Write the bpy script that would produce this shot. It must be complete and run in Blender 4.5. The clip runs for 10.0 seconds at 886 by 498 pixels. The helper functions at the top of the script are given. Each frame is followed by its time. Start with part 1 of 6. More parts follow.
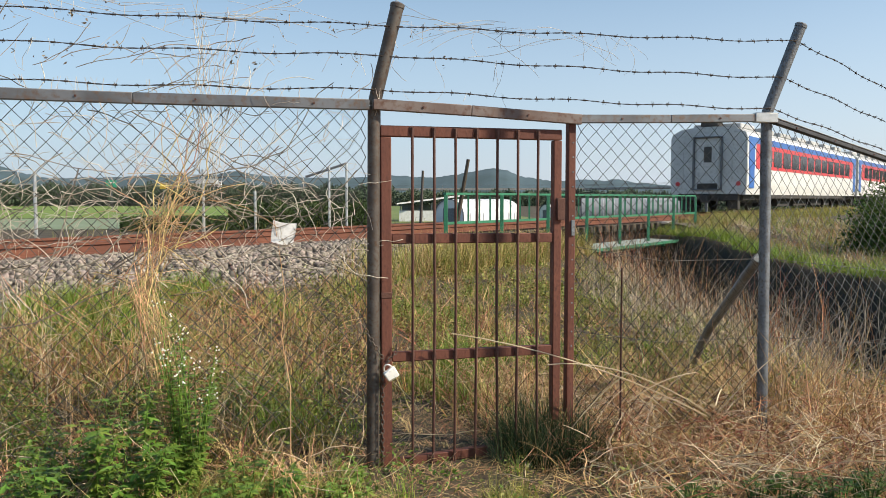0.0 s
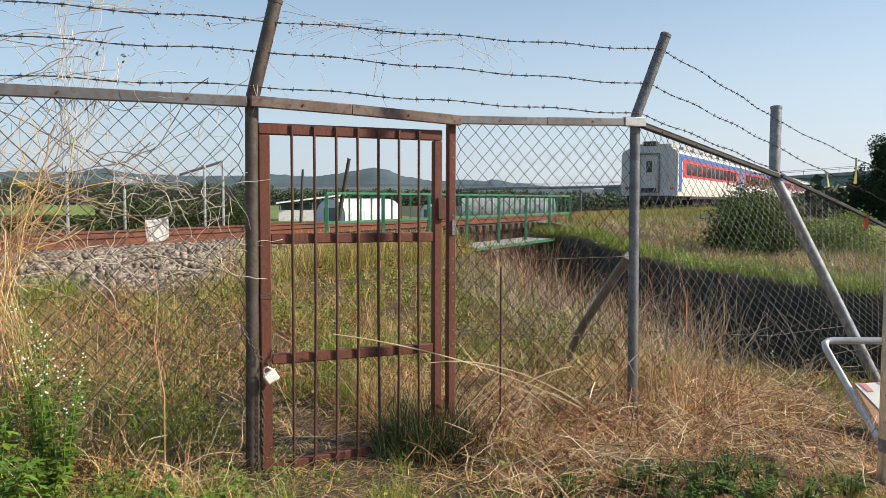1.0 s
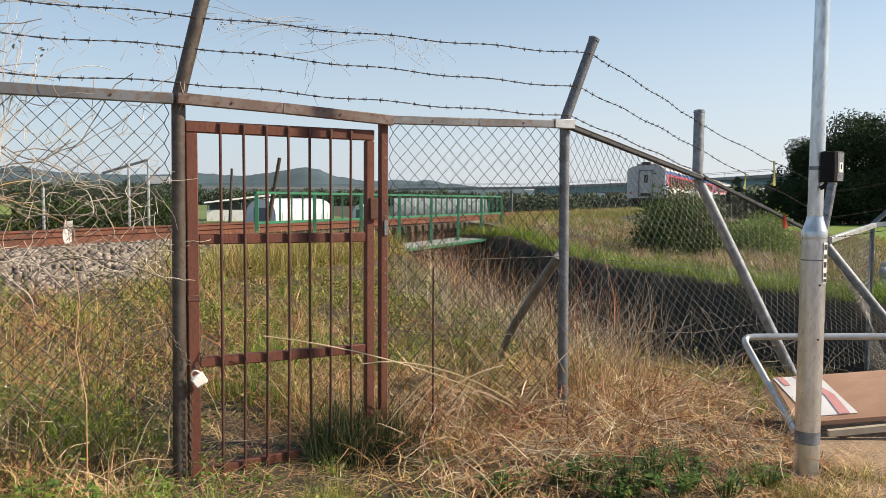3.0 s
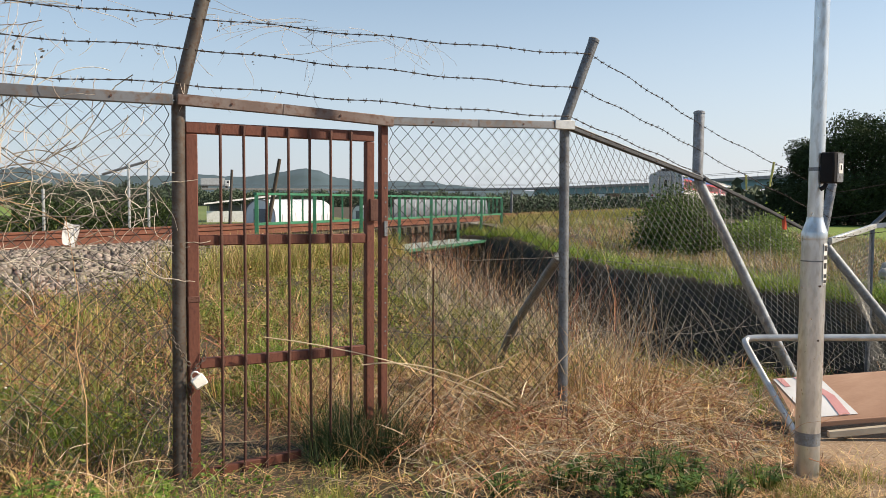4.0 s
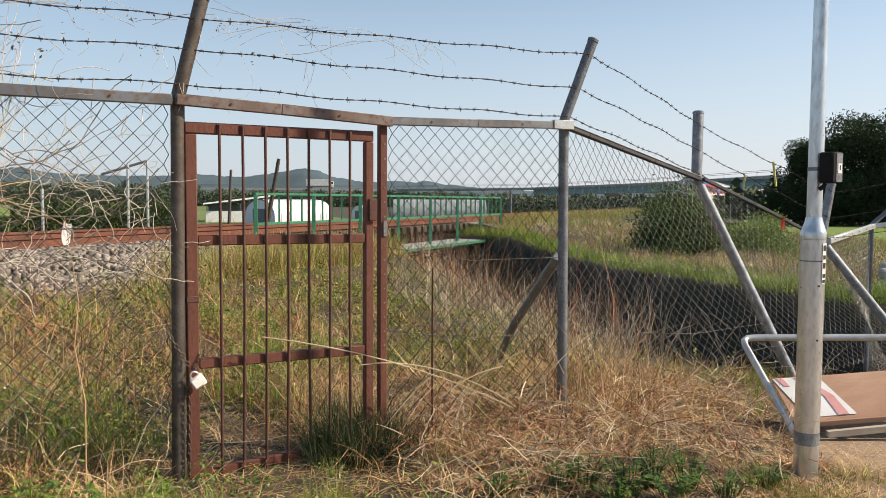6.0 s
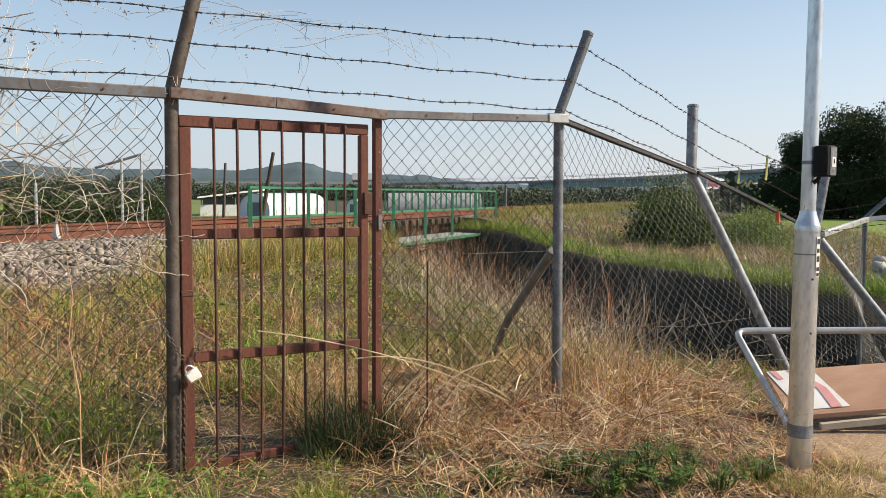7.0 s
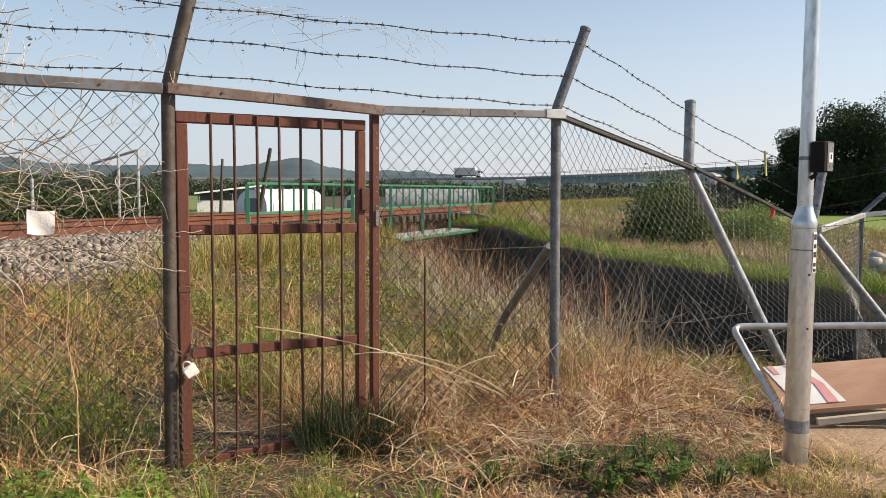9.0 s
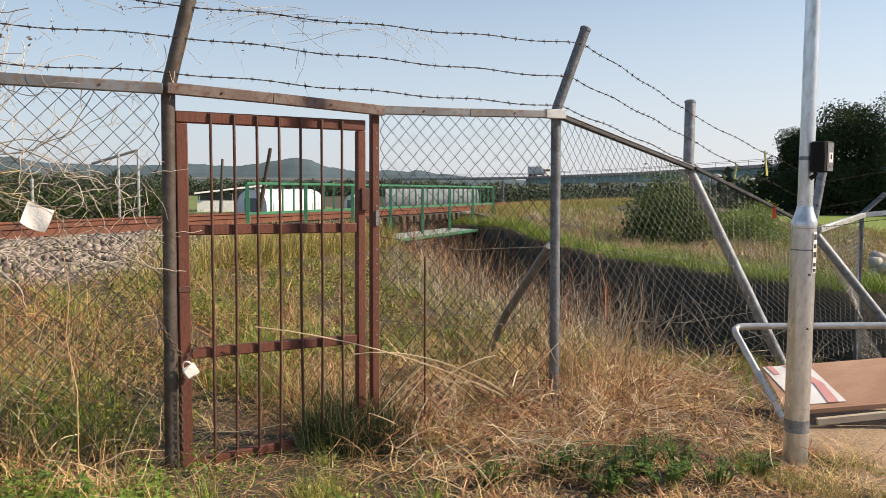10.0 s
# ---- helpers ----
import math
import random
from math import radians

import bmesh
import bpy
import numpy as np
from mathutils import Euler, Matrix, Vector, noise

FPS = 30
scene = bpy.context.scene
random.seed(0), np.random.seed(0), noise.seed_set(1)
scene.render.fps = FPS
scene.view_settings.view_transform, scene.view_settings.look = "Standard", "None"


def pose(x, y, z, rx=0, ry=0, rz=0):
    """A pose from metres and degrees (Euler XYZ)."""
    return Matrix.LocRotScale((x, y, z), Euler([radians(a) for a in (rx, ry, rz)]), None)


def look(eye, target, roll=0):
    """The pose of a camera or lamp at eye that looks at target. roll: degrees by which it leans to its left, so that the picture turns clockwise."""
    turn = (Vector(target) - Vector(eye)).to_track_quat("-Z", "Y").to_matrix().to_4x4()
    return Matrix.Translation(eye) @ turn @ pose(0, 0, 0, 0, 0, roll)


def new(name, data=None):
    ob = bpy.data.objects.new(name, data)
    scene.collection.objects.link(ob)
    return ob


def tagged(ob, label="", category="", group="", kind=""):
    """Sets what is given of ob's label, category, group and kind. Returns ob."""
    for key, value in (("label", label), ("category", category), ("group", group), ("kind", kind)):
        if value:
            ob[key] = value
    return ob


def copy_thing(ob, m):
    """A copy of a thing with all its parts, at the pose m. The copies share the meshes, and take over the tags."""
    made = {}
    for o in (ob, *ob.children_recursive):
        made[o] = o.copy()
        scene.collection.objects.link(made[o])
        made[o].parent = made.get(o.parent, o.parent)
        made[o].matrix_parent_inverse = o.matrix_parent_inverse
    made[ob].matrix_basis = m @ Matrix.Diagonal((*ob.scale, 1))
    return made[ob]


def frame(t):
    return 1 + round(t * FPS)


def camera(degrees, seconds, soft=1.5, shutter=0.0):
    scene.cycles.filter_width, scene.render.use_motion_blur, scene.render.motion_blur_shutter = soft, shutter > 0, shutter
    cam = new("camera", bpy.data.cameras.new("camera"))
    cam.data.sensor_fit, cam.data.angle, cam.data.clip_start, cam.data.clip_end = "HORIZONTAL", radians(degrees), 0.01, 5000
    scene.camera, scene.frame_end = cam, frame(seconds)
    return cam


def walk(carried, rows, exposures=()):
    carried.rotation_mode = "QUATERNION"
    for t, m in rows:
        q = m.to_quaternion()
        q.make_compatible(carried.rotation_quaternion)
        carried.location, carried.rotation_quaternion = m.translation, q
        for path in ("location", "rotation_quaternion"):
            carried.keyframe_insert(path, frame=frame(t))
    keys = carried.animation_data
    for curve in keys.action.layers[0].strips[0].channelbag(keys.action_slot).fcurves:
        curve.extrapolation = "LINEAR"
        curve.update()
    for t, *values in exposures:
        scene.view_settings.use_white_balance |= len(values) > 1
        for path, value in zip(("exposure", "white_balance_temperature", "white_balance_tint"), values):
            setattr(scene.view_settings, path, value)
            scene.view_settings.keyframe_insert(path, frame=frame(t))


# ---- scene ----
cam = camera(58, 10.0, soft=0.75)
EYE = (0.0, 0.0, 1.5)
TURNS = [  # seconds, yaw, pitch, roll
    (0.0, 0.0, -3.60, 0.0), (0.5, -4.75, -3.63, -0.15), (1.0, -8.48, -3.62, -0.19), (1.5, -11.92, -3.59, -0.23),
    (2.0, -13.36, -3.62, -0.39), (2.5, -13.32, -3.61, -0.40), (4.0, -13.32, -3.50, -0.38), (5.0, -13.32, -3.47, -0.37),
    (5.5, -13.32, -3.43, -0.37), (7.0, -13.74, -3.96, -0.35), (7.5, -13.92, -4.21, -0.335), (8.0, -13.93, -4.26, -0.335),
    (10.0, -13.93, -4.26, -0.335)]
walk(cam, [(t, pose(*EYE, 90 + p, r, y)) for t, y, p, r in TURNS], exposures=[(0.0, 0.36, 6450, 8), (2.0, 0.38, 6850, 11), (7.0, 0.38, 6850, 11), (10.0, 0.4, 7050, 14)])

# ---- light ----
SUN_AZ, SUN_EL = 106.0, 37.0  # clockwise from +y, above the horizon
sun_dir = Vector((math.sin(radians(SUN_AZ)) * math.cos(radians(SUN_EL)), math.cos(radians(SUN_AZ)) * math.cos(radians(SUN_EL)), math.sin(radians(SUN_EL))))
sun = new("sun", bpy.data.lights.new("sun", "SUN"))
sun.data.energy, sun.data.angle, sun.data.color = 5.0, radians(0.6), (1.0, 0.87, 0.70)
sun.matrix_world = look(tuple(sun_dir * 50), (0, 0, 0))
world = bpy.data.worlds.new("world")
scene.world = world
world.use_nodes = True
wn = world.node_tree
sky = wn.nodes.new("ShaderNodeTexSky")
sky.sky_type, sky.sun_disc = "NISHITA", False
sky.sun_elevation, sky.sun_rotation = radians(SUN_EL), radians(SUN_AZ)
sky.air_density, sky.dust_density, sky.ozone_density = 1.0, 0.3, 2.6
haze = wn.nodes.new("ShaderNodeHueSaturation")
haze.inputs["Saturation"].default_value = 0.9
haze.inputs["Hue"].default_value = 0.492
wn.links.new(sky.outputs[0], haze.inputs["Color"])


def world_node(kind, **sockets):
    n = wn.nodes.new(kind)
    for k, v in sockets.items():
        n.inputs[k.replace("_", " ")].default_value = v
    return n


# a thin blue-grey haze low in the sky, paler towards the sun's side
sky_dir = wn.nodes.new("ShaderNodeTexCoord")
axes = wn.nodes.new("ShaderNodeSeparateXYZ")
wn.links.new(sky_dir.outputs["Generated"], axes.inputs[0])
sunward = world_node("ShaderNodeMapRange", From_Min=-0.6, From_Max=0.9)
wn.links.new(axes.outputs[0], sunward.inputs["Value"])
low = world_node("ShaderNodeMapRange", From_Min=-0.02, From_Max=0.30, To_Min=0.92, To_Max=0.0)
wn.links.new(axes.outputs[2], low.inputs["Value"])
haze_tint, layer = wn.nodes.new("ShaderNodeMix"), wn.nodes.new("ShaderNodeMix")
for n in (haze_tint, layer):
    n.data_type = "RGBA"
haze_tint.inputs[6].default_value, haze_tint.inputs[7].default_value = (2.6, 3.35, 4.4, 1), (4.9, 5.25, 6.0, 1)
wn.links.new(sunward.outputs[0], haze_tint.inputs[0])
wn.links.new(low.outputs[0], layer.inputs[0])
wn.links.new(haze.outputs[0], layer.inputs[6])
wn.links.new(haze_tint.outputs[2], layer.inputs[7])
wn.links.new(layer.outputs[2], wn.nodes["Background"].inputs[0])
wn.nodes["Background"].inputs[1].default_value = 0.118

# ---- materials ----


def mat(name, base, other=None, rough=0.7, metal=0.0, scale=8.0, fine=60.0, bump=0.2, third=None, third_amount=0.35,
        island=0.0, per_object=0.0, stretch=(1, 1, 1), trans=0.0):
    """Procedural surface: two colours mixed by a broad noise, a third by a fine one, relief from both."""
    m = bpy.data.materials.new(name)
    m.use_nodes = True
    nt = m.node_tree
    b = nt.nodes["Principled BSDF"]
    b.inputs["Roughness"].default_value = rough
    b.inputs["Metallic"].default_value = metal
    tc = nt.nodes.new("ShaderNodeTexCoord")
    mp = nt.nodes.new("ShaderNodeMapping")
    mp.inputs["Scale"].default_value = stretch
    nt.links.new(tc.outputs["Object"], mp.inputs[0])

    def noise_node(s, d):
        n = nt.nodes.new("ShaderNodeTexNoise")
        n.inputs["Scale"].default_value, n.inputs["Detail"].default_value = s, d
        nt.links.new(mp.outputs[0], n.inputs["Vector"])
        return n

    def ramp(src, lo, hi):
        r = nt.nodes.new("ShaderNodeMapRange")
        r.inputs["From Min"].default_value, r.inputs["From Max"].default_value = lo, hi
        nt.links.new(src, r.inputs["Value"])
        return r.outputs[0]

    def mix(fac, a, c):
        x = nt.nodes.new("ShaderNodeMix")
        x.data_type = "RGBA"
        if isinstance(fac, float):
            x.inputs[0].default_value = fac
        else:
            nt.links.new(fac, x.inputs[0])
        for i, v in ((6, a), (7, c)):
            if isinstance(v, tuple):
                x.inputs[i].default_value = (*v, 1)
            else:
                nt.links.new(v, x.inputs[i])
        return x.outputs[2]

    n1, n2 = noise_node(scale, 4), noise_node(fine, 3)
    if other is None:
        other = tuple(c * 0.72 for c in base)
    col = mix(ramp(n1.outputs[0], 0.38, 0.62), base, other)
    if island or per_object:
        src = nt.nodes.new("ShaderNodeNewGeometry").outputs["Random Per Island"] if island else nt.nodes.new("ShaderNodeObjectInfo").outputs["Random"]
        amount = island or per_object
        r = nt.nodes.new("ShaderNodeMapRange")
        r.inputs["To Min"].default_value, r.inputs["To Max"].default_value = 1 - amount, 1 + amount
        nt.links.new(src, r.inputs["Value"])
        hsv = nt.nodes.new("ShaderNodeHueSaturation")
        nt.links.new(r.outputs[0], hsv.inputs["Value"])
        h = nt.nodes.new("ShaderNodeMapRange")
        h.inputs["To Min"].default_value, h.inputs["To Max"].default_value = 0.5 - amount * 0.06, 0.5 + amount * 0.06
        w = nt.nodes.new("ShaderNodeMath")
        w.operation = "FRACT"
        k = nt.nodes.new("ShaderNodeMath")
        k.operation = "MULTIPLY"
        k.inputs[1].default_value = 37.0
        nt.links.new(src, k.inputs[0])
        nt.links.new(k.outputs[0], w.inputs[0])
        nt.links.new(w.outputs[0], h.inputs["Value"])
        nt.links.new(h.outputs[0], hsv.inputs["Hue"])
        nt.links.new(col, hsv.inputs["Color"])
        col = hsv.outputs[0]
    if third is not None:
        k = nt.nodes.new("ShaderNodeMath")
        k.operation = "MULTIPLY"
        k.inputs[1].default_value = 1.0
        nt.links.new(ramp(n2.outputs[0], 0.62 - third_amount * 0.35, 0.72), k.inputs[0])
        col = mix(k.outputs[0], col, third)
    nt.links.new(col, b.inputs["Base Color"])
    rr = nt.nodes.new("ShaderNodeMapRange")
    rr.inputs["To Min"].default_value, rr.inputs["To Max"].default_value = max(0.05, rough - 0.15), min(1, rough + 0.15)
    nt.links.new(n2.outputs[0], rr.inputs["Value"])
    nt.links.new(rr.outputs[0], b.inputs["Roughness"])
    if bump:
        bp = nt.nodes.new("ShaderNodeBump")
        bp.inputs["Strength"].default_value = bump
        bp.inputs["Distance"].default_value = 0.02
        nt.links.new(n2.outputs[0], bp.inputs["Height"])
        nt.links.new(bp.outputs[0], b.inputs["Normal"])
    if trans:
        tr = nt.nodes.new("ShaderNodeBsdfTranslucent")
        nt.links.new(col, tr.inputs["Color"])
        mx = nt.nodes.new("ShaderNodeMixShader")
        mx.inputs[0].default_value = trans
        nt.links.new(b.outputs[0], mx.inputs[1])
        nt.links.new(tr.outputs[0], mx.inputs[2])
        nt.links.new(mx.outputs[0], nt.nodes["Material Output"].inputs[0])
    return m


M_SOIL = mat("soil", (0.085, 0.06, 0.036), (0.05, 0.036, 0.022), 0.95, scale=0.7, fine=25, bump=0.6, third=(0.05, 0.06, 0.02))
M_DIRT = mat("dirt_road", (0.32, 0.22, 0.135), (0.24, 0.165, 0.10), 0.95, scale=1.8, fine=38, bump=0.55, third=(0.40, 0.31, 0.22))
# ditch earth made almost black, so the colour carries the walls' shade
M_DITCH_SHADE = mat("shaded_ditch_earth", (0.036, 0.031, 0.024), (0.024, 0.022, 0.017), 0.85, scale=1.5, fine=14, bump=0.8, third=(0.05, 0.055, 0.025))
M_FIELD = mat("field_soil", (0.13, 0.19, 0.035), (0.10, 0.14, 0.035), 0.95, scale=0.02, fine=0.6, bump=0.2, third=(0.22, 0.20, 0.09))
M_RICE = mat("rice", (0.17, 0.24, 0.035), (0.13, 0.20, 0.03), 0.9, scale=0.05, fine=1.5, bump=0.3)
M_RICE_DARK = mat("rice_dark", (0.06, 0.15, 0.03), (0.08, 0.17, 0.04), 0.9, scale=0.05, fine=1.5, bump=0.3)
M_PADDY = mat("paddy_water", (0.17, 0.22, 0.11), (0.20, 0.245, 0.14), 0.65, scale=0.05, fine=0.8, bump=0.05)
M_STRAW = mat("straw", (0.60, 0.42, 0.21), (0.40, 0.25, 0.115), 0.75, scale=3, fine=30, bump=0, island=0.6, trans=0.05)
M_STRAW_RED = mat("straw_red", (0.42, 0.22, 0.10), (0.30, 0.14, 0.065), 0.8, scale=3, fine=30, bump=0, island=0.6, trans=0.05)
M_STRAW_PALE = mat("straw_pale", (0.68, 0.56, 0.38), (0.54, 0.42, 0.265), 0.7, scale=3, fine=30, bump=0, island=0.35, trans=0.04)
M_GRASS = mat("grass", (0.22, 0.31, 0.035), (0.16, 0.25, 0.028), 0.55, scale=2, fine=30, bump=0, island=0.5, trans=0.22)
M_GRASS_YEL = mat("grass_yellowish", (0.34, 0.32, 0.075), (0.26, 0.26, 0.055), 0.6, scale=2, fine=30, bump=0, island=0.5, trans=0.2)
M_LEAF = mat("weed_leaf", (0.125, 0.21, 0.028), (0.175, 0.27, 0.045), 0.5, scale=5, fine=40, bump=0.1, island=0.4, trans=0.3)
M_BUSH = mat("bush_leaf", (0.05, 0.10, 0.016), (0.085, 0.14, 0.022), 0.62, scale=1.2, fine=20, bump=0, island=0.5, trans=0.2)
M_BUSH_LIGHT = mat("bush_leaf_light", (0.19, 0.28, 0.045), (0.13, 0.21, 0.032), 0.5, scale=1.2, fine=20, bump=0, island=0.4, trans=0.3)
M_HEDGE = mat("hedge_leaf", (0.035, 0.062, 0.014), (0.06, 0.095, 0.02), 0.8, scale=0.8, fine=10, bump=0, island=0.35, trans=0.12)
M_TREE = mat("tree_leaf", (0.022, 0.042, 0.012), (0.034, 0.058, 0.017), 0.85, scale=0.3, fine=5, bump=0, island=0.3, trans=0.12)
# leaf green greyed to paint in the haze over far trees
M_WOODS = mat("hazed_woods_leaf", (0.065, 0.09, 0.062), (0.085, 0.115, 0.066), 0.95, scale=0.04, fine=1, bump=0, island=0.14)
# the blue in this colour is distance haze painted onto the hills
M_MOUNT = mat("hazed_hill", (0.065, 0.105, 0.125), (0.05, 0.082, 0.09), 1.0, scale=0.006, fine=0.05, bump=0.3)
M_BARK = mat("bark", (0.085, 0.065, 0.045), (0.05, 0.038, 0.026), 0.95, scale=4, fine=30, bump=0.6)
M_SHADED_GROWTH = mat("shaded_growth", (0.05, 0.042, 0.028), (0.025, 0.02, 0.013), 0.95, scale=4, fine=30, bump=0.3, island=0.5)
M_TWIG = mat("pale_twig", (0.64, 0.58, 0.49), (0.46, 0.39, 0.31), 0.85, scale=6, fine=50, bump=0, island=0.3)
M_COVER = mat("small_leaves", (0.27, 0.27, 0.055), (0.17, 0.19, 0.035), 0.6, scale=2.5, fine=20, bump=0, island=0.6, trans=0.15)
M_VINE = mat("dry_vine", (0.34, 0.29, 0.23), (0.16, 0.135, 0.105), 0.85, scale=6, fine=50, bump=0, island=0.35)
M_RUST = mat("rusty_iron", (0.155, 0.054, 0.033), (0.12, 0.041, 0.027), 0.7, 0.15, scale=5, fine=70, bump=0.12, third=(0.10, 0.037, 0.025), stretch=(1, 1, 0.5))
M_RUST_BAR = mat("rusty_bar", (0.12, 0.055, 0.04), (0.09, 0.04, 0.03), 0.7, 0.3, scale=15, fine=90, bump=0.3)
M_RAIL = mat("rail_rust", (0.19, 0.072, 0.042), (0.135, 0.052, 0.032), 0.8, 0.15, scale=3, fine=40, bump=0.3)
M_GALV = mat("weathered_galvanised", (0.22, 0.24, 0.26), (0.145, 0.155, 0.17), 0.6, 0.55, scale=10, fine=70, bump=0.2, third=(0.13, 0.12, 0.11))
M_GALV_LIGHT = mat("pale_galvanised", (0.31, 0.335, 0.36), (0.19, 0.20, 0.22), 0.55, 0.55, scale=14, fine=80, bump=0.15, third=(0.20, 0.19, 0.18))
M_GALV_DARK = mat("dark_galvanised", (0.13, 0.115, 0.10), (0.085, 0.07, 0.06), 0.6, 0.5, scale=12, fine=60, bump=0.07, third=(0.10, 0.06, 0.04))
M_RAILTOP = mat("weathered_top_rail", (0.175, 0.185, 0.20), (0.105, 0.105, 0.11), 0.6, 0.45, scale=4, fine=30, bump=0.08, third=(0.15, 0.105, 0.08))
M_RAILTOP_BROWN = mat("brown_top_rail", (0.20, 0.165, 0.15), (0.13, 0.085, 0.07), 0.65, 0.25, scale=4, fine=30, bump=0.08, third=(0.12, 0.06, 0.04))
M_CHAIN = mat("chain_link_wire", (0.11, 0.105, 0.10), (0.07, 0.062, 0.055), 0.6, 0.5, scale=6, fine=60, bump=0)
M_CHAIN_NEW = mat("chain_link_bright", (0.27, 0.27, 0.26), (0.19, 0.185, 0.175), 0.5, 0.6, scale=6, fine=60, bump=0)
# dark tone that gives the bent rail its shaded face
M_RAIL_DARK = mat("dark_angle_iron", (0.065, 0.066, 0.07), (0.045, 0.045, 0.047), 0.6, 0.3, scale=8, fine=50, bump=0.1)
M_BARB = mat("barbed_wire", (0.075, 0.06, 0.052), (0.05, 0.038, 0.03), 0.7, 0.4, scale=6, fine=60, bump=0)
M_STEEL = mat("galvanised_pole", (0.70, 0.72, 0.73), (0.56, 0.58, 0.59), 0.33, 0.85, scale=14, fine=45, bump=0.05, third=(0.50, 0.50, 0.48), stretch=(1, 1, 0.35))
M_STEEL_BARE = mat("pipe_galvanised", (0.66, 0.66, 0.64), (0.52, 0.52, 0.5), 0.42, 0.7, scale=8, fine=60, bump=0.1)
M_BOARD = mat("rusty_board", (0.50, 0.31, 0.205), (0.36, 0.20, 0.125), 0.7, 0.0, scale=3.5, fine=60, bump=0.12, stretch=(0.35, 1, 1))
M_WHITE = mat("white_sheet", (0.80, 0.80, 0.78), (0.70, 0.69, 0.66), 0.6, scale=5, fine=40, bump=0.1)
M_PINK = mat("faded_red", (0.70, 0.36, 0.34), (0.62, 0.28, 0.27), 0.6, scale=6, fine=40, bump=0.05)
M_BLACK = mat("black_plastic", (0.009, 0.009, 0.010), (0.013, 0.013, 0.014), 0.6, scale=10, fine=80, bump=0.05)
M_BLACK.node_tree.nodes["Principled BSDF"].inputs["Specular IOR Level"].default_value = 0.15
M_INK = mat("black_print", (0.03, 0.03, 0.03), None, 0.6, bump=0)
M_GREEN = mat("green_paint", (0.035, 0.20, 0.105), (0.028, 0.145, 0.075), 0.5, 0.0, scale=3, fine=40, bump=0.1, third=(0.07, 0.25, 0.14))
M_DECK = mat("walkway_plate", (0.36, 0.42, 0.38), (0.29, 0.34, 0.31), 0.6, 0.1, scale=4, fine=40, bump=0.2)
M_GIRDER = mat("girder_rust", (0.10, 0.06, 0.045), (0.06, 0.045, 0.035), 0.85, 0.1, scale=2, fine=20, bump=0.3)
M_CONC = mat("concrete", (0.42, 0.40, 0.37), (0.33, 0.31, 0.28), 0.9, scale=1.5, fine=25, bump=0.3)
M_STONE = mat("ballast_stone", (0.27, 0.232, 0.195), (0.19, 0.16, 0.135), 0.9, scale=6, fine=60, bump=0.3, island=0.55)
M_BALLAST = mat("ballast_bed", (0.12, 0.10, 0.085), (0.08, 0.066, 0.055), 0.95, scale=12, fine=30, bump=0.9)
M_T_WHITE = mat("coach_white", (0.74, 0.74, 0.72), (0.68, 0.68, 0.66), 0.4, scale=1.5, fine=12, bump=0.02, third=(0.6, 0.59, 0.56))
M_T_END = mat("coach_end_grey", (0.60, 0.61, 0.60), (0.52, 0.53, 0.52), 0.5, scale=1.5, fine=10, bump=0.05, third=(0.38, 0.38, 0.37))
M_T_RED = mat("coach_red", (0.62, 0.06, 0.065), (0.55, 0.05, 0.055), 0.4, scale=1.5, fine=12, bump=0.02)
M_T_BLUE = mat("coach_blue", (0.055, 0.16, 0.46), (0.045, 0.13, 0.4), 0.4, scale=1.5, fine=12, bump=0.02)
M_T_ROOF = mat("coach_roof", (0.50, 0.50, 0.49), (0.36, 0.36, 0.35), 0.7, scale=1.5, fine=10, bump=0.1)
M_T_DARK = mat("underframe", (0.035, 0.033, 0.03), (0.05, 0.045, 0.04), 0.8, scale=4, fine=20, bump=0.3)
M_T_GLASS = mat("coach_window", (0.03, 0.022, 0.022), (0.02, 0.018, 0.018), 0.12, scale=1, fine=5, bump=0)
M_VINYL = mat("greenhouse_film", (0.78, 0.79, 0.78), (0.68, 0.70, 0.70), 0.45, scale=0.6, fine=4, bump=0.1)
M_NET = mat("shading_net", (0.34, 0.36, 0.37), (0.25, 0.27, 0.28), 0.9, scale=0.8, fine=6, bump=0.2, stretch=(0.2, 1, 3))
M_TEAL = mat("teal_girder", (0.24, 0.40, 0.40), (0.21, 0.35, 0.35), 0.6, scale=0.3, fine=3, bump=0.05)
M_CLOTH = mat("white_cloth", (0.80, 0.80, 0.79), (0.7, 0.7, 0.7), 0.8, scale=10, fine=60, bump=0.2, trans=0.25)
M_YELLOW = mat("yellow_tape", (0.62, 0.60, 0.16), (0.58, 0.56, 0.22), 0.5, scale=10, fine=60, bump=0.1, trans=0.25)
M_ORANGE = mat("orange_tape", (0.72, 0.13, 0.05), (0.62, 0.10, 0.05), 0.5, scale=10, fine=60, bump=0.1, trans=0.25)
M_BRASS = mat("bright_lock", (0.92, 0.91, 0.87), (0.86, 0.85, 0.8), 0.3, 0.15, scale=20, fine=80, bump=0.05)
M_FLOWER = mat("white_petal", (0.78, 0.78, 0.72), (0.7, 0.7, 0.6), 0.7, bump=0)
M_SIGN_GREEN = mat("sign_green", (0.05, 0.40, 0.24), (0.05, 0.36, 0.22), 0.5, bump=0)
M_CREAM = mat("cream_painted_rail", (0.62, 0.53, 0.40), (0.5, 0.42, 0.31), 0.6, scale=5, fine=40, bump=0.1)
M_SIGN_YEL = mat("sign_yellow", (0.65, 0.42, 0.06), None, 0.5, bump=0)

# ---- mesh helpers ----


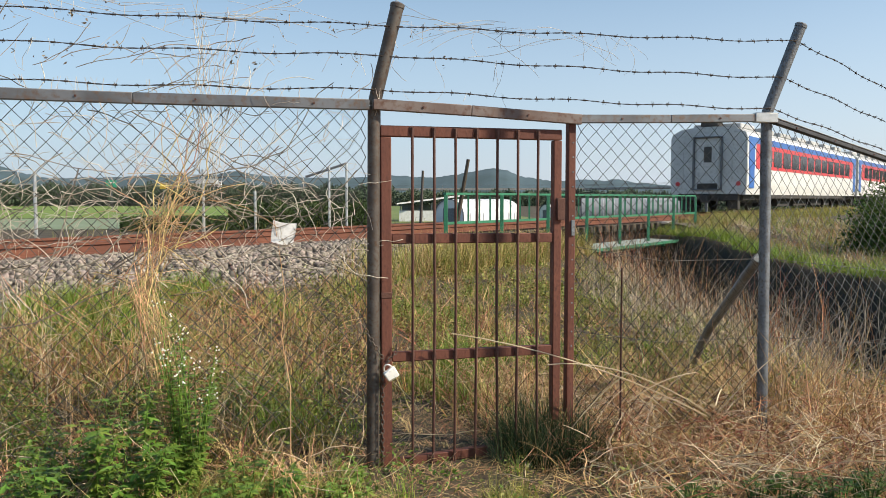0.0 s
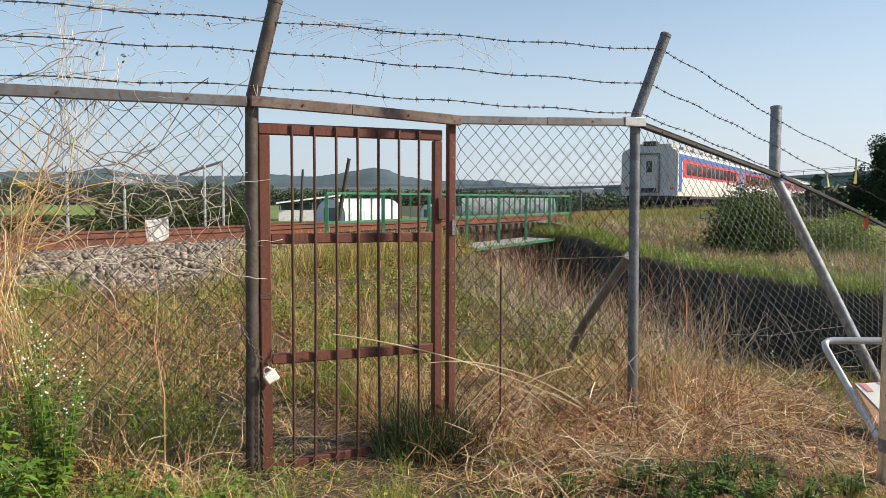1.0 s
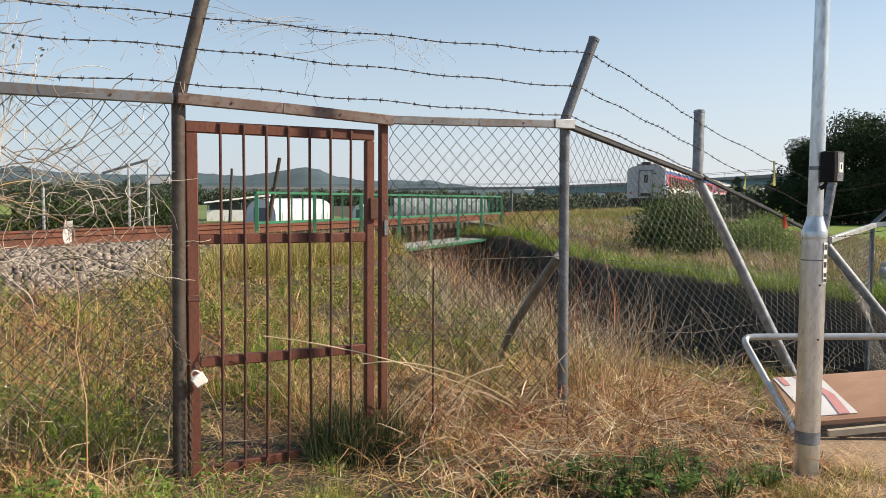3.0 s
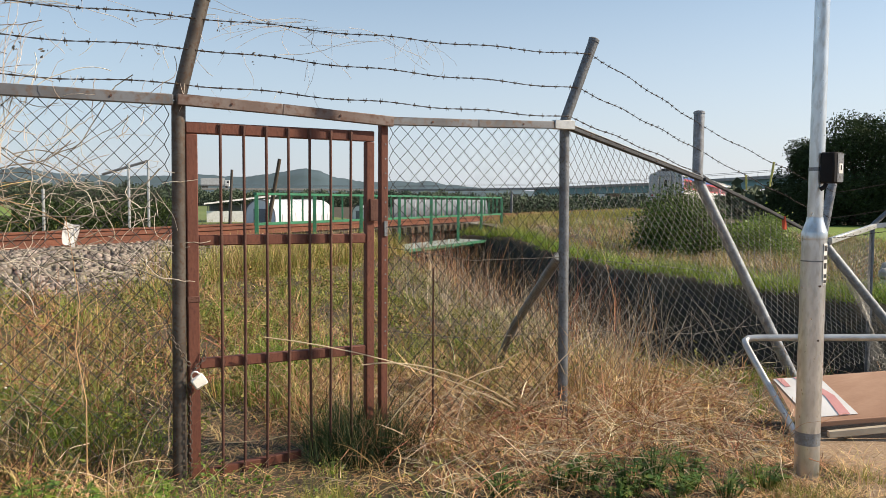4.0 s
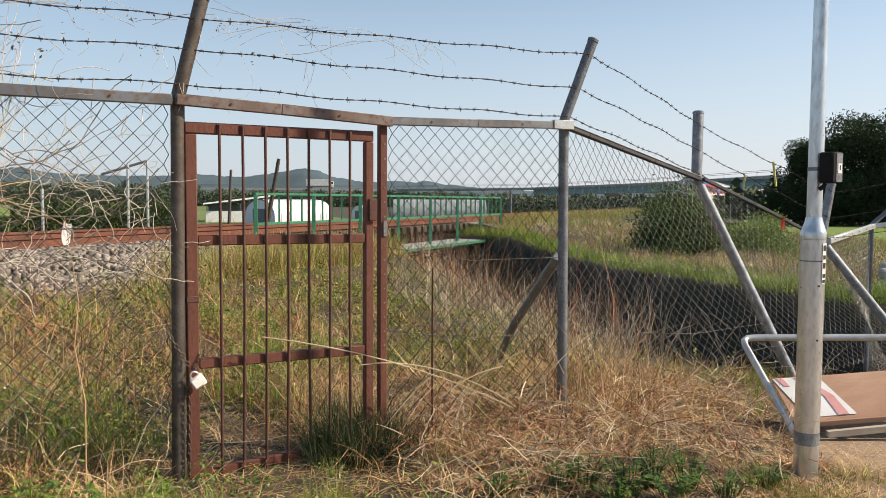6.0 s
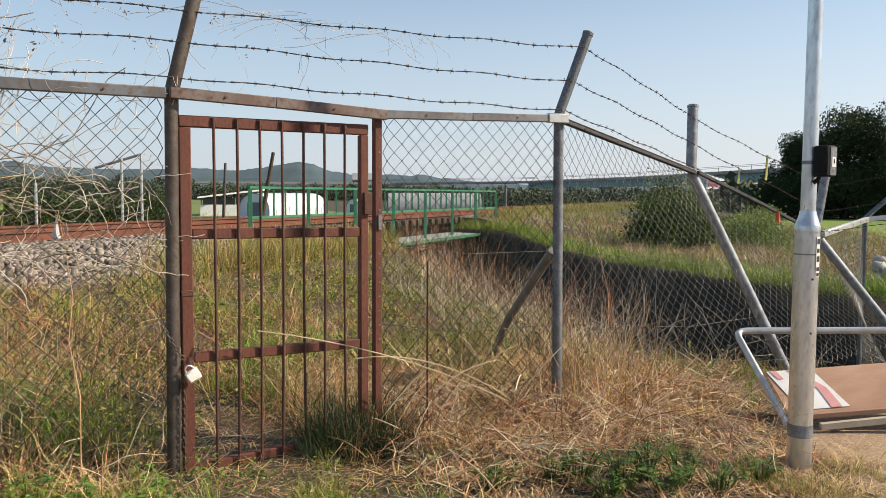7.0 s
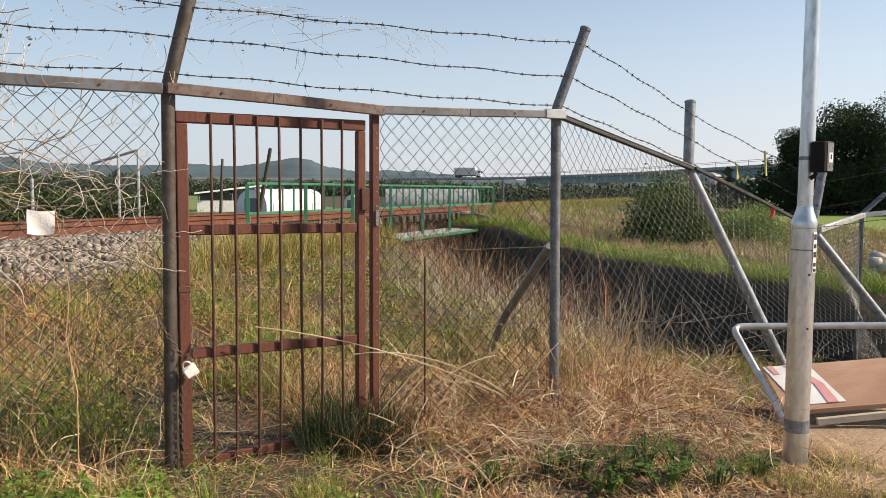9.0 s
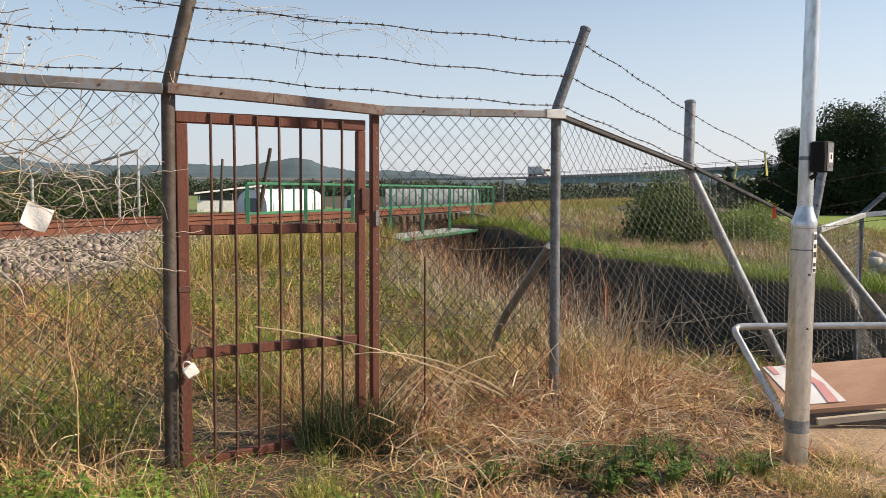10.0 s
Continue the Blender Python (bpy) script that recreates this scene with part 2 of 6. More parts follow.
class Geo:
    """Collects vertices and faces of one mesh."""

    def __init__(self):
        self.v, self.f = [], []

    def add(self, verts, faces):
        k = len(self.v)
        self.v += [tuple(p) for p in verts]
        self.f += [tuple(i + k for i in q) for q in faces]
        return self

    def box(self, m, size, bevel=0.0):
        """A box of that size centred at the pose m, with chamfered edges."""
        bm = bmesh.new()
        bmesh.ops.create_cube(bm, size=1.0, matrix=Matrix.Diagonal((*size, 1)))
        if bevel:
            bmesh.ops.bevel(bm, geom=bm.edges[:], offset=bevel, segments=1, affect="EDGES")
        bm.verts.index_update()
        self.add([m @ v.co for v in bm.verts], [[v.index for v in f.verts] for f in bm.faces])
        bm.free()
        return self

    def bar(self, a, b, w, h, bevel=0.003, up=(0, 0, 1)):
        """A square bar from a to b, w wide and h high."""
        a, b = Vector(a), Vector(b)
        y = (b - a).normalized()
        x = y.cross(Vector(up)).normalized()
        z = x.cross(y)
        m = Matrix((x, y, z)).transposed().to_4x4()
        m.translation = (a + b) / 2
        return self.box(m, (w, (b - a).length, h), bevel)

    def tube(self, pts, radius, n=8, cap=True):
        """A tube along points; radius is one number or one for each point."""
        pts = [Vector(p) for p in pts]
        rs = radius if isinstance(radius, (list, tuple)) else [radius] * len(pts)
        k = len(self.v)
        ref = Vector((0.13, 0.21, 1)) if abs((pts[-1] - pts[0]).normalized().z) < 0.9 else Vector((1, 0.1, 0))
        for i, p in enumerate(pts):
            d = (pts[min(i + 1, len(pts) - 1)] - pts[max(i - 1, 0)]).normalized()
            x = d.cross(ref).normalized()
            y = d.cross(x)
            for j in range(n):
                a = 2 * math.pi * j / n
                self.v.append(tuple(p + (x * math.cos(a) + y * math.sin(a)) * rs[i]))
        for i in range(len(pts) - 1):
            for j in range(n):
                a, b = k + i * n + j, k + i * n + (j + 1) % n
                self.f.append((a, b, b + n, a + n))
        if cap:
            self.f.append(tuple(k + j for j in range(n))[::-1])
            self.f.append(tuple(k + (len(pts) - 1) * n + j for j in range(n)))
        return self

    def prism(self, profile, place, along, closed=True):
        """Extrudes a profile of (u, w) between the two stations in along; place(u, w, s) gives the point."""
        k, n = len(self.v), len(profile)
        for s in along:
            self.v += [tuple(place(u, w, s)) for u, w in profile]
        for i in range(len(along) - 1):
            for j in range(n if closed else n - 1):
                a, b = k + i * n + j, k + i * n + (j + 1) % n
                self.f.append((a, b, b + n, a + n))
        if closed:
            self.f.append(tuple(k + j for j in range(n))[::-1])
            self.f.append(tuple(k + (len(along) - 1) * n + j for j in range(n)))
        return self


BASE = {}


def base_of(ob):
    return BASE.get(ob.name, Vector((0, 0, 0)))


def smooth(mesh, angle=40):
    mesh.polygons.foreach_set("use_smooth", [True] * len(mesh.polygons))
    mesh.set_sharp_from_angle(angle=radians(angle))


def part(name, geo, material, parent=None, label="", soft=True, at=None):
    """Links a Geo as ONE mesh object, under a thing or part, or at top level with its origin at 'at'."""
    o = base_of(parent) if parent else Vector(at or (0, 0, 0))
    me = bpy.data.meshes.new(name)
    me.from_pydata([tuple(Vector(p) - o) for p in geo.v], [], geo.f)
    me.materials.append(material)
    if soft:
        smooth(me)
    ob = new(name, me)
    if parent:
        ob.parent = parent
    else:
        ob.location = o
    BASE[ob.name] = o
    return tagged(ob, label)


def thing(name, at, label, category, group="", kind=""):
    ob = new(name)
    ob.empty_display_size = 0.1
    ob.location = at
    BASE[ob.name] = Vector(at)
    return tagged(ob, label, category, group, kind)


def soup(name, verts, faces, material, label="", category="", kind="stuff", soft=False):
    """One mesh from number arrays: faces all have the same count of corners."""
    me = bpy.data.meshes.new(name)
    n, c = faces.shape
    me.vertices.add(len(verts))
    me.vertices.foreach_set("co", verts.astype(np.float32).ravel())
    me.loops.add(n * c)
    me.loops.foreach_set("vertex_index", faces.astype(np.int32).ravel())
    me.polygons.add(n)
    me.polygons.foreach_set("loop_start", np.arange(0, n * c, c, dtype=np.int32))
    me.update(calc_edges=True)
    me.materials.append(material)
    if soft:
        me.polygons.foreach_set("use_smooth", [True] * n)
    return tagged(new(name, me), label, category, kind=kind)


RNG = np.random.default_rng(7)


def blades(root, height, width, lean, curl, seg=3, az=None):
    """Grass blades: tapered ribbons of seg quads that bend over. Returns verts, faces."""
    n = len(root)
    if az is None:
        az = RNG.uniform(0, 2 * np.pi, n)
    d = np.c_[np.cos(az), np.sin(az), np.zeros(n)]
    side = np.c_[-d[:, 1], d[:, 0], np.zeros(n)]
    tw = RNG.uniform(-0.9, 0.9, n)[:, None]
    side = side * np.cos(tw) + d * np.sin(tw)
    verts = np.zeros((n, seg + 1, 2, 3))
    p = root.copy()
    ang = lean.copy()
    for i in range(seg + 1):
        if i and seg > 3:  # kinks
            kink = RNG.normal(0, 0.3, n)[:, None]
            d = d * np.cos(kink) + np.c_[-d[:, 1], d[:, 0], d[:, 2]] * np.sin(kink)
            ang = ang + RNG.normal(0, 0.2, n)
        w = (width * (1 - 0.85 * i / seg))[:, None] * side * 0.5
        verts[:, i, 0], verts[:, i, 1] = p - w, p + w
        step = (height / seg)[:, None]
        p = p + step * (d * np.sin(ang)[:, None] + np.array([0, 0, 1.0]) * np.cos(ang)[:, None])
        ang = ang + curl / seg
    q = np.array([[2 * i, 2 * i + 1, 2 * i + 3, 2 * i + 2] for i in range(seg)])
    faces = (np.arange(n)[:, None, None] * (2 * seg + 2) + q[None]).reshape(-1, 4)
    return verts.reshape(-1, 3), faces


def leaf_cards(centre, size, flat=0.0, aspect=0.6):
    """Small folded diamond leaves, turned at random. Returns verts, faces."""
    n = len(centre)
    a = RNG.normal(size=(n, 3))
    a[:, 2] *= (1 - flat)
    a /= np.linalg.norm(a, axis=1)[:, None]
    b = RNG.normal(size=(n, 3))
    b[:, 2] *= (1 - flat)
    b -= (b * a).sum(1)[:, None] * a
    b /= np.linalg.norm(b, axis=1)[:, None]
    c = np.cross(a, b)
    s = size[:, None]
    v = np.stack([centre - a * s * 0.5, centre + b * s * aspect * 0.5 + c * s * 0.12, centre + a * s * 0.5, centre - b * s * aspect * 0.5 + c * s * 0.12], 1)
    f = np.arange(n)[:, None] * 4 + np.array([[0, 1, 2, 3]])
    return v.reshape(-1, 3), f

# ---- the lie of the land ----
T0 = np.array([10.77, 32.2])  # a point of the railway's centre line
TU = np.array([math.sin(radians(36.5)), math.cos(radians(36.5))])  # along the railway
TN = np.array([TU[1], -TU[0]])  # to its near side
DITCH = np.array([(-9.0, 44.0), (4.7, 21.0), (5.75, 14.5), (6.0, 10.3), (6.2, 8.3), (9.0, 7.7), (16.0, 6.6), (40.0, 0.0)])
DITCH_W = np.array([2.6, 2.7, 2.4, 2.8, 2.85, 2.2, 1.8, 1.8])
BANK_Q = np.array([-4000, -60, -13, -6, -3.2, 3.2, 4.4, 6.0, 7.3, 4000.0])
BANK_Z = np.array([-0.95, -0.95, -0.85, -0.1, 0.45, 0.43, 0.24, 0.07, 0.0, 0.0])


def on_track(q, w, s):
    """The point q metres to the near side of the railway's centre, at height w, s metres along it."""
    return Vector((T0[0] + TN[0] * q + TU[0] * s, T0[1] + TN[1] * q + TU[1] * s, w))


def ditch_gap(x, y):
    """Distance inside the ditch's lip (positive inside)."""
    best = np.full(np.shape(x), -1e9)
    for i in range(len(DITCH) - 1):
        a, d = DITCH[i], DITCH[i + 1] - DITCH[i]
        t = np.clip(((x - a[0]) * d[0] + (y - a[1]) * d[1]) / (d @ d), 0, 1)
        r = np.hypot(x - a[0] - t * d[0], y - a[1] - t * d[1])
        best = np.maximum(best, DITCH_W[i] + t * (DITCH_W[i + 1] - DITCH_W[i]) - r)
    return best


def ground_z(x, y):
    x, y = np.asarray(x, float), np.asarray(y, float)
    q = (x - T0[0]) * TN[0] + (y - T0[1]) * TN[1]
    z = np.interp(q, BANK_Q, BANK_Z)
    s = (x - T0[0]) * TU[0] + (y - T0[1]) * TU[1]
    z = z + np.interp(q, [-3.2, -1.6, 2.4, 4.5, 6.5], [0, 0.26, 0.28, 0.16, 0]) * np.clip((s + 8.2) / 1.2, 0, 1)
    wob = 0.03 * np.sin(1.7 * x + 0.6 * y) * np.cos(1.3 * y - 0.4 * x) + 0.015 * np.sin(5.1 * x) * np.sin(4.3 * y + 1)
    z = z + wob * np.exp(-np.hypot(x, y) / 60) * np.clip((y - 3.0) / 1.2, 0, 1)
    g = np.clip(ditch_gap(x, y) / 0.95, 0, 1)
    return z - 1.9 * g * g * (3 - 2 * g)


def spread(fine, lo, hi, reach, growth=1.22):
    mid = list(np.arange(lo, hi, fine))
    out, s = [], fine
    p = hi
    up = []
    while p < reach:
        up.append(p)
        s *= growth
        p += s
    up.append(reach)
    p, s = lo, fine
    down = []
    while p > -reach:
        s *= growth
        p -= s
        down.append(max(p, -reach))
    return np.array(down[::-1] + mid + up)


def build_ground():
    xs, ys = spread(0.16, -9, 16, 4200), spread(0.16, 1.5, 30, 4200)
    X, Y = np.meshgrid(xs, ys)
    Z = ground_z(X, Y)
    v = np.stack([X, Y, Z], -1).reshape(-1, 3)
    i = np.arange(len(ys) - 1)[:, None] * len(xs) + np.arange(len(xs) - 1)[None]
    f = np.stack([i, i + 1, i + len(xs) + 1, i + len(xs)], -1).reshape(-1, 4)
    ob = soup("ground", v, f, M_SOIL, "dry earth with weeds, falling into a ditch", "ground", "structure", True)
    # faces below the lip take the earth with shade painted in
    ob.data.materials.append(M_DITCH_SHADE)
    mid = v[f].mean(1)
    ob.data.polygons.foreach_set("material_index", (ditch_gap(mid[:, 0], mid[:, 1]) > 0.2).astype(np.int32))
    return ob


ground = build_ground()


def sheet(name, corners, material, label, lift, n=14):
    """A sheet that lies on the ground between four corners."""
    u = np.linspace(0, 1, n)
    a, b, c, d = [np.array(p, float) for p in corners]
    U, V = np.meshgrid(u, u)
    p = (a[None, None] * ((1 - U) * (1 - V))[..., None] + b * (U * (1 - V))[..., None] + c * (U * V)[..., None] + d * ((1 - U) * V)[..., None])
    z = ground_z(p[..., 0], p[..., 1]) + lift
    v = np.concatenate([p, z[..., None]], -1).reshape(-1, 3)
    i = np.arange(n - 1)[:, None] * n + np.arange(n - 1)[None]
    f = np.stack([i, i + 1, i + n + 1, i + n], -1).reshape(-1, 4)
    return soup(name, v, f, material, label, name.replace("_", " "), "structure", True)


def road_edge(x):
    """How far the dirt reaches from the camera's side; it widens beyond the pole."""
    return np.interp(x, [2.98, 3.4], [3.05, 4.72]) + 0.10 * np.sin(x * 3.1) + 0.06 * np.sin(x * 9)


def build_road():
    xs, ys = np.arange(-14, 16, 0.06), np.arange(-7, 5.2, 0.06)
    X, Y = np.meshgrid(xs, ys)
    Z = ground_z(X, Y) + 0.007
    keep = (Y + 0.03 + 0.06 * np.sin(X * 23 + Y * 9) * np.sin(Y * 31) < road_edge(X + 0.03))[:-1, :-1].ravel()
    i = (np.arange(len(ys) - 1)[:, None] * len(xs) + np.arange(len(xs) - 1)[None]).ravel()[keep]
    f = np.stack([i, i + 1, i + len(xs) + 1, i + len(xs)], -1)
    soup("road", np.stack([X, Y, Z], -1).reshape(-1, 3), f, M_DIRT, "sandy dirt track beside the fence", "road", "structure", True)


build_road()
sheet("rice_field", [(-160, 66), (-20, 108), (-20, 260), (-240, 260)], M_RICE, "bright green young rice field", 0.03)
sheet("flooded_field", [(-120, 62), (-24, 62), (-30, 94), (-130, 100)], M_PADDY, "pale flooded paddy field", 0.05)
sheet("dark_rice_field", [(-70, 38), (-22, 38), (-32, 58), (-90, 58)], M_RICE_DARK, "deep green rice field", 0.05)
sheet("rice_field", [(-18, 70), (12, 90), (0, 260), (-18, 260)], M_FIELD, "green field behind the railway", 0.03)
sheet("grass_field", [(16, 12), (120, 25), (140, 90), (28, 40)], M_RICE, "bright green meadow", 0.03, 30)

# ---- railway ----


def build_track():
    bed = Geo().prism([(-3.2, 0.40), (-1.9, 0.73), (1.75, 0.73), (3.1, 0.42), (3.1, 0.2), (-3.2, 0.2)], on_track, [-90, -60, -40, -20.6])
    bed.prism([(-3.2, 0.40), (-1.9, 0.73), (1.75, 0.73), (3.1, 0.42), (3.1, 0.2), (-3.2, 0.2)], on_track, [-8.4, 40, 160, 900])
    ballast = part("ballast_bed", bed, M_BALLAST, label="", soft=False)
    tagged(ballast, "grey gravel ballast bank of the railway", "ballast", kind="structure")
    rail_profile = [(-0.065, 0.78), (0.065, 0.78), (0.065, 0.795), (0.012, 0.815), (0.012, 0.90), (0.036, 0.91), (0.036, 0.945), (-0.036, 0.945), (-0.036, 0.91), (-0.012, 0.90), (-0.012, 0.815), (-0.065, 0.795)]
    for q in (0.75, -0.75):
        g = Geo().prism([(q + u, w) for u, w in rail_profile], on_track, [-90, -30, 0, 100, 900])
        tagged(part("railway_rail", g, M_RAIL, soft=False), "rust-brown steel railway rail", "rail", "railway rails", "structure")
    sl = Geo().box(Matrix(), (2.4, 0.24, 0.14), 0.02)
    first = part("sleeper", sl, M_CONC)
    turn = Matrix.Rotation(-radians(36.5), 4, "Z")
    first.matrix_basis = Matrix.Translation(on_track(0, 0.70, -33)) @ turn
    tagged(first, "concrete sleeper half sunk in the ballast", "sleeper", "railway sleepers")
    s = -32.4
    while s < 12:
        if not -20.7 < s < -8.3:
            copy_thing(first, Matrix.Translation(on_track(0, 0.70, s)) @ turn)
        s += 0.6
    wood = Geo().box(Matrix(), (2.5, 0.22, 0.2), 0.02)
    first = part("bridge_sleeper", wood, M_BARK)
    first.matrix_basis = Matrix.Translation(on_track(0, 0.675, -20.4)) @ turn
    tagged(first, "dark timber sleeper across the bridge girders", "sleeper", "bridge sleepers")
    s = -19.95
    while s < -8.4:
        copy_thing(first, Matrix.Translation(on_track(0, 0.675, s)) @ turn)
        s += 0.45


build_track()


def build_stones():
    """Loose ballast stones on the near shoulder."""
    n = 17000
    s = RNG.uniform(-34, -17, n)
    s = np.where(s > -20.6, RNG.uniform(-34, -24, n), s)
    q = RNG.uniform(-1.2, 3.35, n)
    top = np.interp(q, [-1.2, 1.75, 3.1, 3.4], [0.74, 0.74, 0.43, 0.36])
    c = np.c_[T0[0] + TN[0] * q + TU[0] * s, T0[1] + TN[1] * q + TU[1] * s, top + RNG.uniform(-0.005, 0.025, n)]
    corner = np.array([(x, y, z) for x in (-1, 1) for y in (-1, 1) for z in (-1, 1)], float)
    size = RNG.uniform(0.017, 0.042, (n, 1, 3))
    v = corner[None] * size * (1 + RNG.uniform(-0.4, 0.25, (n, 8, 3)))
    a = RNG.uniform(0, 6.28, n)
    b = RNG.uniform(-0.8, 0.8, n)
    ca, sa, cb, sb = np.cos(a)[:, None], np.sin(a)[:, None], np.cos(b)[:, None], np.sin(b)[:, None]
    x, y, z = v[..., 0], v[..., 1] * cb - v[..., 2] * sb, v[..., 1] * sb + v[..., 2] * cb
    v = np.stack([x * ca - y * sa, x * sa + y * ca, z], -1) + c[:, None]
    f = np.array([(0, 1, 3, 2), (4, 6, 7, 5), (0, 4, 5, 1), (2, 3, 7, 6), (0, 2, 6, 4), (1, 5, 7, 3)])
    soup("ballast_stones", v.reshape(-1, 3), (np.arange(n)[:, None, None] * 8 + f[None]).reshape(-1, 4), M_STONE, "loose grey and tan broken ballast stones", "stones")


build_stones()


def build_bridge():
    at = on_track(0, 0.2, -14.5)
    b = thing("railway_bridge", at, "short rusty girder railway bridge with a green-railed walkway", "bridge", kind="structure")
    for q in (0.75, -0.75):
        prof = [(q - 0.16, 0.575), (q - 0.16, 0.55), (q - 0.02, 0.53), (q - 0.02, -0.1), (q - 0.16, -0.12), (q - 0.16, -0.15), (q + 0.16, -0.15), (q + 0.16, -0.12), (q + 0.02, -0.1), (q + 0.02, 0.53), (q + 0.16, 0.55), (q + 0.16, 0.575)]
        part("girder", Geo().prism(prof, on_track, [-20.6, -8.4]), M_GIRDER, b, soft=False)
    for s in (-21.2, -7.8):
        part("abutment", Geo().prism([(-2.2, 0.52), (2.2, 0.52), (2.2, -2.1), (-2.2, -2.1)], on_track, [s - 0.6, s + 0.6]), M_CONC, b, soft=False)
    part("walkway_deck", Geo().prism([(1.25, 0.33), (2.35, 0.33), (2.35, 0.29), (1.25, 0.29)], on_track, [-20.4, -9.1]), M_DECK, b, soft=False)
    part("deck_edge", Geo().prism([(2.352, 0.34), (2.39, 0.34), (2.39, 0.27), (2.352, 0.27)], on_track, [-20.4, -9.1]), M_GREEN, b, soft=False)
    for i in range(8):
        s = -20.0 + i * 1.5
        part("bracket", Geo().bar(on_track(0.77, 0.0, s), on_track(2.33, 0.24, s), 0.06, 0.06), M_GREEN, b)
    q = 1.85
    s0, s1, n = -20.56, -7.26, 7
    part("top_rail", Geo().bar(on_track(q, 1.59, s0), on_track(q, 1.59, s1), 0.07, 0.045), M_GREEN, b)
    part("bottom_rail", Geo().bar(on_track(q, 1.05, s0), on_track(q, 1.05, s1), 0.05, 0.05), M_GREEN, b)
    for i in range(n + 1):
        s = s0 + (s1 - s0) * i / n
        part("railing_post", Geo().bar(on_track(q + 0.03, 0.3 if i < n else 0.25, s), on_track(q + 0.03, 1.565, s), 0.07, 0.07, up=(1, 0, 0)), M_GREEN, b)
        if i < n:
            for j in range(1, 5):
                t = s + (s1 - s0) / n * j / 5
                part("baluster", Geo().bar(on_track(q, 1.07, t), on_track(q, 1.57, t), 0.035, 0.035, 0.0, up=(1, 0, 0)), M_GREEN, b)


build_bridge()

# ---- fence ----
A, B = Vector((-0.39, 4.36, 0)), Vector((2.05, 5.06, 0))
FU = (B - A).normalized()
FN = Vector((FU.y, -FU.x, 0))  # towards the road
RAIL_Z = 2.0


def on_fence(u, z, out=0.0):
    return A + FU * u + FN * out + Vector((0, 0, z))


def fence_post(name, foot, knee, tip, r, material, label, deep=0.25):
    p = thing(name, foot, label, "fence post", "fence posts")
    part("post", Geo().tube([foot - (knee - foot) * deep, foot, knee], r, 14), material, p)
    part("arm", Geo().tube([knee + (knee - foot).normalized() * 0.003, knee + (tip - knee) * 0.04 + Vector((0, 0, 0.01)), tip], r * 1.02, 14), material, p)
    cap = (tip - knee).normalized()
    part("cap", Geo().tube([tip + cap * 0.001, tip + cap * 0.018, tip + cap * 0.026], [r * 1.1, r * 1.1, r * 0.8], 14), material, p)
    return p


U_B = (B - A).length
U_L = -2.75  # the post beyond the left
U_BROWN = 1.165
POST_R = 0.036
LEFT_TOP = on_fence(U_L, RAIL_Z)
fence_post("fence_post", on_fence(U_L, 0), LEFT_TOP, on_fence(U_L + 0.1, RAIL_Z + 0.52, 0.05), POST_R, M_GALV_DARK, "weathered brown-grey steel fence post with a bent arm")
A_TIP = on_fence(0.135, 2.52, 0.05)
fence_post("fence_post", on_fence(0.0, 0), on_fence(0.018, 2.0), A_TIP, POST_R, M_GALV_DARK, "weathered brown-grey steel fence post with a bent arm")
B_KNEE, B_TIP = Vector((2.035, 5.07, 2.02)), Vector((2.215, 5.03, 2.56))
fence_post("fence_post", B, B_KNEE, B_TIP, 0.034, M_GALV, "grey steel corner post wearing a bent barbed-wire arm")
C_FOOT, C_KNEE, C_TIP = Vector((4.60, 6.02, -0.05)), Vector((3.79, 6.33, 1.70)), Vector((3.815, 6.37, 2.27))
fence_post("fence_post", C_FOOT, C_KNEE, C_TIP, 0.045, M_GALV_LIGHT, "grey steel fence post leaning far over, its arm upright")
D_FOOT, D_KNEE, D_TIP = Vector((6.75, 6.95, -0.1)), Vector((5.80, 7.23, 1.10)), Vector((5.92, 7.26, 1.68))
fence_post("fence_post", D_FOOT, D_KNEE, D_TIP, 0.045, M_GALV_LIGHT, "grey steel fence post leaning far over, its arm upright", 1.5)
E_FOOT, E_KNEE, E_TIP = Vector((7.87, 8.87, -0.3)), Vector((7.87, 8.87, 1.20)), Vector((8.13, 8.80, 1.46))
fence_post("fence_post", E_FOOT, E_KNEE, E_TIP, 0.03, M_GALV, "thin grey fence post with a slanting arm", 0.6)
F_FOOT, F_KNEE, F_TIP = Vector((9.9, 8.3, 0.0)), Vector((9.9, 8.3, 1.42)), Vector((10.15, 8.25, 1.7))
fence_post("fence_post", F_FOOT, F_KNEE, F_TIP, 0.03, M_GALV, "thin grey fence post with a slanting arm", 0.6)
br = thing("brace", (2.1, 6.8, 0.0), "grey pipe brace propping the corner post", "brace")
part("pipe", Geo().tube([Vector((2.03, 5.12, 1.12)), Vector((2.08, 6.2, 0.48)), Vector((2.10, 6.85, -0.05))], 0.034, 12), M_GALV, br)


def top_rail(name, pts, w, h, material, label):
    """Bars laid end to end, with bolt heads on the road side."""
    t = thing(name, pts[0], label, "rail", "fence top rails")
    for a, b in zip(pts, pts[1:]):
        part("bar", Geo().bar(a, b, w, h, 0.004), material, t)
        d = (b - a).normalized()
        out = d.cross(Vector((0, 0, 1))).normalized()
        n = int((b - a).length / 0.42)
        for i in range(n):
            c = a.lerp(b, (i + 0.5) / n) + out * (w / 2)
            if h > 0.02:
                part("bolt", Geo().tube([c, c + out * 0.006], 0.006, 6), M_RUST_BAR, t)
    return t


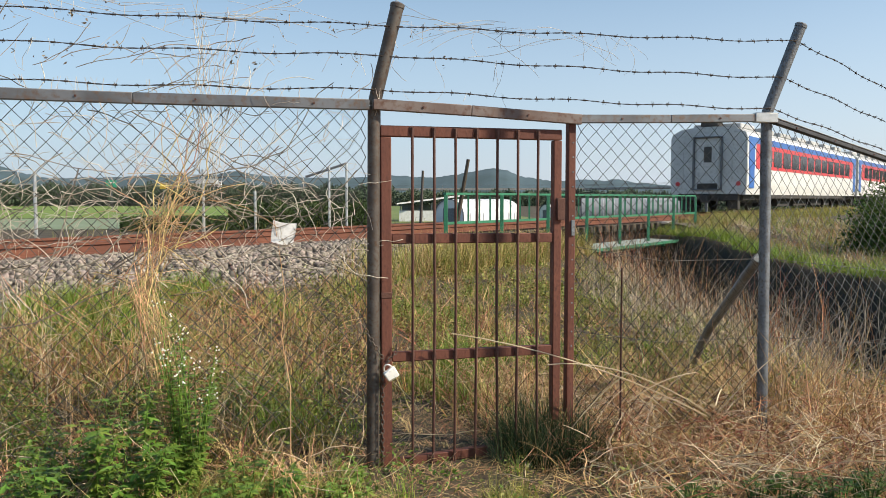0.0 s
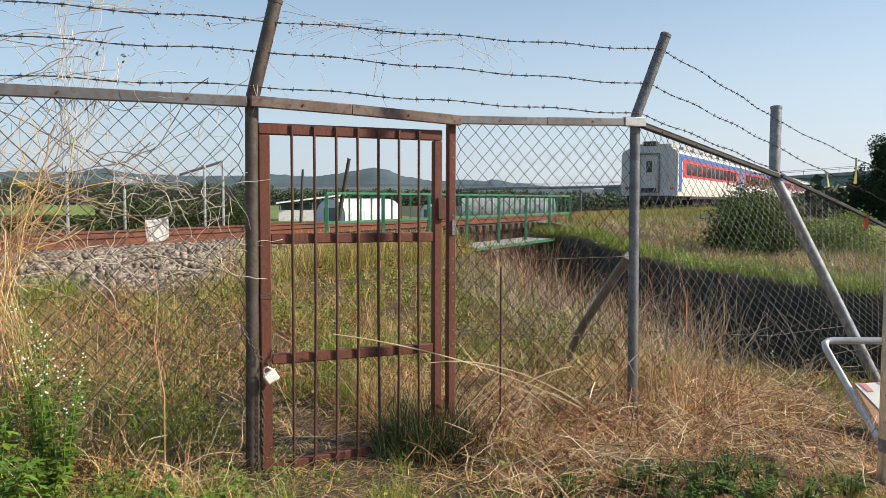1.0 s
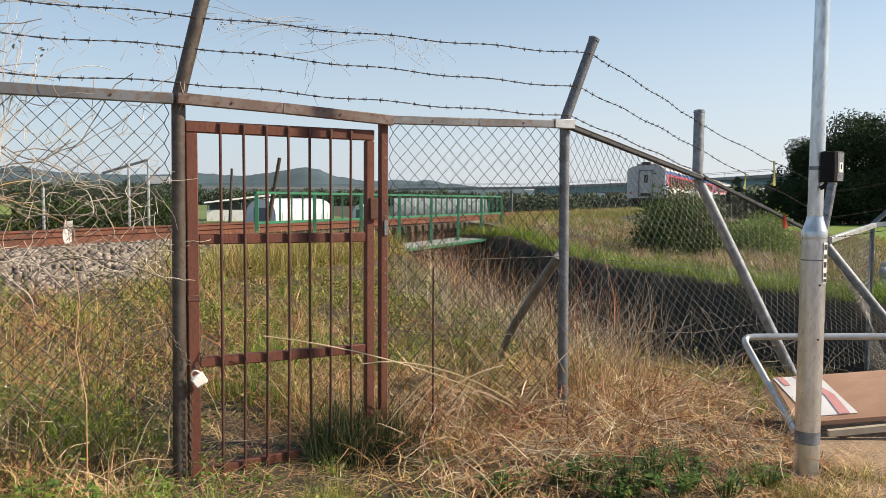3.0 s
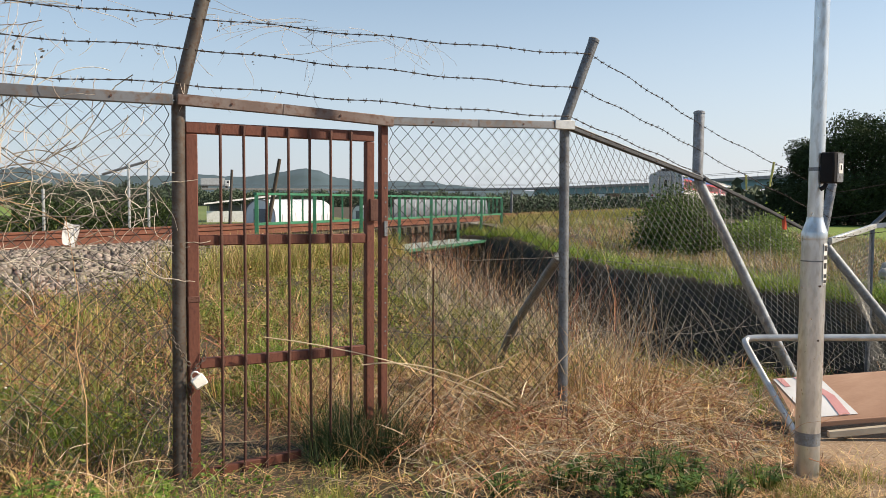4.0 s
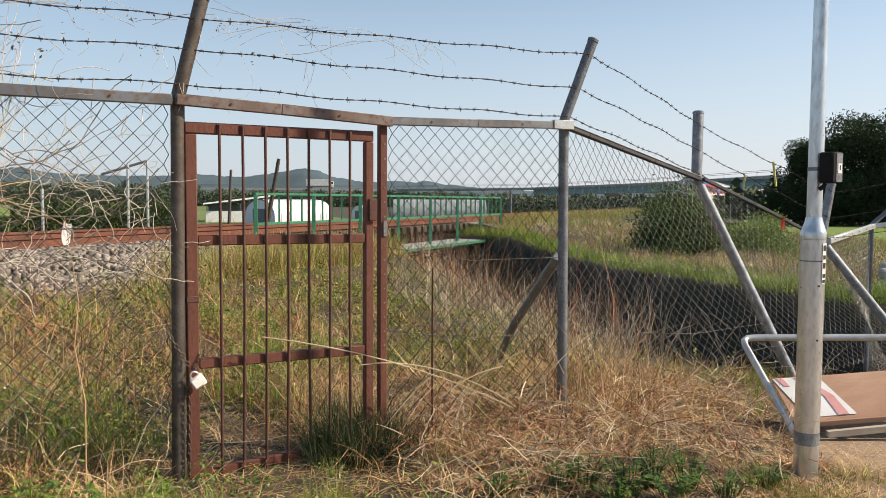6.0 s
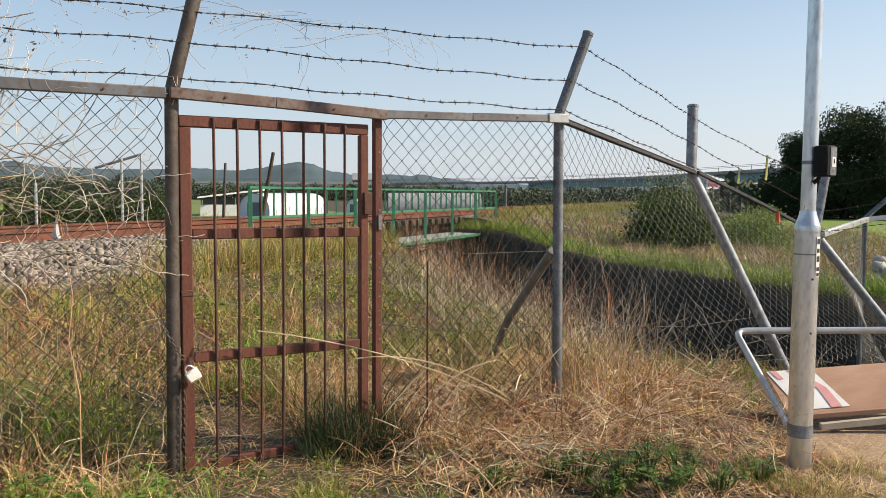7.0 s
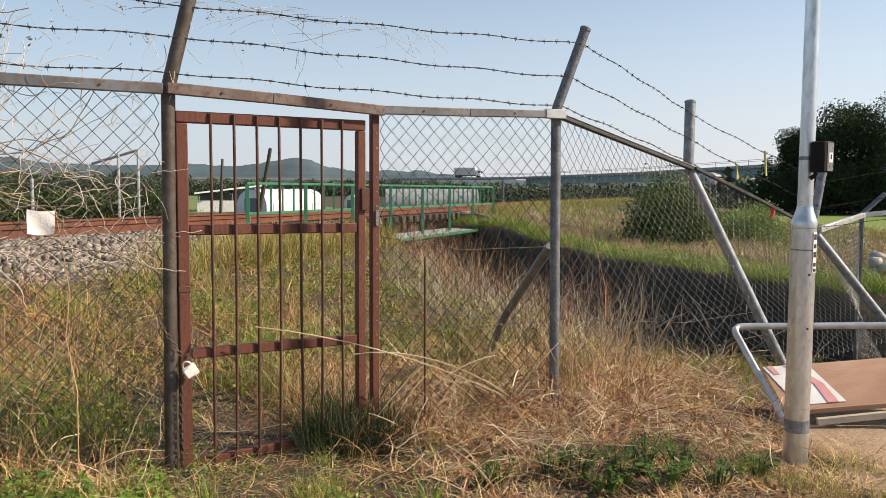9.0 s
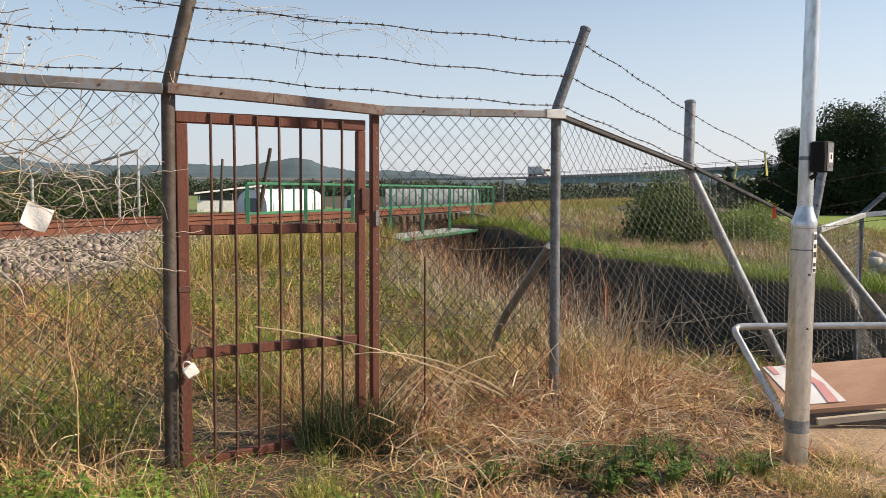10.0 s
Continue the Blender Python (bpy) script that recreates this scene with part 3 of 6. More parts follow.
top_rail("fence_rail", [on_fence(U_L, 2.0, 0.05), on_fence(-1.2, 1.995, 0.052), on_fence(-0.02, 2.0, 0.05)], 0.04, 0.055, M_RAILTOP, "weathered grey angle-iron top rail of the fence")
top_rail("fence_rail", [on_fence(0.0, 2.003, 0.056), on_fence(0.55, 1.985, 0.056), on_fence(1.22, 1.955, 0.052)], 0.035, 0.058, M_RAILTOP_BROWN, "brown weathered rail bending over the gate")
top_rail("fence_rail", [on_fence(1.15, 1.957, 0.05), on_fence(1.8, 1.975, 0.05), B + Vector((-0.05, -0.06, 2.0))], 0.035, 0.048, M_RAILTOP, "weathered grey angle-iron top rail of the fence")
top_rail("rail_sleeve", [B + Vector((-0.13, -0.085, 2.0)), B + Vector((0.02, -0.06, 2.0))], 0.045, 0.06, M_STEEL_BARE, "short bright steel sleeve joining the rails")
mid = B_KNEE.lerp(C_KNEE, 0.45) + Vector((0, 0, -0.012))
bent = [B_KNEE + Vector((0.02, -0.05, -0.03)), mid + Vector((0, -0.05, 0)), C_KNEE + Vector((0, -0.06, 0))]
# one rail in two colours: dark for its shaded face, pale for its lit edge
top_rail("fence_rail", [p + Vector((0, 0, -0.008)) for p in bent], 0.042, 0.026, M_RAIL_DARK, "bent angle-iron top rail sloping along the fence, shaded face painted dark")
top_rail("rail_flange", [p + Vector((0, 0, 0.014)) for p in bent], 0.042, 0.008, M_STEEL_BARE, "upper flange of the bent rail, painted pale as if sunlit")
mid = C_KNEE.lerp(D_KNEE, 0.5) + Vector((0, 0, 0.02))
top_rail("fence_rail", [C_KNEE + Vector((0.03, -0.06, 0)), mid + Vector((0, -0.05, 0)), D_KNEE + Vector((0, -0.06, 0))], 0.03, 0.03, M_RAIL_DARK, "dark steel top rail sagging along the fence")
top_rail("fence_rail", [D_KNEE + Vector((0.05, -0.05, 0)), E_KNEE + Vector((0, -0.04, 0)), F_KNEE + Vector((0, -0.04, 0))], 0.05, 0.06, M_STEEL_BARE, "pale steel top rail of the lower fence")


def chain_link(name, corner, material, label, cell=0.098, r=0.0022):
    """Woven zigzag wires on the quad corner = (place(u, v), width, height), each wire a part."""
    place, w, h = corner
    nu, nv = max(2, round(w / cell * 2)), max(2, round(h / cell * 1.94))
    foot = Vector(place(0.5, 0))
    r = 0.0028 if material is M_CHAIN else r
    panel = thing(name, foot, label, "chain-link mesh", "chain-link panels")
    ring = np.array([(1, 0), (-0.5, 0.87), (-0.5, -0.87)])
    for i in range(0, nu + 1):
        pts = []
        for j in range(nv + 1):
            off = 0.5 if (j + i) % 2 else -0.5
            u = min(max((i + off) / nu, 0), 1)
            pts.append(np.array(place(u, j / nv)) + np.array(FN) * (0.003 * (1 if (j % 2) else -1)))
        pts = np.array(pts)
        d = np.gradient(pts, axis=0)
        d /= np.linalg.norm(d, axis=1)[:, None] + 1e-9
        n = np.cross(d, np.array([0.2, 1.0, 0.05]))
        n /= np.linalg.norm(n, axis=1)[:, None]
        b = np.cross(d, n)
        v = pts[:, None] + r * (ring[None, :, :1] * n[:, None] + ring[None, :, 1:] * b[:, None])
        faces = [(j * 3 + c, j * 3 + (c + 1) % 3, (j + 1) * 3 + (c + 1) % 3, (j + 1) * 3 + c) for j in range(len(pts) - 1) for c in range(3)]
        wire = soup("wire", v.reshape(-1, 3) - np.array(foot)[None], np.array(faces), material, kind="")
        wire.parent = panel
    return panel


def quad(a, b, c, d, ripple=0.015):
    """Foot a to foot b, heads d and c."""
    a, b, c, d = [np.array(p, float) for p in (a, b, c, d)]

    def place(u, v):
        p = (a * (1 - u) + b * u) * (1 - v) + (d * (1 - u) + c * u) * v
        return p + np.array(FN) * ripple * math.sin(7 * u + 3 * v) * math.sin(math.pi * u)
    return place, float(np.linalg.norm((b - a + c - d) / 2)), float(np.linalg.norm((d - a + c - b) / 2))


chain_link("chain_link", quad(on_fence(U_L, 0.04), on_fence(-0.03, 0.04), on_fence(-0.03, 1.98), on_fence(U_L, 1.98)), M_CHAIN, "weathered chain-link mesh with dry vines through it")
chain_link("chain_link", quad(on_fence(1.22, 0.04), B + Vector((-0.03, 0, 0.04)), B + Vector((-0.03, 0, 1.98)), on_fence(1.22, 1.94)), M_CHAIN, "grey chain-link mesh beside the gate")
chain_link("chain_link", quad(B + Vector((0.04, 0, 0.04)), C_FOOT + Vector((0, 0, 0.1)), C_KNEE, B_KNEE), M_CHAIN_NEW, "pale chain-link mesh pulled askew between posts")
chain_link("chain_link", quad(C_FOOT, D_FOOT + Vector((0, 0, 0.05)), D_KNEE, C_KNEE), M_CHAIN_NEW, "pale chain-link mesh pulled askew between posts")
chain_link("chain_link", quad(D_FOOT - Vector((0, 0, 0.5)), E_FOOT - Vector((0, 0, 0.6)), E_KNEE, D_KNEE), M_CHAIN_NEW, "pale chain-link mesh of the lower fence")
chain_link("chain_link", quad(E_FOOT, F_FOOT, F_KNEE, E_KNEE), M_CHAIN_NEW, "pale chain-link mesh of the lower fence")
for z in (0.62, 1.12):
    pts = [on_fence(1.2, z + 0.1), on_fence(1.8, z), B + Vector((0, 0, z)), B.lerp(C_FOOT, 0.5) + Vector((0, 0, z - 0.12)), C_FOOT.lerp(C_KNEE, z / 2.2)]
    tagged(part("tension_wire", Geo().tube(pts, 0.002, 5), M_CHAIN), "thin line wire laced along the chain-link", "wire", "fence wires")


def barbed(points, sag):
    """Two twisted strands with four-pointed barbs, hanging between points."""
    g = Geo()
    for a, b, sg in zip(points, points[1:], sag):
        a, b = Vector(a), Vector(b)
        length = (b - a).length
        d = (b - a).normalized()
        x = d.cross(Vector((0, 0, 1))).normalized()
        y = x.cross(d)
        n = max(8, int(length / 0.02))
        path = []
        for i in range(n + 1):
            t = i / n
            path.append(a.lerp(b, t) - Vector((0, 0, 4 * sg * t * (1 - t))) + y * 0.006 * math.sin(9 * t * length + a.x * 7))
        for phase in (0, math.pi):
            g.tube([p + (x * math.cos(i * 0.9 + phase) + y * math.sin(i * 0.9 + phase)) * 0.0022 for i, p in enumerate(path)], 0.0018, 4, False)
        step = 0.105
        k = 0.04 + (abs(a.x) * 3 % 0.06)
        while k < length:
            p = path[min(n, int(k / length * n))]
            for s in (0, 1):
                ang = RNG.uniform(0, 3.14)
                w = (x * math.cos(ang) + y * math.sin(ang)) * 0.016 + d * RNG.uniform(-0.006, 0.006)
                c = p + d * (0.006 * s)
                g.tube([c - w, c + w], 0.0014, 4, False)
            g.tube([p - d * 0.008, p + d * 0.012], 0.0048, 6)
            k += step + RNG.uniform(-0.01, 0.01)
    return tagged(part("barbed_wire", g, M_BARB, soft=False), "dark rusted barbed wire strung between post arms", "barbed wire", "barbed wires")


L_KNEE, L_TIP = LEFT_TOP, on_fence(U_L + 0.1, RAIL_Z + 0.52, 0.05)
A_KNEE = on_fence(0.0, 2.0)
for ta, tb, tc, td, sag in ((0.165, 0.07, 0.06, 0.05, 0.02), (0.51, 0.42, 0.41, 0.42, 0.02), (0.81, 0.83, 0.80, 0.88, 0.02)):
    barbed([L_KNEE.lerp(L_TIP, ta), A_KNEE.lerp(A_TIP, ta) + FN * 0.03, B_KNEE.lerp(B_TIP, tb) + FN * 0.03, C_KNEE.lerp(C_TIP, tc) + FN * 0.04,
            D_KNEE.lerp(D_TIP, td) + FN * 0.04, Vector((8.5, 5.9, 1.62 + 0.75 * tb))], (sag, 0.008, -0.01, 0.01, 0.05))

# ---- gate ----


def build_gate():
    g = thing("gate", on_fence(0.03, 0), "rust-brown iron bar gate, chained shut with a padlock", "gate")
    u0, u1, out = 0.047, 1.115, 0.0
    top, low = 1.897, -0.01
    part("stile", Geo().bar(on_fence(u0 + 0.03, low, out), on_fence(u0 + 0.03, top - 0.062, out), 0.06, 0.05, 0.005, up=FN), M_RUST, g)
    part("stile", Geo().bar(on_fence(u1 - 0.025, 0.2, out), on_fence(u1 - 0.025, top - 0.062, out), 0.05, 0.05, 0.005, up=FN), M_RUST, g)
    part("top_bar", Geo().bar(on_fence(u0, top - 0.03, out), on_fence(u1, top - 0.03, out), 0.05, 0.06, 0.005), M_RUST, g)
    part("middle_bar", Geo().bar(on_fence(u0 + 0.062, 1.28, out), on_fence(u1 - 0.052, 1.275, out), 0.04, 0.055, 0.005), M_RUST, g)
    part("lower_bar", Geo().bar(on_fence(u0 + 0.062, 0.625, out), on_fence(u1 - 0.052, 0.618, out), 0.04, 0.055, 0.005), M_RUST, g)
    part("bottom_bar", Geo().bar(on_fence(u0 + 0.062, 0.02, out), on_fence(u0 + 0.62, 0.05, out), 0.04, 0.055, 0.005), M_RUST, g)
    for i in range(7):
        u = 0.222 + i * 0.1235
        lean = RNG.uniform(-0.008, 0.008)
        part("upright_bar", Geo().tube([on_fence(u + lean, 0.0, 0.032), on_fence(u - lean * 0.5, 0.9, 0.032 + RNG.uniform(0, 0.004)), on_fence(u, top - 0.01, 0.032)], 0.0078, 8), M_RUST_BAR, g)
        for z in (top - 0.03, 1.278, 0.62):
            part("lug", Geo().box(Matrix.Translation(on_fence(u, z, 0.0285)) @ Matrix.Rotation(math.atan2(FU.y, FU.x), 4, "Z"), (0.026, 0.007, 0.05), 0.002), M_RUST_BAR, g)
    part("latch_plate", Geo().box(Matrix.Translation(on_fence(u1 - 0.01, 1.44, 0.03)) @ Matrix.Rotation(math.atan2(FU.y, FU.x), 4, "Z"), (0.05, 0.03, 0.13), 0.004), M_RUST_BAR, g)
    for z in (0.97,):
        part("weld_band", Geo().bar(on_fence(u0 - 0.002, z, out), on_fence(u0 + 0.062, z, out), 0.056, 0.035, 0.004), M_RUST_BAR, g)
    p = thing("gate_post", on_fence(U_BROWN + 0.02, 0), "rust-brown angle-iron gate post punched with small holes", "gate post")
    part("post", Geo().bar(on_fence(U_BROWN + 0.015, -0.2), on_fence(U_BROWN + 0.015, 1.965), 0.045, 0.05, 0.004, up=FN), M_RUST, p)
    z = 0.55
    while z < 1.9:
        part("bolt", Geo().tube([on_fence(U_BROWN + 0.02, z, 0.0255), on_fence(U_BROWN + 0.02, z, 0.028)], 0.0055, 6), M_GALV, p)
        z += 0.085
    part("hasp", Geo().box(Matrix.Translation(on_fence(U_BROWN + 0.02, 1.33, 0.03)) @ Matrix.Rotation(math.atan2(FU.y, FU.x), 4, "Z"), (0.022, 0.008, 0.09), 0.002), M_GALV, p)


build_gate()


def build_lock():
    """Chain round the post and stile, with a padlock hanging from it."""
    def link_ring(c, d, n):
        g = Geo()
        d = d.normalized()
        x = d.cross(n).normalized()
        pts = []
        for k in range(11):
            a = 2 * math.pi * k / 10
            pts.append(c + d * 0.016 * math.cos(a) + x * 0.009 * math.sin(a))
        return g.tube(pts, 0.003, 5, False)
    ch = thing("chain", on_fence(0.05, 0.5, 0.06), "rusty steel chain looped round the gate stile", "chain")
    run = [on_fence(-0.05, 0.80, 0.03), on_fence(0.0, 0.71, 0.05), on_fence(0.04, 0.64, 0.055), on_fence(0.07, 0.605, 0.06)]
    run2 = [on_fence(0.07, 0.605, 0.06), on_fence(0.12, 0.66, 0.05), on_fence(0.13, 0.71, 0.035)]
    run3 = [on_fence(0.05, 0.55, 0.05), on_fence(0.045, 0.3, 0.05), on_fence(0.047, 0.02, 0.05)]
    for run_pts in (run, run2, run3):
        pts = []
        for a, b in zip(run_pts, run_pts[1:]):
            n = max(1, int((b - a).length / 0.024))
            pts += [(a.lerp(b, i / n), b - a) for i in range(n)]
        for i, (c, d) in enumerate(pts):
            part("link", link_ring(c, d, FN if i % 2 else FN.cross(d).normalized() + FN * 0.2), M_GALV_DARK, ch)
    lock = thing("padlock", on_fence(0.115, 0.53, 0.075), "bright metal padlock hanging from the gate chain", "padlock")
    m = Matrix.Translation(on_fence(0.09, 0.545, 0.075)) @ Matrix.Rotation(math.atan2(FU.y, FU.x), 4, "Z") @ Matrix.Rotation(radians(-32), 4, "Y")
    part("body", Geo().box(m, (0.07, 0.032, 0.062), 0.006), M_BRASS, lock)
    arc = [m @ Vector((0.022 * math.cos(a), 0, 0.03 + 0.03 * math.sin(a))) for a in [math.pi * k / 8 for k in range(9)]]
    part("shackle", Geo().tube([m @ Vector((0.022, 0, 0.02))] + arc + [m @ Vector((-0.022, 0, 0.02))], 0.0045, 8), M_STEEL_BARE, lock)


build_lock()

# ---- steel pole, black box, barricade ----


def build_pole():
    c = Vector((2.972, 3.766, 0))
    p = thing("street_pole", c, "galvanised steel lamp pole with a thicker lower section", "pole")
    part("lower_section", Geo().tube([c + Vector((0, 0, -0.1)), c + Vector((0, 0, 1.3))], 0.065, 32), M_STEEL, p)
    part("collar", Geo().tube([c + Vector((0, 0, z)) for z in (1.301, 1.335, 1.345, 1.40, 1.42)], [0.065, 0.067, 0.063, 0.045, 0.042], 32), M_STEEL, p)
    part("upper_section", Geo().tube([c + Vector((0, 0, 1.421)), c + Vector((0, 0, 5.4))], [0.040, 0.034], 28), M_STEEL, p)
    to_cam = Vector((-2.99, -3.76, 0)).normalized()
    yaw = math.atan2(to_cam.y, to_cam.x)

    def on_pole(turn, z, r):
        return Matrix.Translation(c + Vector((math.cos(yaw + turn) * r, math.sin(yaw + turn) * r, z))) @ Matrix.Rotation(yaw + turn, 4, "Z")
    part("band", Geo().tube([c + Vector((0, 0, 0.17)), c + Vector((0, 0, 0.24))], 0.0658, 32), M_GALV_LIGHT, p)
    part("seam", Geo().tube([c + Vector((0, 0, 1.18)), c + Vector((0, 0, 1.187))], 0.0656, 32), M_GALV, p)
    hatch = Geo()
    ring = [(-0.15 + 0.15 * k, r) for k in range(7) for r in (0.0648, 0.0672)]
    for z in (0.74, 1.07):
        hatch.v += [tuple(c + Vector((math.cos(yaw + a) * r, math.sin(yaw + a) * r, z))) for a, r in ring]
    for k in range(6):
        a = 2 * k
        hatch.f += [(a + 1, a + 3, a + 17, a + 15), (a, a + 1, a + 3, a + 2)[::-1], (a + 14, a + 15, a + 17, a + 16)]
    hatch.f += [(0, 1, 15, 14), (12, 26, 27, 13)]
    part("hatch_cover", hatch, M_STEEL, p, soft=False)
    for a, z in ((0.55, 0.755), (0.55, 1.05)):
        part("screw", Geo().tube([on_pole(a, z, 0.067).translation, on_pole(a, z, 0.0712).translation], 0.006, 8), M_GALV_DARK, p)
    st = thing("sticker", on_pole(1.05, 1.2, 0.067).translation, "white sticker strip with black printed blocks on the pole", "sticker")
    part("paper", Geo().box(on_pole(1.02, 1.17, 0.0665), (0.002, 0.032, 0.22), 0.0005), M_WHITE, st, soft=False)
    for z, h in ((1.255, 0.03), (1.205, 0.022), (1.16, 0.03), (1.105, 0.02), (1.075, 0.016)):
        part("print_bar", Geo().box(on_pole(1.02, z, 0.0682), (0.001, 0.022, h), 0.0), M_INK, st, soft=False)
    bx = thing("control_box", (3.06, 3.72, 1.6), "black plastic control box strapped to the lamp pole", "box")
    m = on_pole(0.95, 1.685, 0.088)
    part("body", Geo().box(m, (0.085, 0.085, 0.165), 0.008), M_BLACK, bx)
    part("label_plate", Geo().box(m @ Matrix.Translation((0.0436, 0.012, 0.0)), (0.002, 0.05, 0.15), 0.0), M_GALV, bx, soft=False)
    part("label_mark", Geo().box(m @ Matrix.Translation((0.0452, 0.014, -0.004)), (0.002, 0.03, 0.052), 0.0), M_WHITE, bx, soft=False)
    part("print_bar", Geo().box(m @ Matrix.Translation((0.0466, 0.015, 0.0)), (0.001, 0.010, 0.026), 0.0), M_INK, bx, soft=False)
    part("strap", Geo().tube([c + Vector((0, 0, 1.67)), c + Vector((0, 0, 1.69))], 0.0412, 24), M_GALV, bx)
    part("cable_gland", Geo().tube([m @ Vector((-0.015, -0.02, -0.083)), m @ Vector((-0.02, -0.025, -0.10)), m @ Vector((-0.035, -0.04, -0.115))], 0.012, 8), M_BLACK, bx)


build_pole()


def build_barricade():
    """A pipe-framed road barricade lying back towards the fence."""
    tl, bl = Vector((3.50, 5.18, 0.50)), Vector((3.40, 4.44, 0.02))
    right = Vector((0.905, -0.425, 0.045)).normalized()
    down = (bl - tl).normalized()
    nrm = right.cross(down).normalized()
    if nrm.y > 0:
        nrm = -nrm
    W = 2.1
    b = thing("barricade", bl, "galvanised pipe barricade with rusty boards and a red-striped panel, tipped back", "barricade")
    H = (bl - tl).length

    def on(u, v, out=0.0):
        return tl + right * u + down * v + nrm * out
    r = 0.024
    part("frame", Geo().tube([on(0.0, H + 0.05), on(0, 0.08), on(0.012, 0.03), on(0.045, 0.006), on(0.09, 0), on(W - 0.09, 0), on(W - 0.03, 0.02), on(W, 0.09), on(W, H)], r, 12), M_STEEL_BARE, b)

    def plate(name, pts, th, material):
        f = [on(u, v, o + th) for u, v, o in pts] + [on(u, v, o) for u, v, o in pts]
        n = len(pts)
        part(name, Geo().add(f, [tuple(range(n)), tuple(range(2 * n - 1, n - 1, -1))] + [(i, (i + 1) % n, n + (i + 1) % n, n + i)[::-1] for i in range(n)]), material, b, soft=False)
    up = lambda u, k: (u, (0.46 - 0.115 * u) * (1 - k) + (0.88 - 0.13 * u) * k)  # k runs from the board's upper to its lower edge
    pl = lambda rows, o: [(*up(u, k), o) for u, k in rows]
    plate("board", pl(((0.03, 0), (W - 0.03, 0), (W - 0.03, 1), (0.03, 1)), 0.03), 0.006, M_BOARD)
    plate("white_panel", pl(((0.035, 0.01), (0.335, 0.01), (0.435, 0.86), (0.12, 0.86)), 0.038), 0.003, M_WHITE)
    plate("red_stripe", pl(((0.055, 0.012), (0.10, 0.012), (0.12, 0.2), (0.085, 0.2)), 0.043), 0.002, M_PINK)
    plate("red_stripe", pl(((0.17, 0.012), (0.23, 0.012), (0.36, 0.46), (0.385, 0.86), (0.315, 0.86), (0.30, 0.46)), 0.043), 0.002, M_PINK)
    part("edge_lip", Geo().bar(on(*up(0.03, 1.01), 0.045), on(*up(W - 0.03, 1.01), 0.045), 0.03, 0.03), M_BOARD, b)
    v1 = 0.84
    part("lower_rail", Geo().bar(on(*up(0.18, 1.2), 0.035), on(*up(W - 0.03, 1.12), 0.045), 0.045, 0.04), M_CREAM, b)
    part("foot", Geo().tube([on(0.30, v1 + 0.06, -0.02), on(0.345, H + 0.02, 0.02)], 0.018, 10), M_STEEL_BARE, b)


build_barricade()
rod = [on_fence(1.56, -0.1, -0.06), on_fence(1.557, 0.5, -0.06), on_fence(1.55, 1.08, -0.05)]
tagged(part("iron_rod", Geo().tube(rod, 0.006, 6), M_RUST_BAR, at=rod[0]), "thin rusty iron rod stuck in the grass", "rod")

# ---- train ----
RAIL_TOP = 0.945
COACH, HALF_W = 23.2, 1.52
SPEED = 11.5
GAP = 0.75


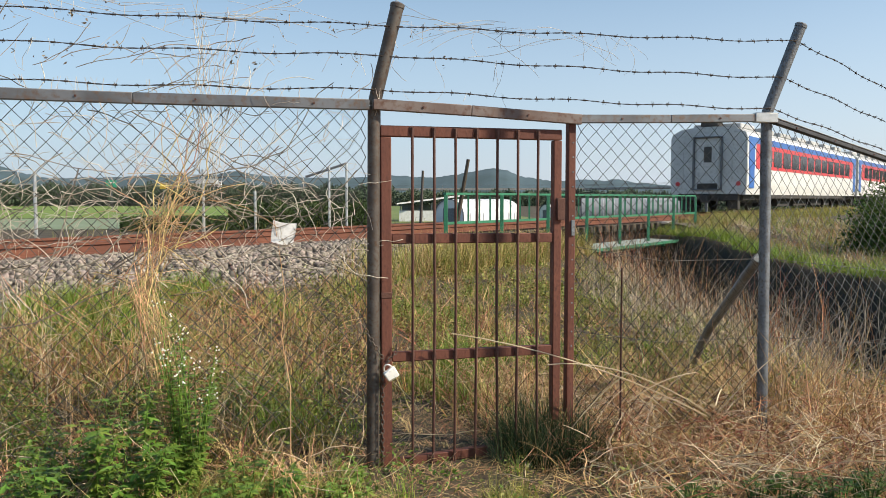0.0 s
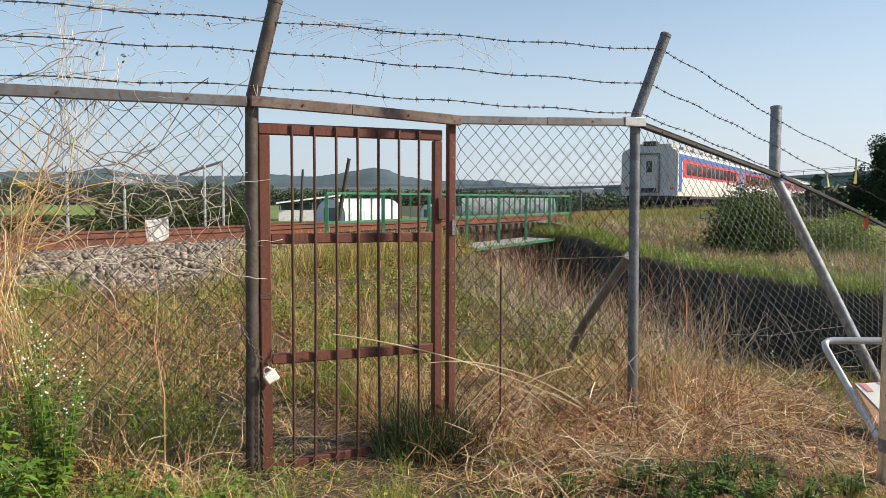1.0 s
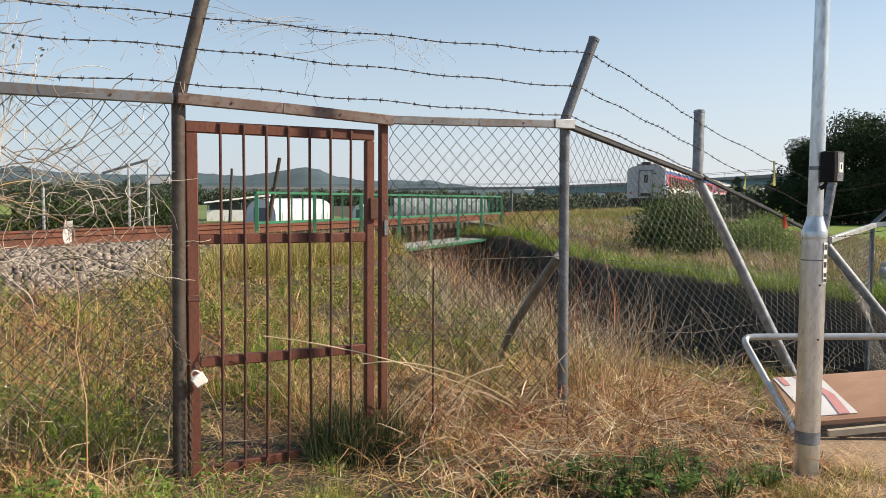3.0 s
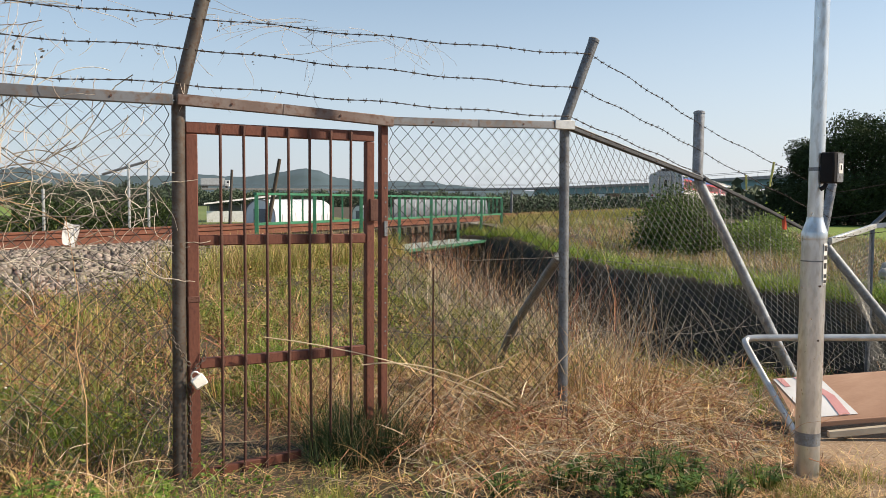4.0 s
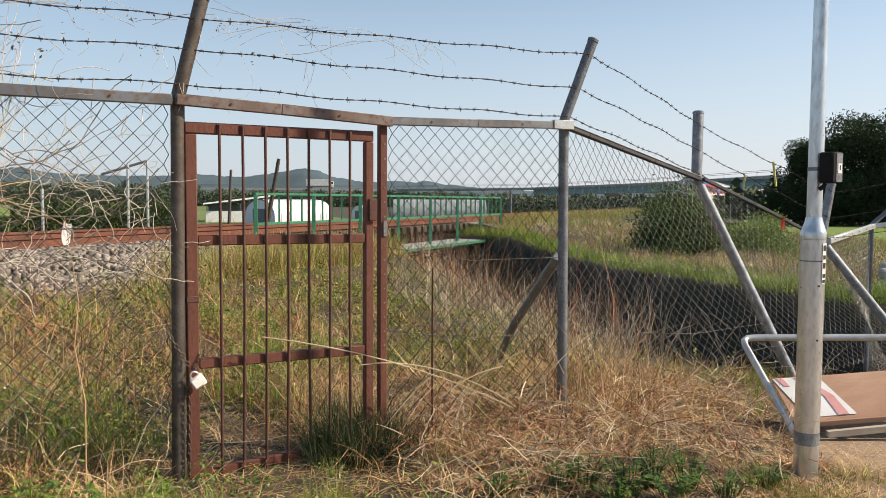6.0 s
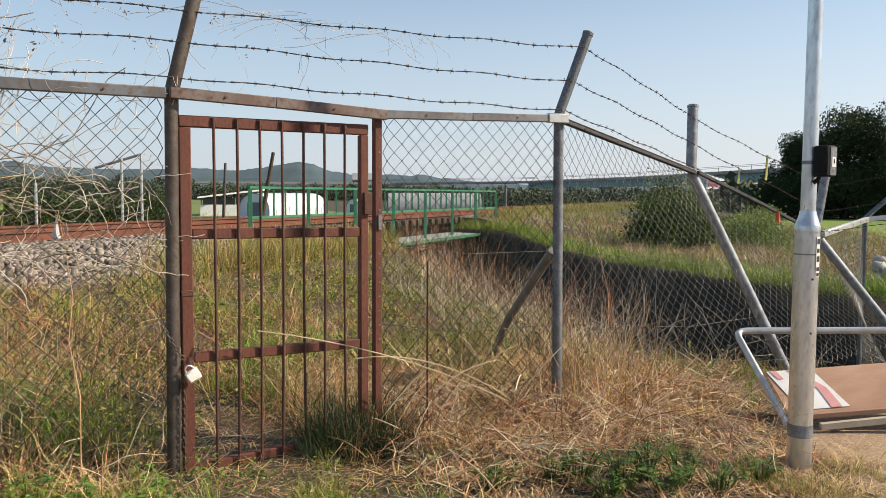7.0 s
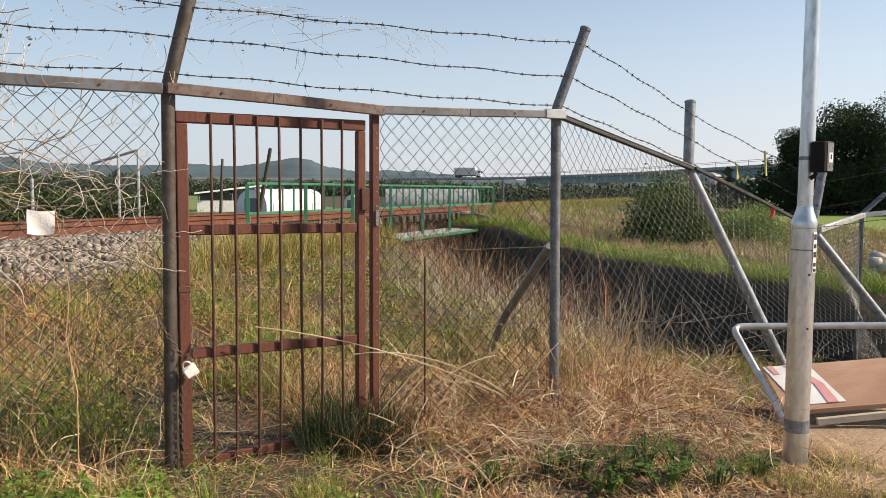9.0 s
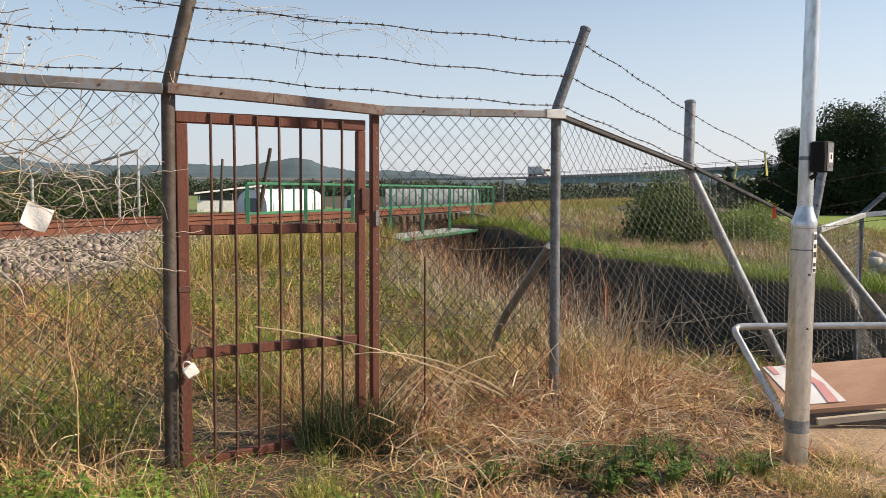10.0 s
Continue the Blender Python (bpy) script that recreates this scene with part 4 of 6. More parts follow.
def build_coach():
    """A coach whose rear end stands at the origin, heading along +y, z from the rail top."""
    c = thing("train_coach", (0, 0, 0), "white passenger coach with red and blue bands, grey rear end", "train coach", "train coaches")
    side = [(-1.47, 0.72), (-1.52, 1.1), (-1.52, 2.95), (-1.45, 3.12), (-1.08, 3.31), (-0.4, 3.39), (0.4, 3.39), (1.08, 3.31), (1.45, 3.12), (1.52, 2.95), (1.52, 1.1), (1.47, 0.72)]
    place = lambda u, w, s: Vector((u, s, w))
    part("body", Geo().prism(side, place, [0.06, COACH - 0.06]), M_T_WHITE, c, soft=False)
    roof = [(-1.41, 3.15), (-1.08, 3.33), (-0.4, 3.41), (0.4, 3.41), (1.08, 3.33), (1.41, 3.15), (1.08, 3.30), (0.4, 3.375), (-0.4, 3.375), (-1.08, 3.30)]
    part("roof", Geo().prism(roof, place, [0.3, COACH - 0.3]), M_T_ROOF, c, soft=False)
    end = [(u * 0.992, w) for u, w in side]
    for s in (0.0, COACH - 0.06):
        part("end_wall", Geo().prism(end, place, [s, s + 0.058]), M_T_END, c, soft=False)
    for k in (-1, 1):
        x = k * 1.524
        part("red_band", Geo().box(pose(x, COACH / 2, 2.24), (0.012, COACH - 2.4, 0.98), 0.0), M_T_RED, c, soft=False)
        part("blue_band", Geo().box(pose(x, COACH / 2, 2.86), (0.012, COACH - 0.3, 0.24), 0.0), M_T_BLUE, c, soft=False)
        for s in (0.62, COACH - 0.62):
            part("blue_door_panel", Geo().box(pose(x, s, 2.24), (0.014, 0.8, 0.98), 0.0), M_T_BLUE, c, soft=False)
            part("door", Geo().box(pose(k * 1.528, s, 1.85), (0.014, 0.7, 1.75), 0.0), M_T_WHITE if k < 0 else M_T_BLUE, c, soft=False)
        for i in range(12):
            part("window", Geo().box(pose(k * 1.532, 2.9 + i * 1.58, 2.22), (0.014, 1.28, 0.66), 0.0), M_T_GLASS, c, soft=False)
        part("skirt", Geo().box(pose(k * 1.44, COACH / 2, 0.66), (0.05, COACH - 7.4, 0.2), 0.01), M_T_DARK, c, soft=False)
    # rear end: recessed gangway door in its rubber surround
    sur = Geo()
    for x0, z0, w, h in ((-0.55, 1.95, 0.06, 2.1), (0.55, 1.95, 0.06, 2.1), (0, 2.98, 1.03, 0.06), (0, 0.92, 1.03, 0.06)):
        sur.box(pose(x0, -0.06, z0), (w, 0.16, h), 0.02)
    part("gangway_surround", sur, M_GALV, c, soft=False)
    part("end_door", Geo().box(pose(0, -0.012, 1.95), (0.9, 0.02, 1.95), 0.0), M_T_END, c, soft=False)
    part("end_door_window", Geo().box(pose(0.0, -0.03, 2.3), (0.3, 0.02, 0.62), 0.004), M_T_GLASS, c, soft=False)
    part("step_plate", Geo().box(pose(0, -0.04, 1.05), (0.8, 0.05, 0.22), 0.02), M_T_DARK, c, soft=False)
    for x in (-1.2, 1.2):
        part("tail_lamp", Geo().tube([Vector((x, -0.04, 1.15)), Vector((x, 0.0, 1.15))], 0.09, 12), M_T_RED, c)
        part("grab_rail", Geo().tube([Vector((x * 0.8, -0.05, 1.2)), Vector((x * 0.8, -0.07, 1.8)), Vector((x * 0.8, -0.05, 2.4))], 0.018, 6), M_T_ROOF, c)
    under = Geo().box(pose(0, COACH / 2, 0.62), (2.5, COACH - 1.0, 0.2), 0.0)
    for s, l in ((7.2, 2.2), (10.4, 2.6), (14.0, 2.4), (16.6, 1.4)):
        under.box(pose(0, s, 0.42), (2.3, l, 0.42), 0.02)
    part("underframe", under, M_T_DARK, c, soft=False)
    part("coupler", Geo().box(pose(0, -0.22, 0.55), (0.26, 0.5, 0.3), 0.03), M_T_DARK, c, soft=False)
    for x in (-0.95, 0.95):
        part("gear_box", Geo().box(pose(x, 0.32, 0.36), (0.42, 0.3, 0.5), 0.03), M_T_DARK, c, soft=False)
        part("brake_hose", Geo().tube([Vector((x * 0.5, -0.1, 0.62)), Vector((x * 0.45, -0.2, 0.3)), Vector((x * 0.3, -0.12, 0.25))], 0.035, 6), M_T_DARK, c)
    part("buffer_beam", Geo().box(pose(0, 0.1, 0.62), (2.4, 0.2, 0.3), 0.02), M_T_DARK, c, soft=False)
    for s in (2.0, COACH - 2.0):
        bogie = Geo()
        for x in (-1.0, 1.0):
            bogie.box(pose(x, s, 0.5), (0.14, 3.0, 0.2), 0.02)
            for k in (-1.05, 1.05):
                bogie.tube([Vector((x * 0.8, s + k, 0.44)), Vector((x * 0.68, s + k, 0.44))], 0.43, 18)
        part("bogie", bogie, M_T_DARK, c)
    for s in np.arange(2.0, COACH - 1, 3.1):
        part("roof_unit", Geo().box(pose(0, float(s), 3.48), (1.9, 1.9, 0.2), 0.03), M_T_ROOF, c, soft=False)
    part("roof_fan", Geo().box(pose(-0.1, 0.7, 3.56), (0.7, 0.6, 0.25), 0.03), M_T_DARK, c, soft=False)
    return c


TRAIN_TURN = Matrix.Rotation(-radians(36.5), 4, "Z")


def coach_pose(i, t):
    return Matrix.Translation(on_track(0, RAIL_TOP, SPEED * t + i * (COACH + GAP) - 0.45)) @ TRAIN_TURN


coach = build_coach()
coach.matrix_basis = coach_pose(0, 0)
COACHES = [coach] + [copy_thing(coach, coach_pose(i, 0)) for i in range(1, 5)]

# ---- road viaduct and lorry ----
VIA = [Vector(p) for p in ((-420, 345, 5.6), (-60, 338, 5.7), (60, 332, 5.9), (110, 295, 6.6), (127, 235, 7.4), (130, 180, 8.1), (131, 60, 9.5))]


def build_viaduct():
    v = thing("viaduct", tuple(VIA[3] - Vector((0, 0, 6.6))), "long concrete road viaduct with teal steel girders", "viaduct", kind="structure")
    deck, girder, rail, kerb = Geo(), Geo(), Geo(), Geo()
    for a, b in zip(VIA, VIA[1:]):
        deck.bar(a + Vector((0, 0, -0.4)), b + Vector((0, 0, -0.4)), 11, 0.8, 0.0)
        kerb.bar(a + Vector((0, 0, 0.25)) + Vector((0, -5.3, 0)), b + Vector((0, 0, 0.25)) + Vector((0, -5.3, 0)), 0.3, 0.9, 0.0)
        n = max(1, int((b - a).length / 12))
        side = (b - a).normalized().cross(Vector((0, 0, 1)))
        for i in range(n):
            p, q = a.lerp(b, i / n), a.lerp(b, (i + 1) / n)
            rail.tube([p + side * 5.2, p + side * 5.2 + Vector((0, 0, 1.3))], 0.06, 5)
        for h in (0.9, 1.3):
            rail.tube([a + side * 5.2 + Vector((0, 0, h)), b + side * 5.2 + Vector((0, 0, h))], 0.05, 5)
    for a, b in ((VIA[3], VIA[4]), (VIA[4], VIA[5]), (VIA[5], VIA[6])):
        girder.bar(a + Vector((0, 0, -1.9)), b + Vector((0, 0, -1.9)), 8.6, 2.2, 0.0)
    part("deck", deck, M_CONC, v, soft=False)
    part("girder", girder, M_TEAL, v, soft=False)
    part("guard_rail", rail, M_GALV, v)
    for i, p in enumerate([Vector((100, 302, 0)), Vector((122, 258, 0)), Vector((128, 214, 0)), Vector((130, 176, 0)), Vector((131, 130, 0))] + [Vector((x, 338, 0)) for x in range(-300, 90, 40)]):
        top = 4.0 if p.y > 300 else 5.0
        part("pier", Geo().bar(p + Vector((0, 0, -1.2)), p + Vector((0, 0, top)), 5.0, 2.2, 0.0, up=(0, 1, 0)), M_CONC, v, soft=False)


build_viaduct()


def build_lorry():
    """Heads along +x, wheels on z = 0."""
    l = thing("lorry", (0, 0, 0), "white box lorry driving over the viaduct", "lorry")
    part("cargo_box", Geo().box(pose(-0.9, 0, 2.5), (9.0, 2.5, 2.9), 0.06), M_T_END, l, soft=False)
    part("cab", Geo().box(pose(4.85, 0, 1.85), (1.9, 2.4, 2.4), 0.15), M_T_WHITE, l, soft=False)
    part("windscreen", Geo().box(pose(5.80, 0, 2.35), (0.06, 2.1, 0.9), 0.02), M_T_GLASS, l, soft=False)
    part("side_window", Geo().box(pose(5.2, -1.21, 2.35), (0.8, 0.04, 0.8), 0.01), M_T_GLASS, l, soft=False)
    part("chassis", Geo().box(pose(0.1, 0, 0.8), (10.8, 1.6, 0.3), 0.02), M_T_DARK, l, soft=False)
    for x in (4.6, -3.2, -4.5):
        for y in (-1.05, 1.05):
            part("wheel", Geo().tube([Vector((x, y - 0.15, 0.5)), Vector((x, y + 0.15, 0.5))], 0.5, 16), M_T_DARK, l)
    return l


lorry = build_lorry()


def along_viaduct(d):
    """The lorry's pose d metres along the viaduct from its second bend point."""
    for a, b in zip(VIA[1:], VIA[2:]):
        n = (b - a).length
        if d <= n or b is VIA[-1]:
            u = (b - a).normalized()
            return Matrix.Translation(a + u * d) @ Matrix.Rotation(math.atan2(u.y, u.x), 4, "Z")
        d -= n


def lorry_pose(t):
    d = 21.0 * (t - 4.0) + 45.0 + 2.6 * max(0.0, t - 7.7) ** 2
    if d < 0:
        a, b = VIA[0], VIA[1]
        u = (b - a).normalized()
        return Matrix.Translation(b + u * d) @ Matrix.Rotation(math.atan2(u.y, u.x), 4, "Z")
    return along_viaduct(d)


# ---- far things ----


def hills(name, r, ridge, a0, a1, base, material, label):
    """A ridge of hills at distance r: ridge(az) is the top's elevation in degrees."""
    n = 520
    az = np.radians(np.linspace(a0, a1, n))
    rows = []
    for k, (dist, frac) in enumerate(((r * 0.80, 0.0), (r * 0.86, 0.35), (r * 0.93, 0.75), (r, 1.0), (r * 1.15, 0.6))):
        top = np.tan(np.radians(ridge(np.degrees(az)))) * r
        z = base + (top - base) * frac + (RNG.normal(0, 0.012, n) * r * 0.02 if 0 < k < 4 else 0)
        rows.append(np.c_[np.sin(az) * dist, np.cos(az) * dist, z])
    v = np.concatenate(rows)
    i = (np.arange(4)[:, None] * n + np.arange(n - 1)[None]).ravel()
    return soup(name, v, np.stack([i, i + 1, i + n + 1, i + n], -1), material, label, "hills", "structure", True)


RIDGE_AZ = (-60, -40, -33, -29, -27.5, -26, -22, -19.7, -17, -14.4, -13, -9, -5.5, -3.6, -0.8, 0.1, 1.9, 2.7, 3.7, 4.5, 5.5, 7.8, 9.0, 10.2, 11.5, 12.0, 13.3, 14.2, 15.9, 20, 70)
RIDGE_EL = (1.2, 1.5, 2.5, 2.1, 1.6, 1.35, 1.45, 1.65, 1.5, 1.95, 1.65, 1.5, 1.55, 1.69, 1.52, 1.66, 1.89, 2.09, 2.18, 2.06, 1.63, 1.28, 1.3, 1.40, 1.24, 1.42, 1.16, 1.1, 0.92, 0.7, 0.7)


def ridge_far(a):
    return np.interp(a, RIDGE_AZ, RIDGE_EL) + 0.02 * np.sin(a * 4.1) + 0.015 * np.sin(a * 11.3)


hills("backdrop_hills", 3000, ridge_far, -60, 70, -40, M_MOUNT, "wooded hills in the distance, tinted blue for haze")


def woods(name, n, az, dist, top, size, material, label, low=-1.0):
    """A belt of far trees as clumped leaves with an uneven top; top in metres."""
    a = np.radians(RNG.uniform(az[0], az[1], n))
    r = RNG.uniform(dist[0], dist[1], n)
    deg = np.degrees(a)
    h = top * (0.78 + 0.08 * np.sin(deg * 2.1 + r * 0.02) + 0.08 * np.sin(deg * 5.3 + 1) + 0.07 * np.sin(deg * 13.7 + r * 0.3) + 0.08 * np.sin(deg * 31))
    z = low + (h - low) * RNG.uniform(0, 1, n) ** 0.75
    c = np.c_[np.sin(a) * r, np.cos(a) * r, z]
    v, f = leaf_cards(c, RNG.uniform(0.5, 1.3, n) * size, aspect=0.8)
    return soup(name, v, f, material, label, "trees")


woods("far_woods", 110000, (-38, -3.5), (285, 330), 7.4, 0.7, M_WOODS, "green belt of trees beyond the fields, greyed for haze")
woods("far_woods", 70000, (-6, 14), (260, 320), 4.9, 0.65, M_WOODS, "green belt of trees beyond the fields, greyed for haze")
woods("far_woods", 80000, (11, 33), (110, 165), 2.75, 0.36, M_WOODS, "overgrown slope below the viaduct, its green greyed for haze")
woods("far_woods", 24000, (33, 70), (70, 100), 3.2, 0.9, M_WOODS, "green belt of trees beyond the fields, greyed for haze")
woods("hedge", 34000, (-15, -4.5), (48, 60), 1.5, 0.17, M_HEDGE, "scrubby hedge behind the railway", -1.0)
woods("hedge", 9000, (-22, -15), (62, 70), 0.1, 0.2, M_HEDGE, "scrubby hedge behind the railway", -1.0)


def tree(at, height, spread_r, n, seed, label):
    """A tapered trunk with limbs and a crown of leaf clumps."""
    rng = np.random.default_rng(seed)
    t = thing("tree", at, label, "tree", "trees")
    o = Vector(at)
    trunk = Geo().tube([o + Vector((0, 0, -0.2)), o + Vector((0.1, 0, height * 0.3)), o + Vector((0.0, 0.2, height * 0.75))], [height * 0.035, height * 0.026, height * 0.008], 9)
    clumps = []
    for k in range(80):
        a, e = rng.uniform(0, 6.28), rng.uniform(0.05, 1.0)
        rr = spread_r * (1 - 0.75 * abs(e - 0.42) ** 1.3 * 1.4) * rng.uniform(0.45, 1.0)
        c = o + Vector((math.cos(a) * rr, math.sin(a) * rr, height * (0.02 + 0.92 * e)))
        clumps.append((c, rng.uniform(0.12, 0.19) * height))
        if k < 14:
            trunk.tube([o + Vector((0, 0, height * (0.2 + 0.3 * e))), (o + Vector((0, 0, height * 0.4))).lerp(c, 0.5), c], [height * 0.012, height * 0.008, height * 0.003], 5)
    part("trunk", trunk, M_BARK, t)
    cs = []
    for c, r in clumps:
        m = n // len(clumps)
        d = rng.normal(size=(m, 3))
        d /= np.linalg.norm(d, axis=1)[:, None]
        cs.append(np.array(c)[None] + d * r * rng.uniform(0.35, 1.08, (m, 1)) ** 0.6)
    cs = np.concatenate(cs)
    v, f = leaf_cards(cs, rng.uniform(0.6, 1.3, len(cs)) * 0.125, aspect=0.75)
    ob = soup("crown", v - np.array(at)[None], f, M_TREE, "", "", "")
    ob.parent = t
    return t


for x, y, h, r, s in ((35.9, 45.7, 5.3, 2.2, 1), (37.7, 44.3, 6.9, 2.8, 2), (40.6, 42.5, 7.3, 3.4, 3), (44.5, 41.0, 7.6, 4.0, 4), (48.5, 40.0, 7.8, 4.2, 5), (34.2, 47.0, 2.0, 0.9, 6), (52.0, 38.0, 8.5, 4.2, 8)):
    tree((x, y, float(ground_z(x, y))), h, r, 42000, s, "dense dark green broadleaf tree at the field's edge")


def shrub(at, size, n, material, label, leaf=0.08):
    """A bush: bent stems and many small leaves in uneven clumps."""
    o = Vector(at)
    t = thing("bush", at, label, "bush", "bushes")
    g, cs = Geo(), []
    for k in range(30):
        a = RNG.uniform(0, 6.28)
        rr = RNG.uniform(0.1, 1) ** 0.6
        e = RNG.uniform(0.15, 1) * (1 - 0.55 * rr * rr)
        c = o + Vector((math.cos(a) * rr * size[0], math.sin(a) * rr * size[1], e * size[2]))
        g.tube([o + Vector((math.cos(a) * 0.1, math.sin(a) * 0.1, -0.1)), o.lerp(c, 0.5) + Vector((0, 0, 0.1 * size[2])), c], [0.02, 0.014, 0.005], 5)
        m = n // 30
        d = RNG.normal(size=(m, 3)) * np.array([0.2 * size[0], 0.2 * size[1], 0.15 * size[2]])
        cs.append(np.array(c)[None] + d)
    part("stems", g, M_BARK, t)
    cs = np.concatenate(cs)
    cs[:, 2] = np.maximum(cs[:, 2], o.z + 0.02)
    v, f = leaf_cards(cs, RNG.uniform(0.6, 1.4, len(cs)) * leaf)
    ob = soup("leaves", v - np.array(at)[None], f, material, "", "", "")
    ob.parent = t
    return t


shrub((11.75, 20.5, float(ground_z(11.75, 20.5)) - 0.05), (1.2, 1.1, 1.8), 26000, M_BUSH, "dense dark green bush on the railway bank", 0.075)
shrub((13.9, 20.1, float(ground_z(13.9, 20.1)) - 0.05), (1.2, 1.0, 1.15), 16000, M_BUSH_LIGHT, "bright green bush on the railway bank", 0.075)


def build_greenhouse(at, turn, w, length, h, film=M_VINYL, label="white film tunnel greenhouse with an arched end"):
    g = thing("greenhouse", at, label, "greenhouse", "greenhouses")
    m = Matrix.Translation(at) @ Matrix.Rotation(radians(turn), 4, "Z")
    arc = [(w / 2 * math.cos(a), h * (0.35 + 0.65 * math.sin(a))) for a in [math.pi * k / 16 for k in range(17)]]
    prof = [(w / 2, 0)] + arc + [(-w / 2, 0)]
    part("film", Geo().prism(prof, lambda u, z, s: m @ Vector((u, s, z)), [0, length]), film, g)
    part("end_frame", Geo().tube([m @ Vector((u, -0.05, z)) for u, z in prof], 0.05, 5), M_GALV, g)
    part("end_door", Geo().box(m @ pose(0, -0.08, h * 0.33), (w * 0.38, 0.06, h * 0.62), 0.0), M_GALV, g, soft=False)
    for k in range(1, 9):
        s = length * k / 9
        part("hoop", Geo().tube([m @ Vector((u * 1.01, s, z * 1.01)) for u, z in prof], 0.02, 4), M_VINYL, g)


build_greenhouse((0.6, 76, -0.95), -52, 4.4, 7.2, 2.4)
build_greenhouse((12.2, 95, -0.95), -40, 1.9, 2.6, 1.75)
build_greenhouse((15.6, 90, -0.95), -98, 3.4, 10.5, 2.5, M_NET, "long low tunnel under grey shading net")


def build_shed():
    s = thing("shed", (-3.0, 84, -0.95), "low open shed with a white sheet roof", "shed")
    o = Vector((-3.2, 84, -0.95))
    part("roof", Geo().add([o + Vector(p) for p in ((-1.6, -1, 2.0), (5.5, 1, 2.9), (5.5, 6, 2.9), (-1.6, 6, 2.0), (-1.6, -1, 1.85), (5.5, 1, 2.72), (5.5, 6, 2.72), (-1.6, 6, 1.85))], [(0, 1, 2, 3), (7, 6, 5, 4), (0, 4, 5, 1), (1, 5, 6, 2), (2, 6, 7, 3), (3, 7, 4, 0)]), M_WHITE, s, soft=False)
    part("wall", Geo().bar(o + Vector((-1.4, 5, 0.9)), o + Vector((5.2, 5, 0.9)), 0.2, 1.8, 0.0), M_GALV, s, soft=False)
    part("white_panel", Geo().bar(o + Vector((-1.4, 0, 0.6)), o + Vector((2.6, 0.3, 0.6)), 0.2, 1.2, 0.0), M_WHITE, s, soft=False)
    for x in (-1.3, 2.0, 5.2):
        part("pillar", Geo().tube([o + Vector((x, 0.4, 0)), o + Vector((x, 0.4, 2.0))], 0.06, 6), M_GALV, s)


build_shed()


def utility_pole(a, b, r, material, label):
    p = thing("utility_pole", a, label, "pole", "far poles")
    part("shaft", Geo().tube([Vector(a), Vector(a).lerp(Vector(b), 0.5), Vector(b)], [r, r * 0.9, r * 0.75], 8), material, p)


utility_pole((0.62, 46, -0.95), (1.45, 46, 3.75), 0.13, M_BARK, "leaning dark timber pole behind the railway")
utility_pole((-1.7, 60, -0.95), (-1.5, 60, 3.6), 0.12, M_GALV_DARK, "thin grey pole behind the railway")
utility_pole((-5.4, 70, -0.95), (-5.4, 70, 2.4), 0.1, M_GALV_DARK, "thin grey pole behind the railway")
utility_pole((18.1, 55, -0.3), (18.1, 55, 2.15), 0.11, M_GALV, "pale post beside the railway")


def far_fence():
    """Thin white posts with arms on the railway's far side."""
    for q, s, top in ((-4.2, -24.96, 1.98), (-4.2, -21.28, 2.14), (-4.2, -19.83, 1.68), (-4.2, -17.38, 2.33), (-4.2, -16.73, 2.43)):
        p = on_track(q, 0, s)
        p.z = float(ground_z(p.x, p.y))
        h = top - p.z
        t = thing("marker_post", p, "thin pale post behind the railway", "post", "posts behind the railway")
        part("shaft", Geo().tube([p, p + Vector((0, 0, h))], 0.032, 8), M_STEEL_BARE, t)
        if top > 2.4:
            part("arm", Geo().tube([p + Vector((0, 0, h)), p + Vector((-1.05, -0.2, h - 0.36))], 0.035, 6), M_GALV, t)


far_fence()


def road_sign(at, size, h, material, label):
    s = thing("road_sign", at, label, "road sign")
    o = Vector(at)
    part("board", Geo().box(Matrix.Translation(o + Vector((0, 0, h))), (size[0], 0.15, size[1]), 0.02), material, s, soft=False)
    part("mast", Geo().tube([o + Vector((0, 0.2, -1)), o + Vector((0, 0.2, h))], 0.12, 6), M_GALV, s)
    if material is M_SIGN_GREEN:
        part("text_bar", Geo().box(Matrix.Translation(o + Vector((0, -0.09, h + 0.2))), (size[0] * 0.6, 0.02, 0.25), 0.0), M_WHITE, s, soft=False)


road_sign((-77, 186, -0.9), (2.4, 1.7), 5.9, M_SIGN_GREEN, "green road sign among the far trees")
road_sign((-65, 186, -0.9), (1.4, 1.4), 5.4, M_SIGN_YEL, "small yellow road sign among the far trees")

# ---- plants ----


def scatter(n, box, keep=None, power=1.0):
    """n places on the ground inside box (x0, x1, y0, y1), thinned by keep(x, y) in 0..1."""
    out = []
    got = 0
    while got < n:
        x, y = RNG.uniform(box[0], box[1], n), RNG.uniform(box[2], box[3], n)
        ok = np.ones(n, bool)
        if keep is not None:
            ok = RNG.uniform(0, 1, n) < keep(x, y)
        out.append(np.c_[x[ok], y[ok]])
        got += int(ok.sum())
    p = np.concatenate(out)[:n]
    return np.c_[p, ground_z(p[:, 0], p[:, 1]) - 0.01]


def fence_u(x, y):
    return (x - A.x) * FU.x + (y - A.y) * FU.y


def fence_o(x, y):
    """Metres from the fence line towards the road."""
    return (x - A.x) * FN.x + (y - A.y) * FN.y


def bank_q(x, y):
    return (x - T0[0]) * TN[0] + (y - T0[1]) * TN[1]


def bump_field(x, y, s, k=0.0):
    return 0.5 + 0.25 * np.sin(x * s + k) * np.cos(y * s * 1.13 - k) + 0.25 * np.sin(x * s * 2.3 + y * s * 1.7 + k * 2)


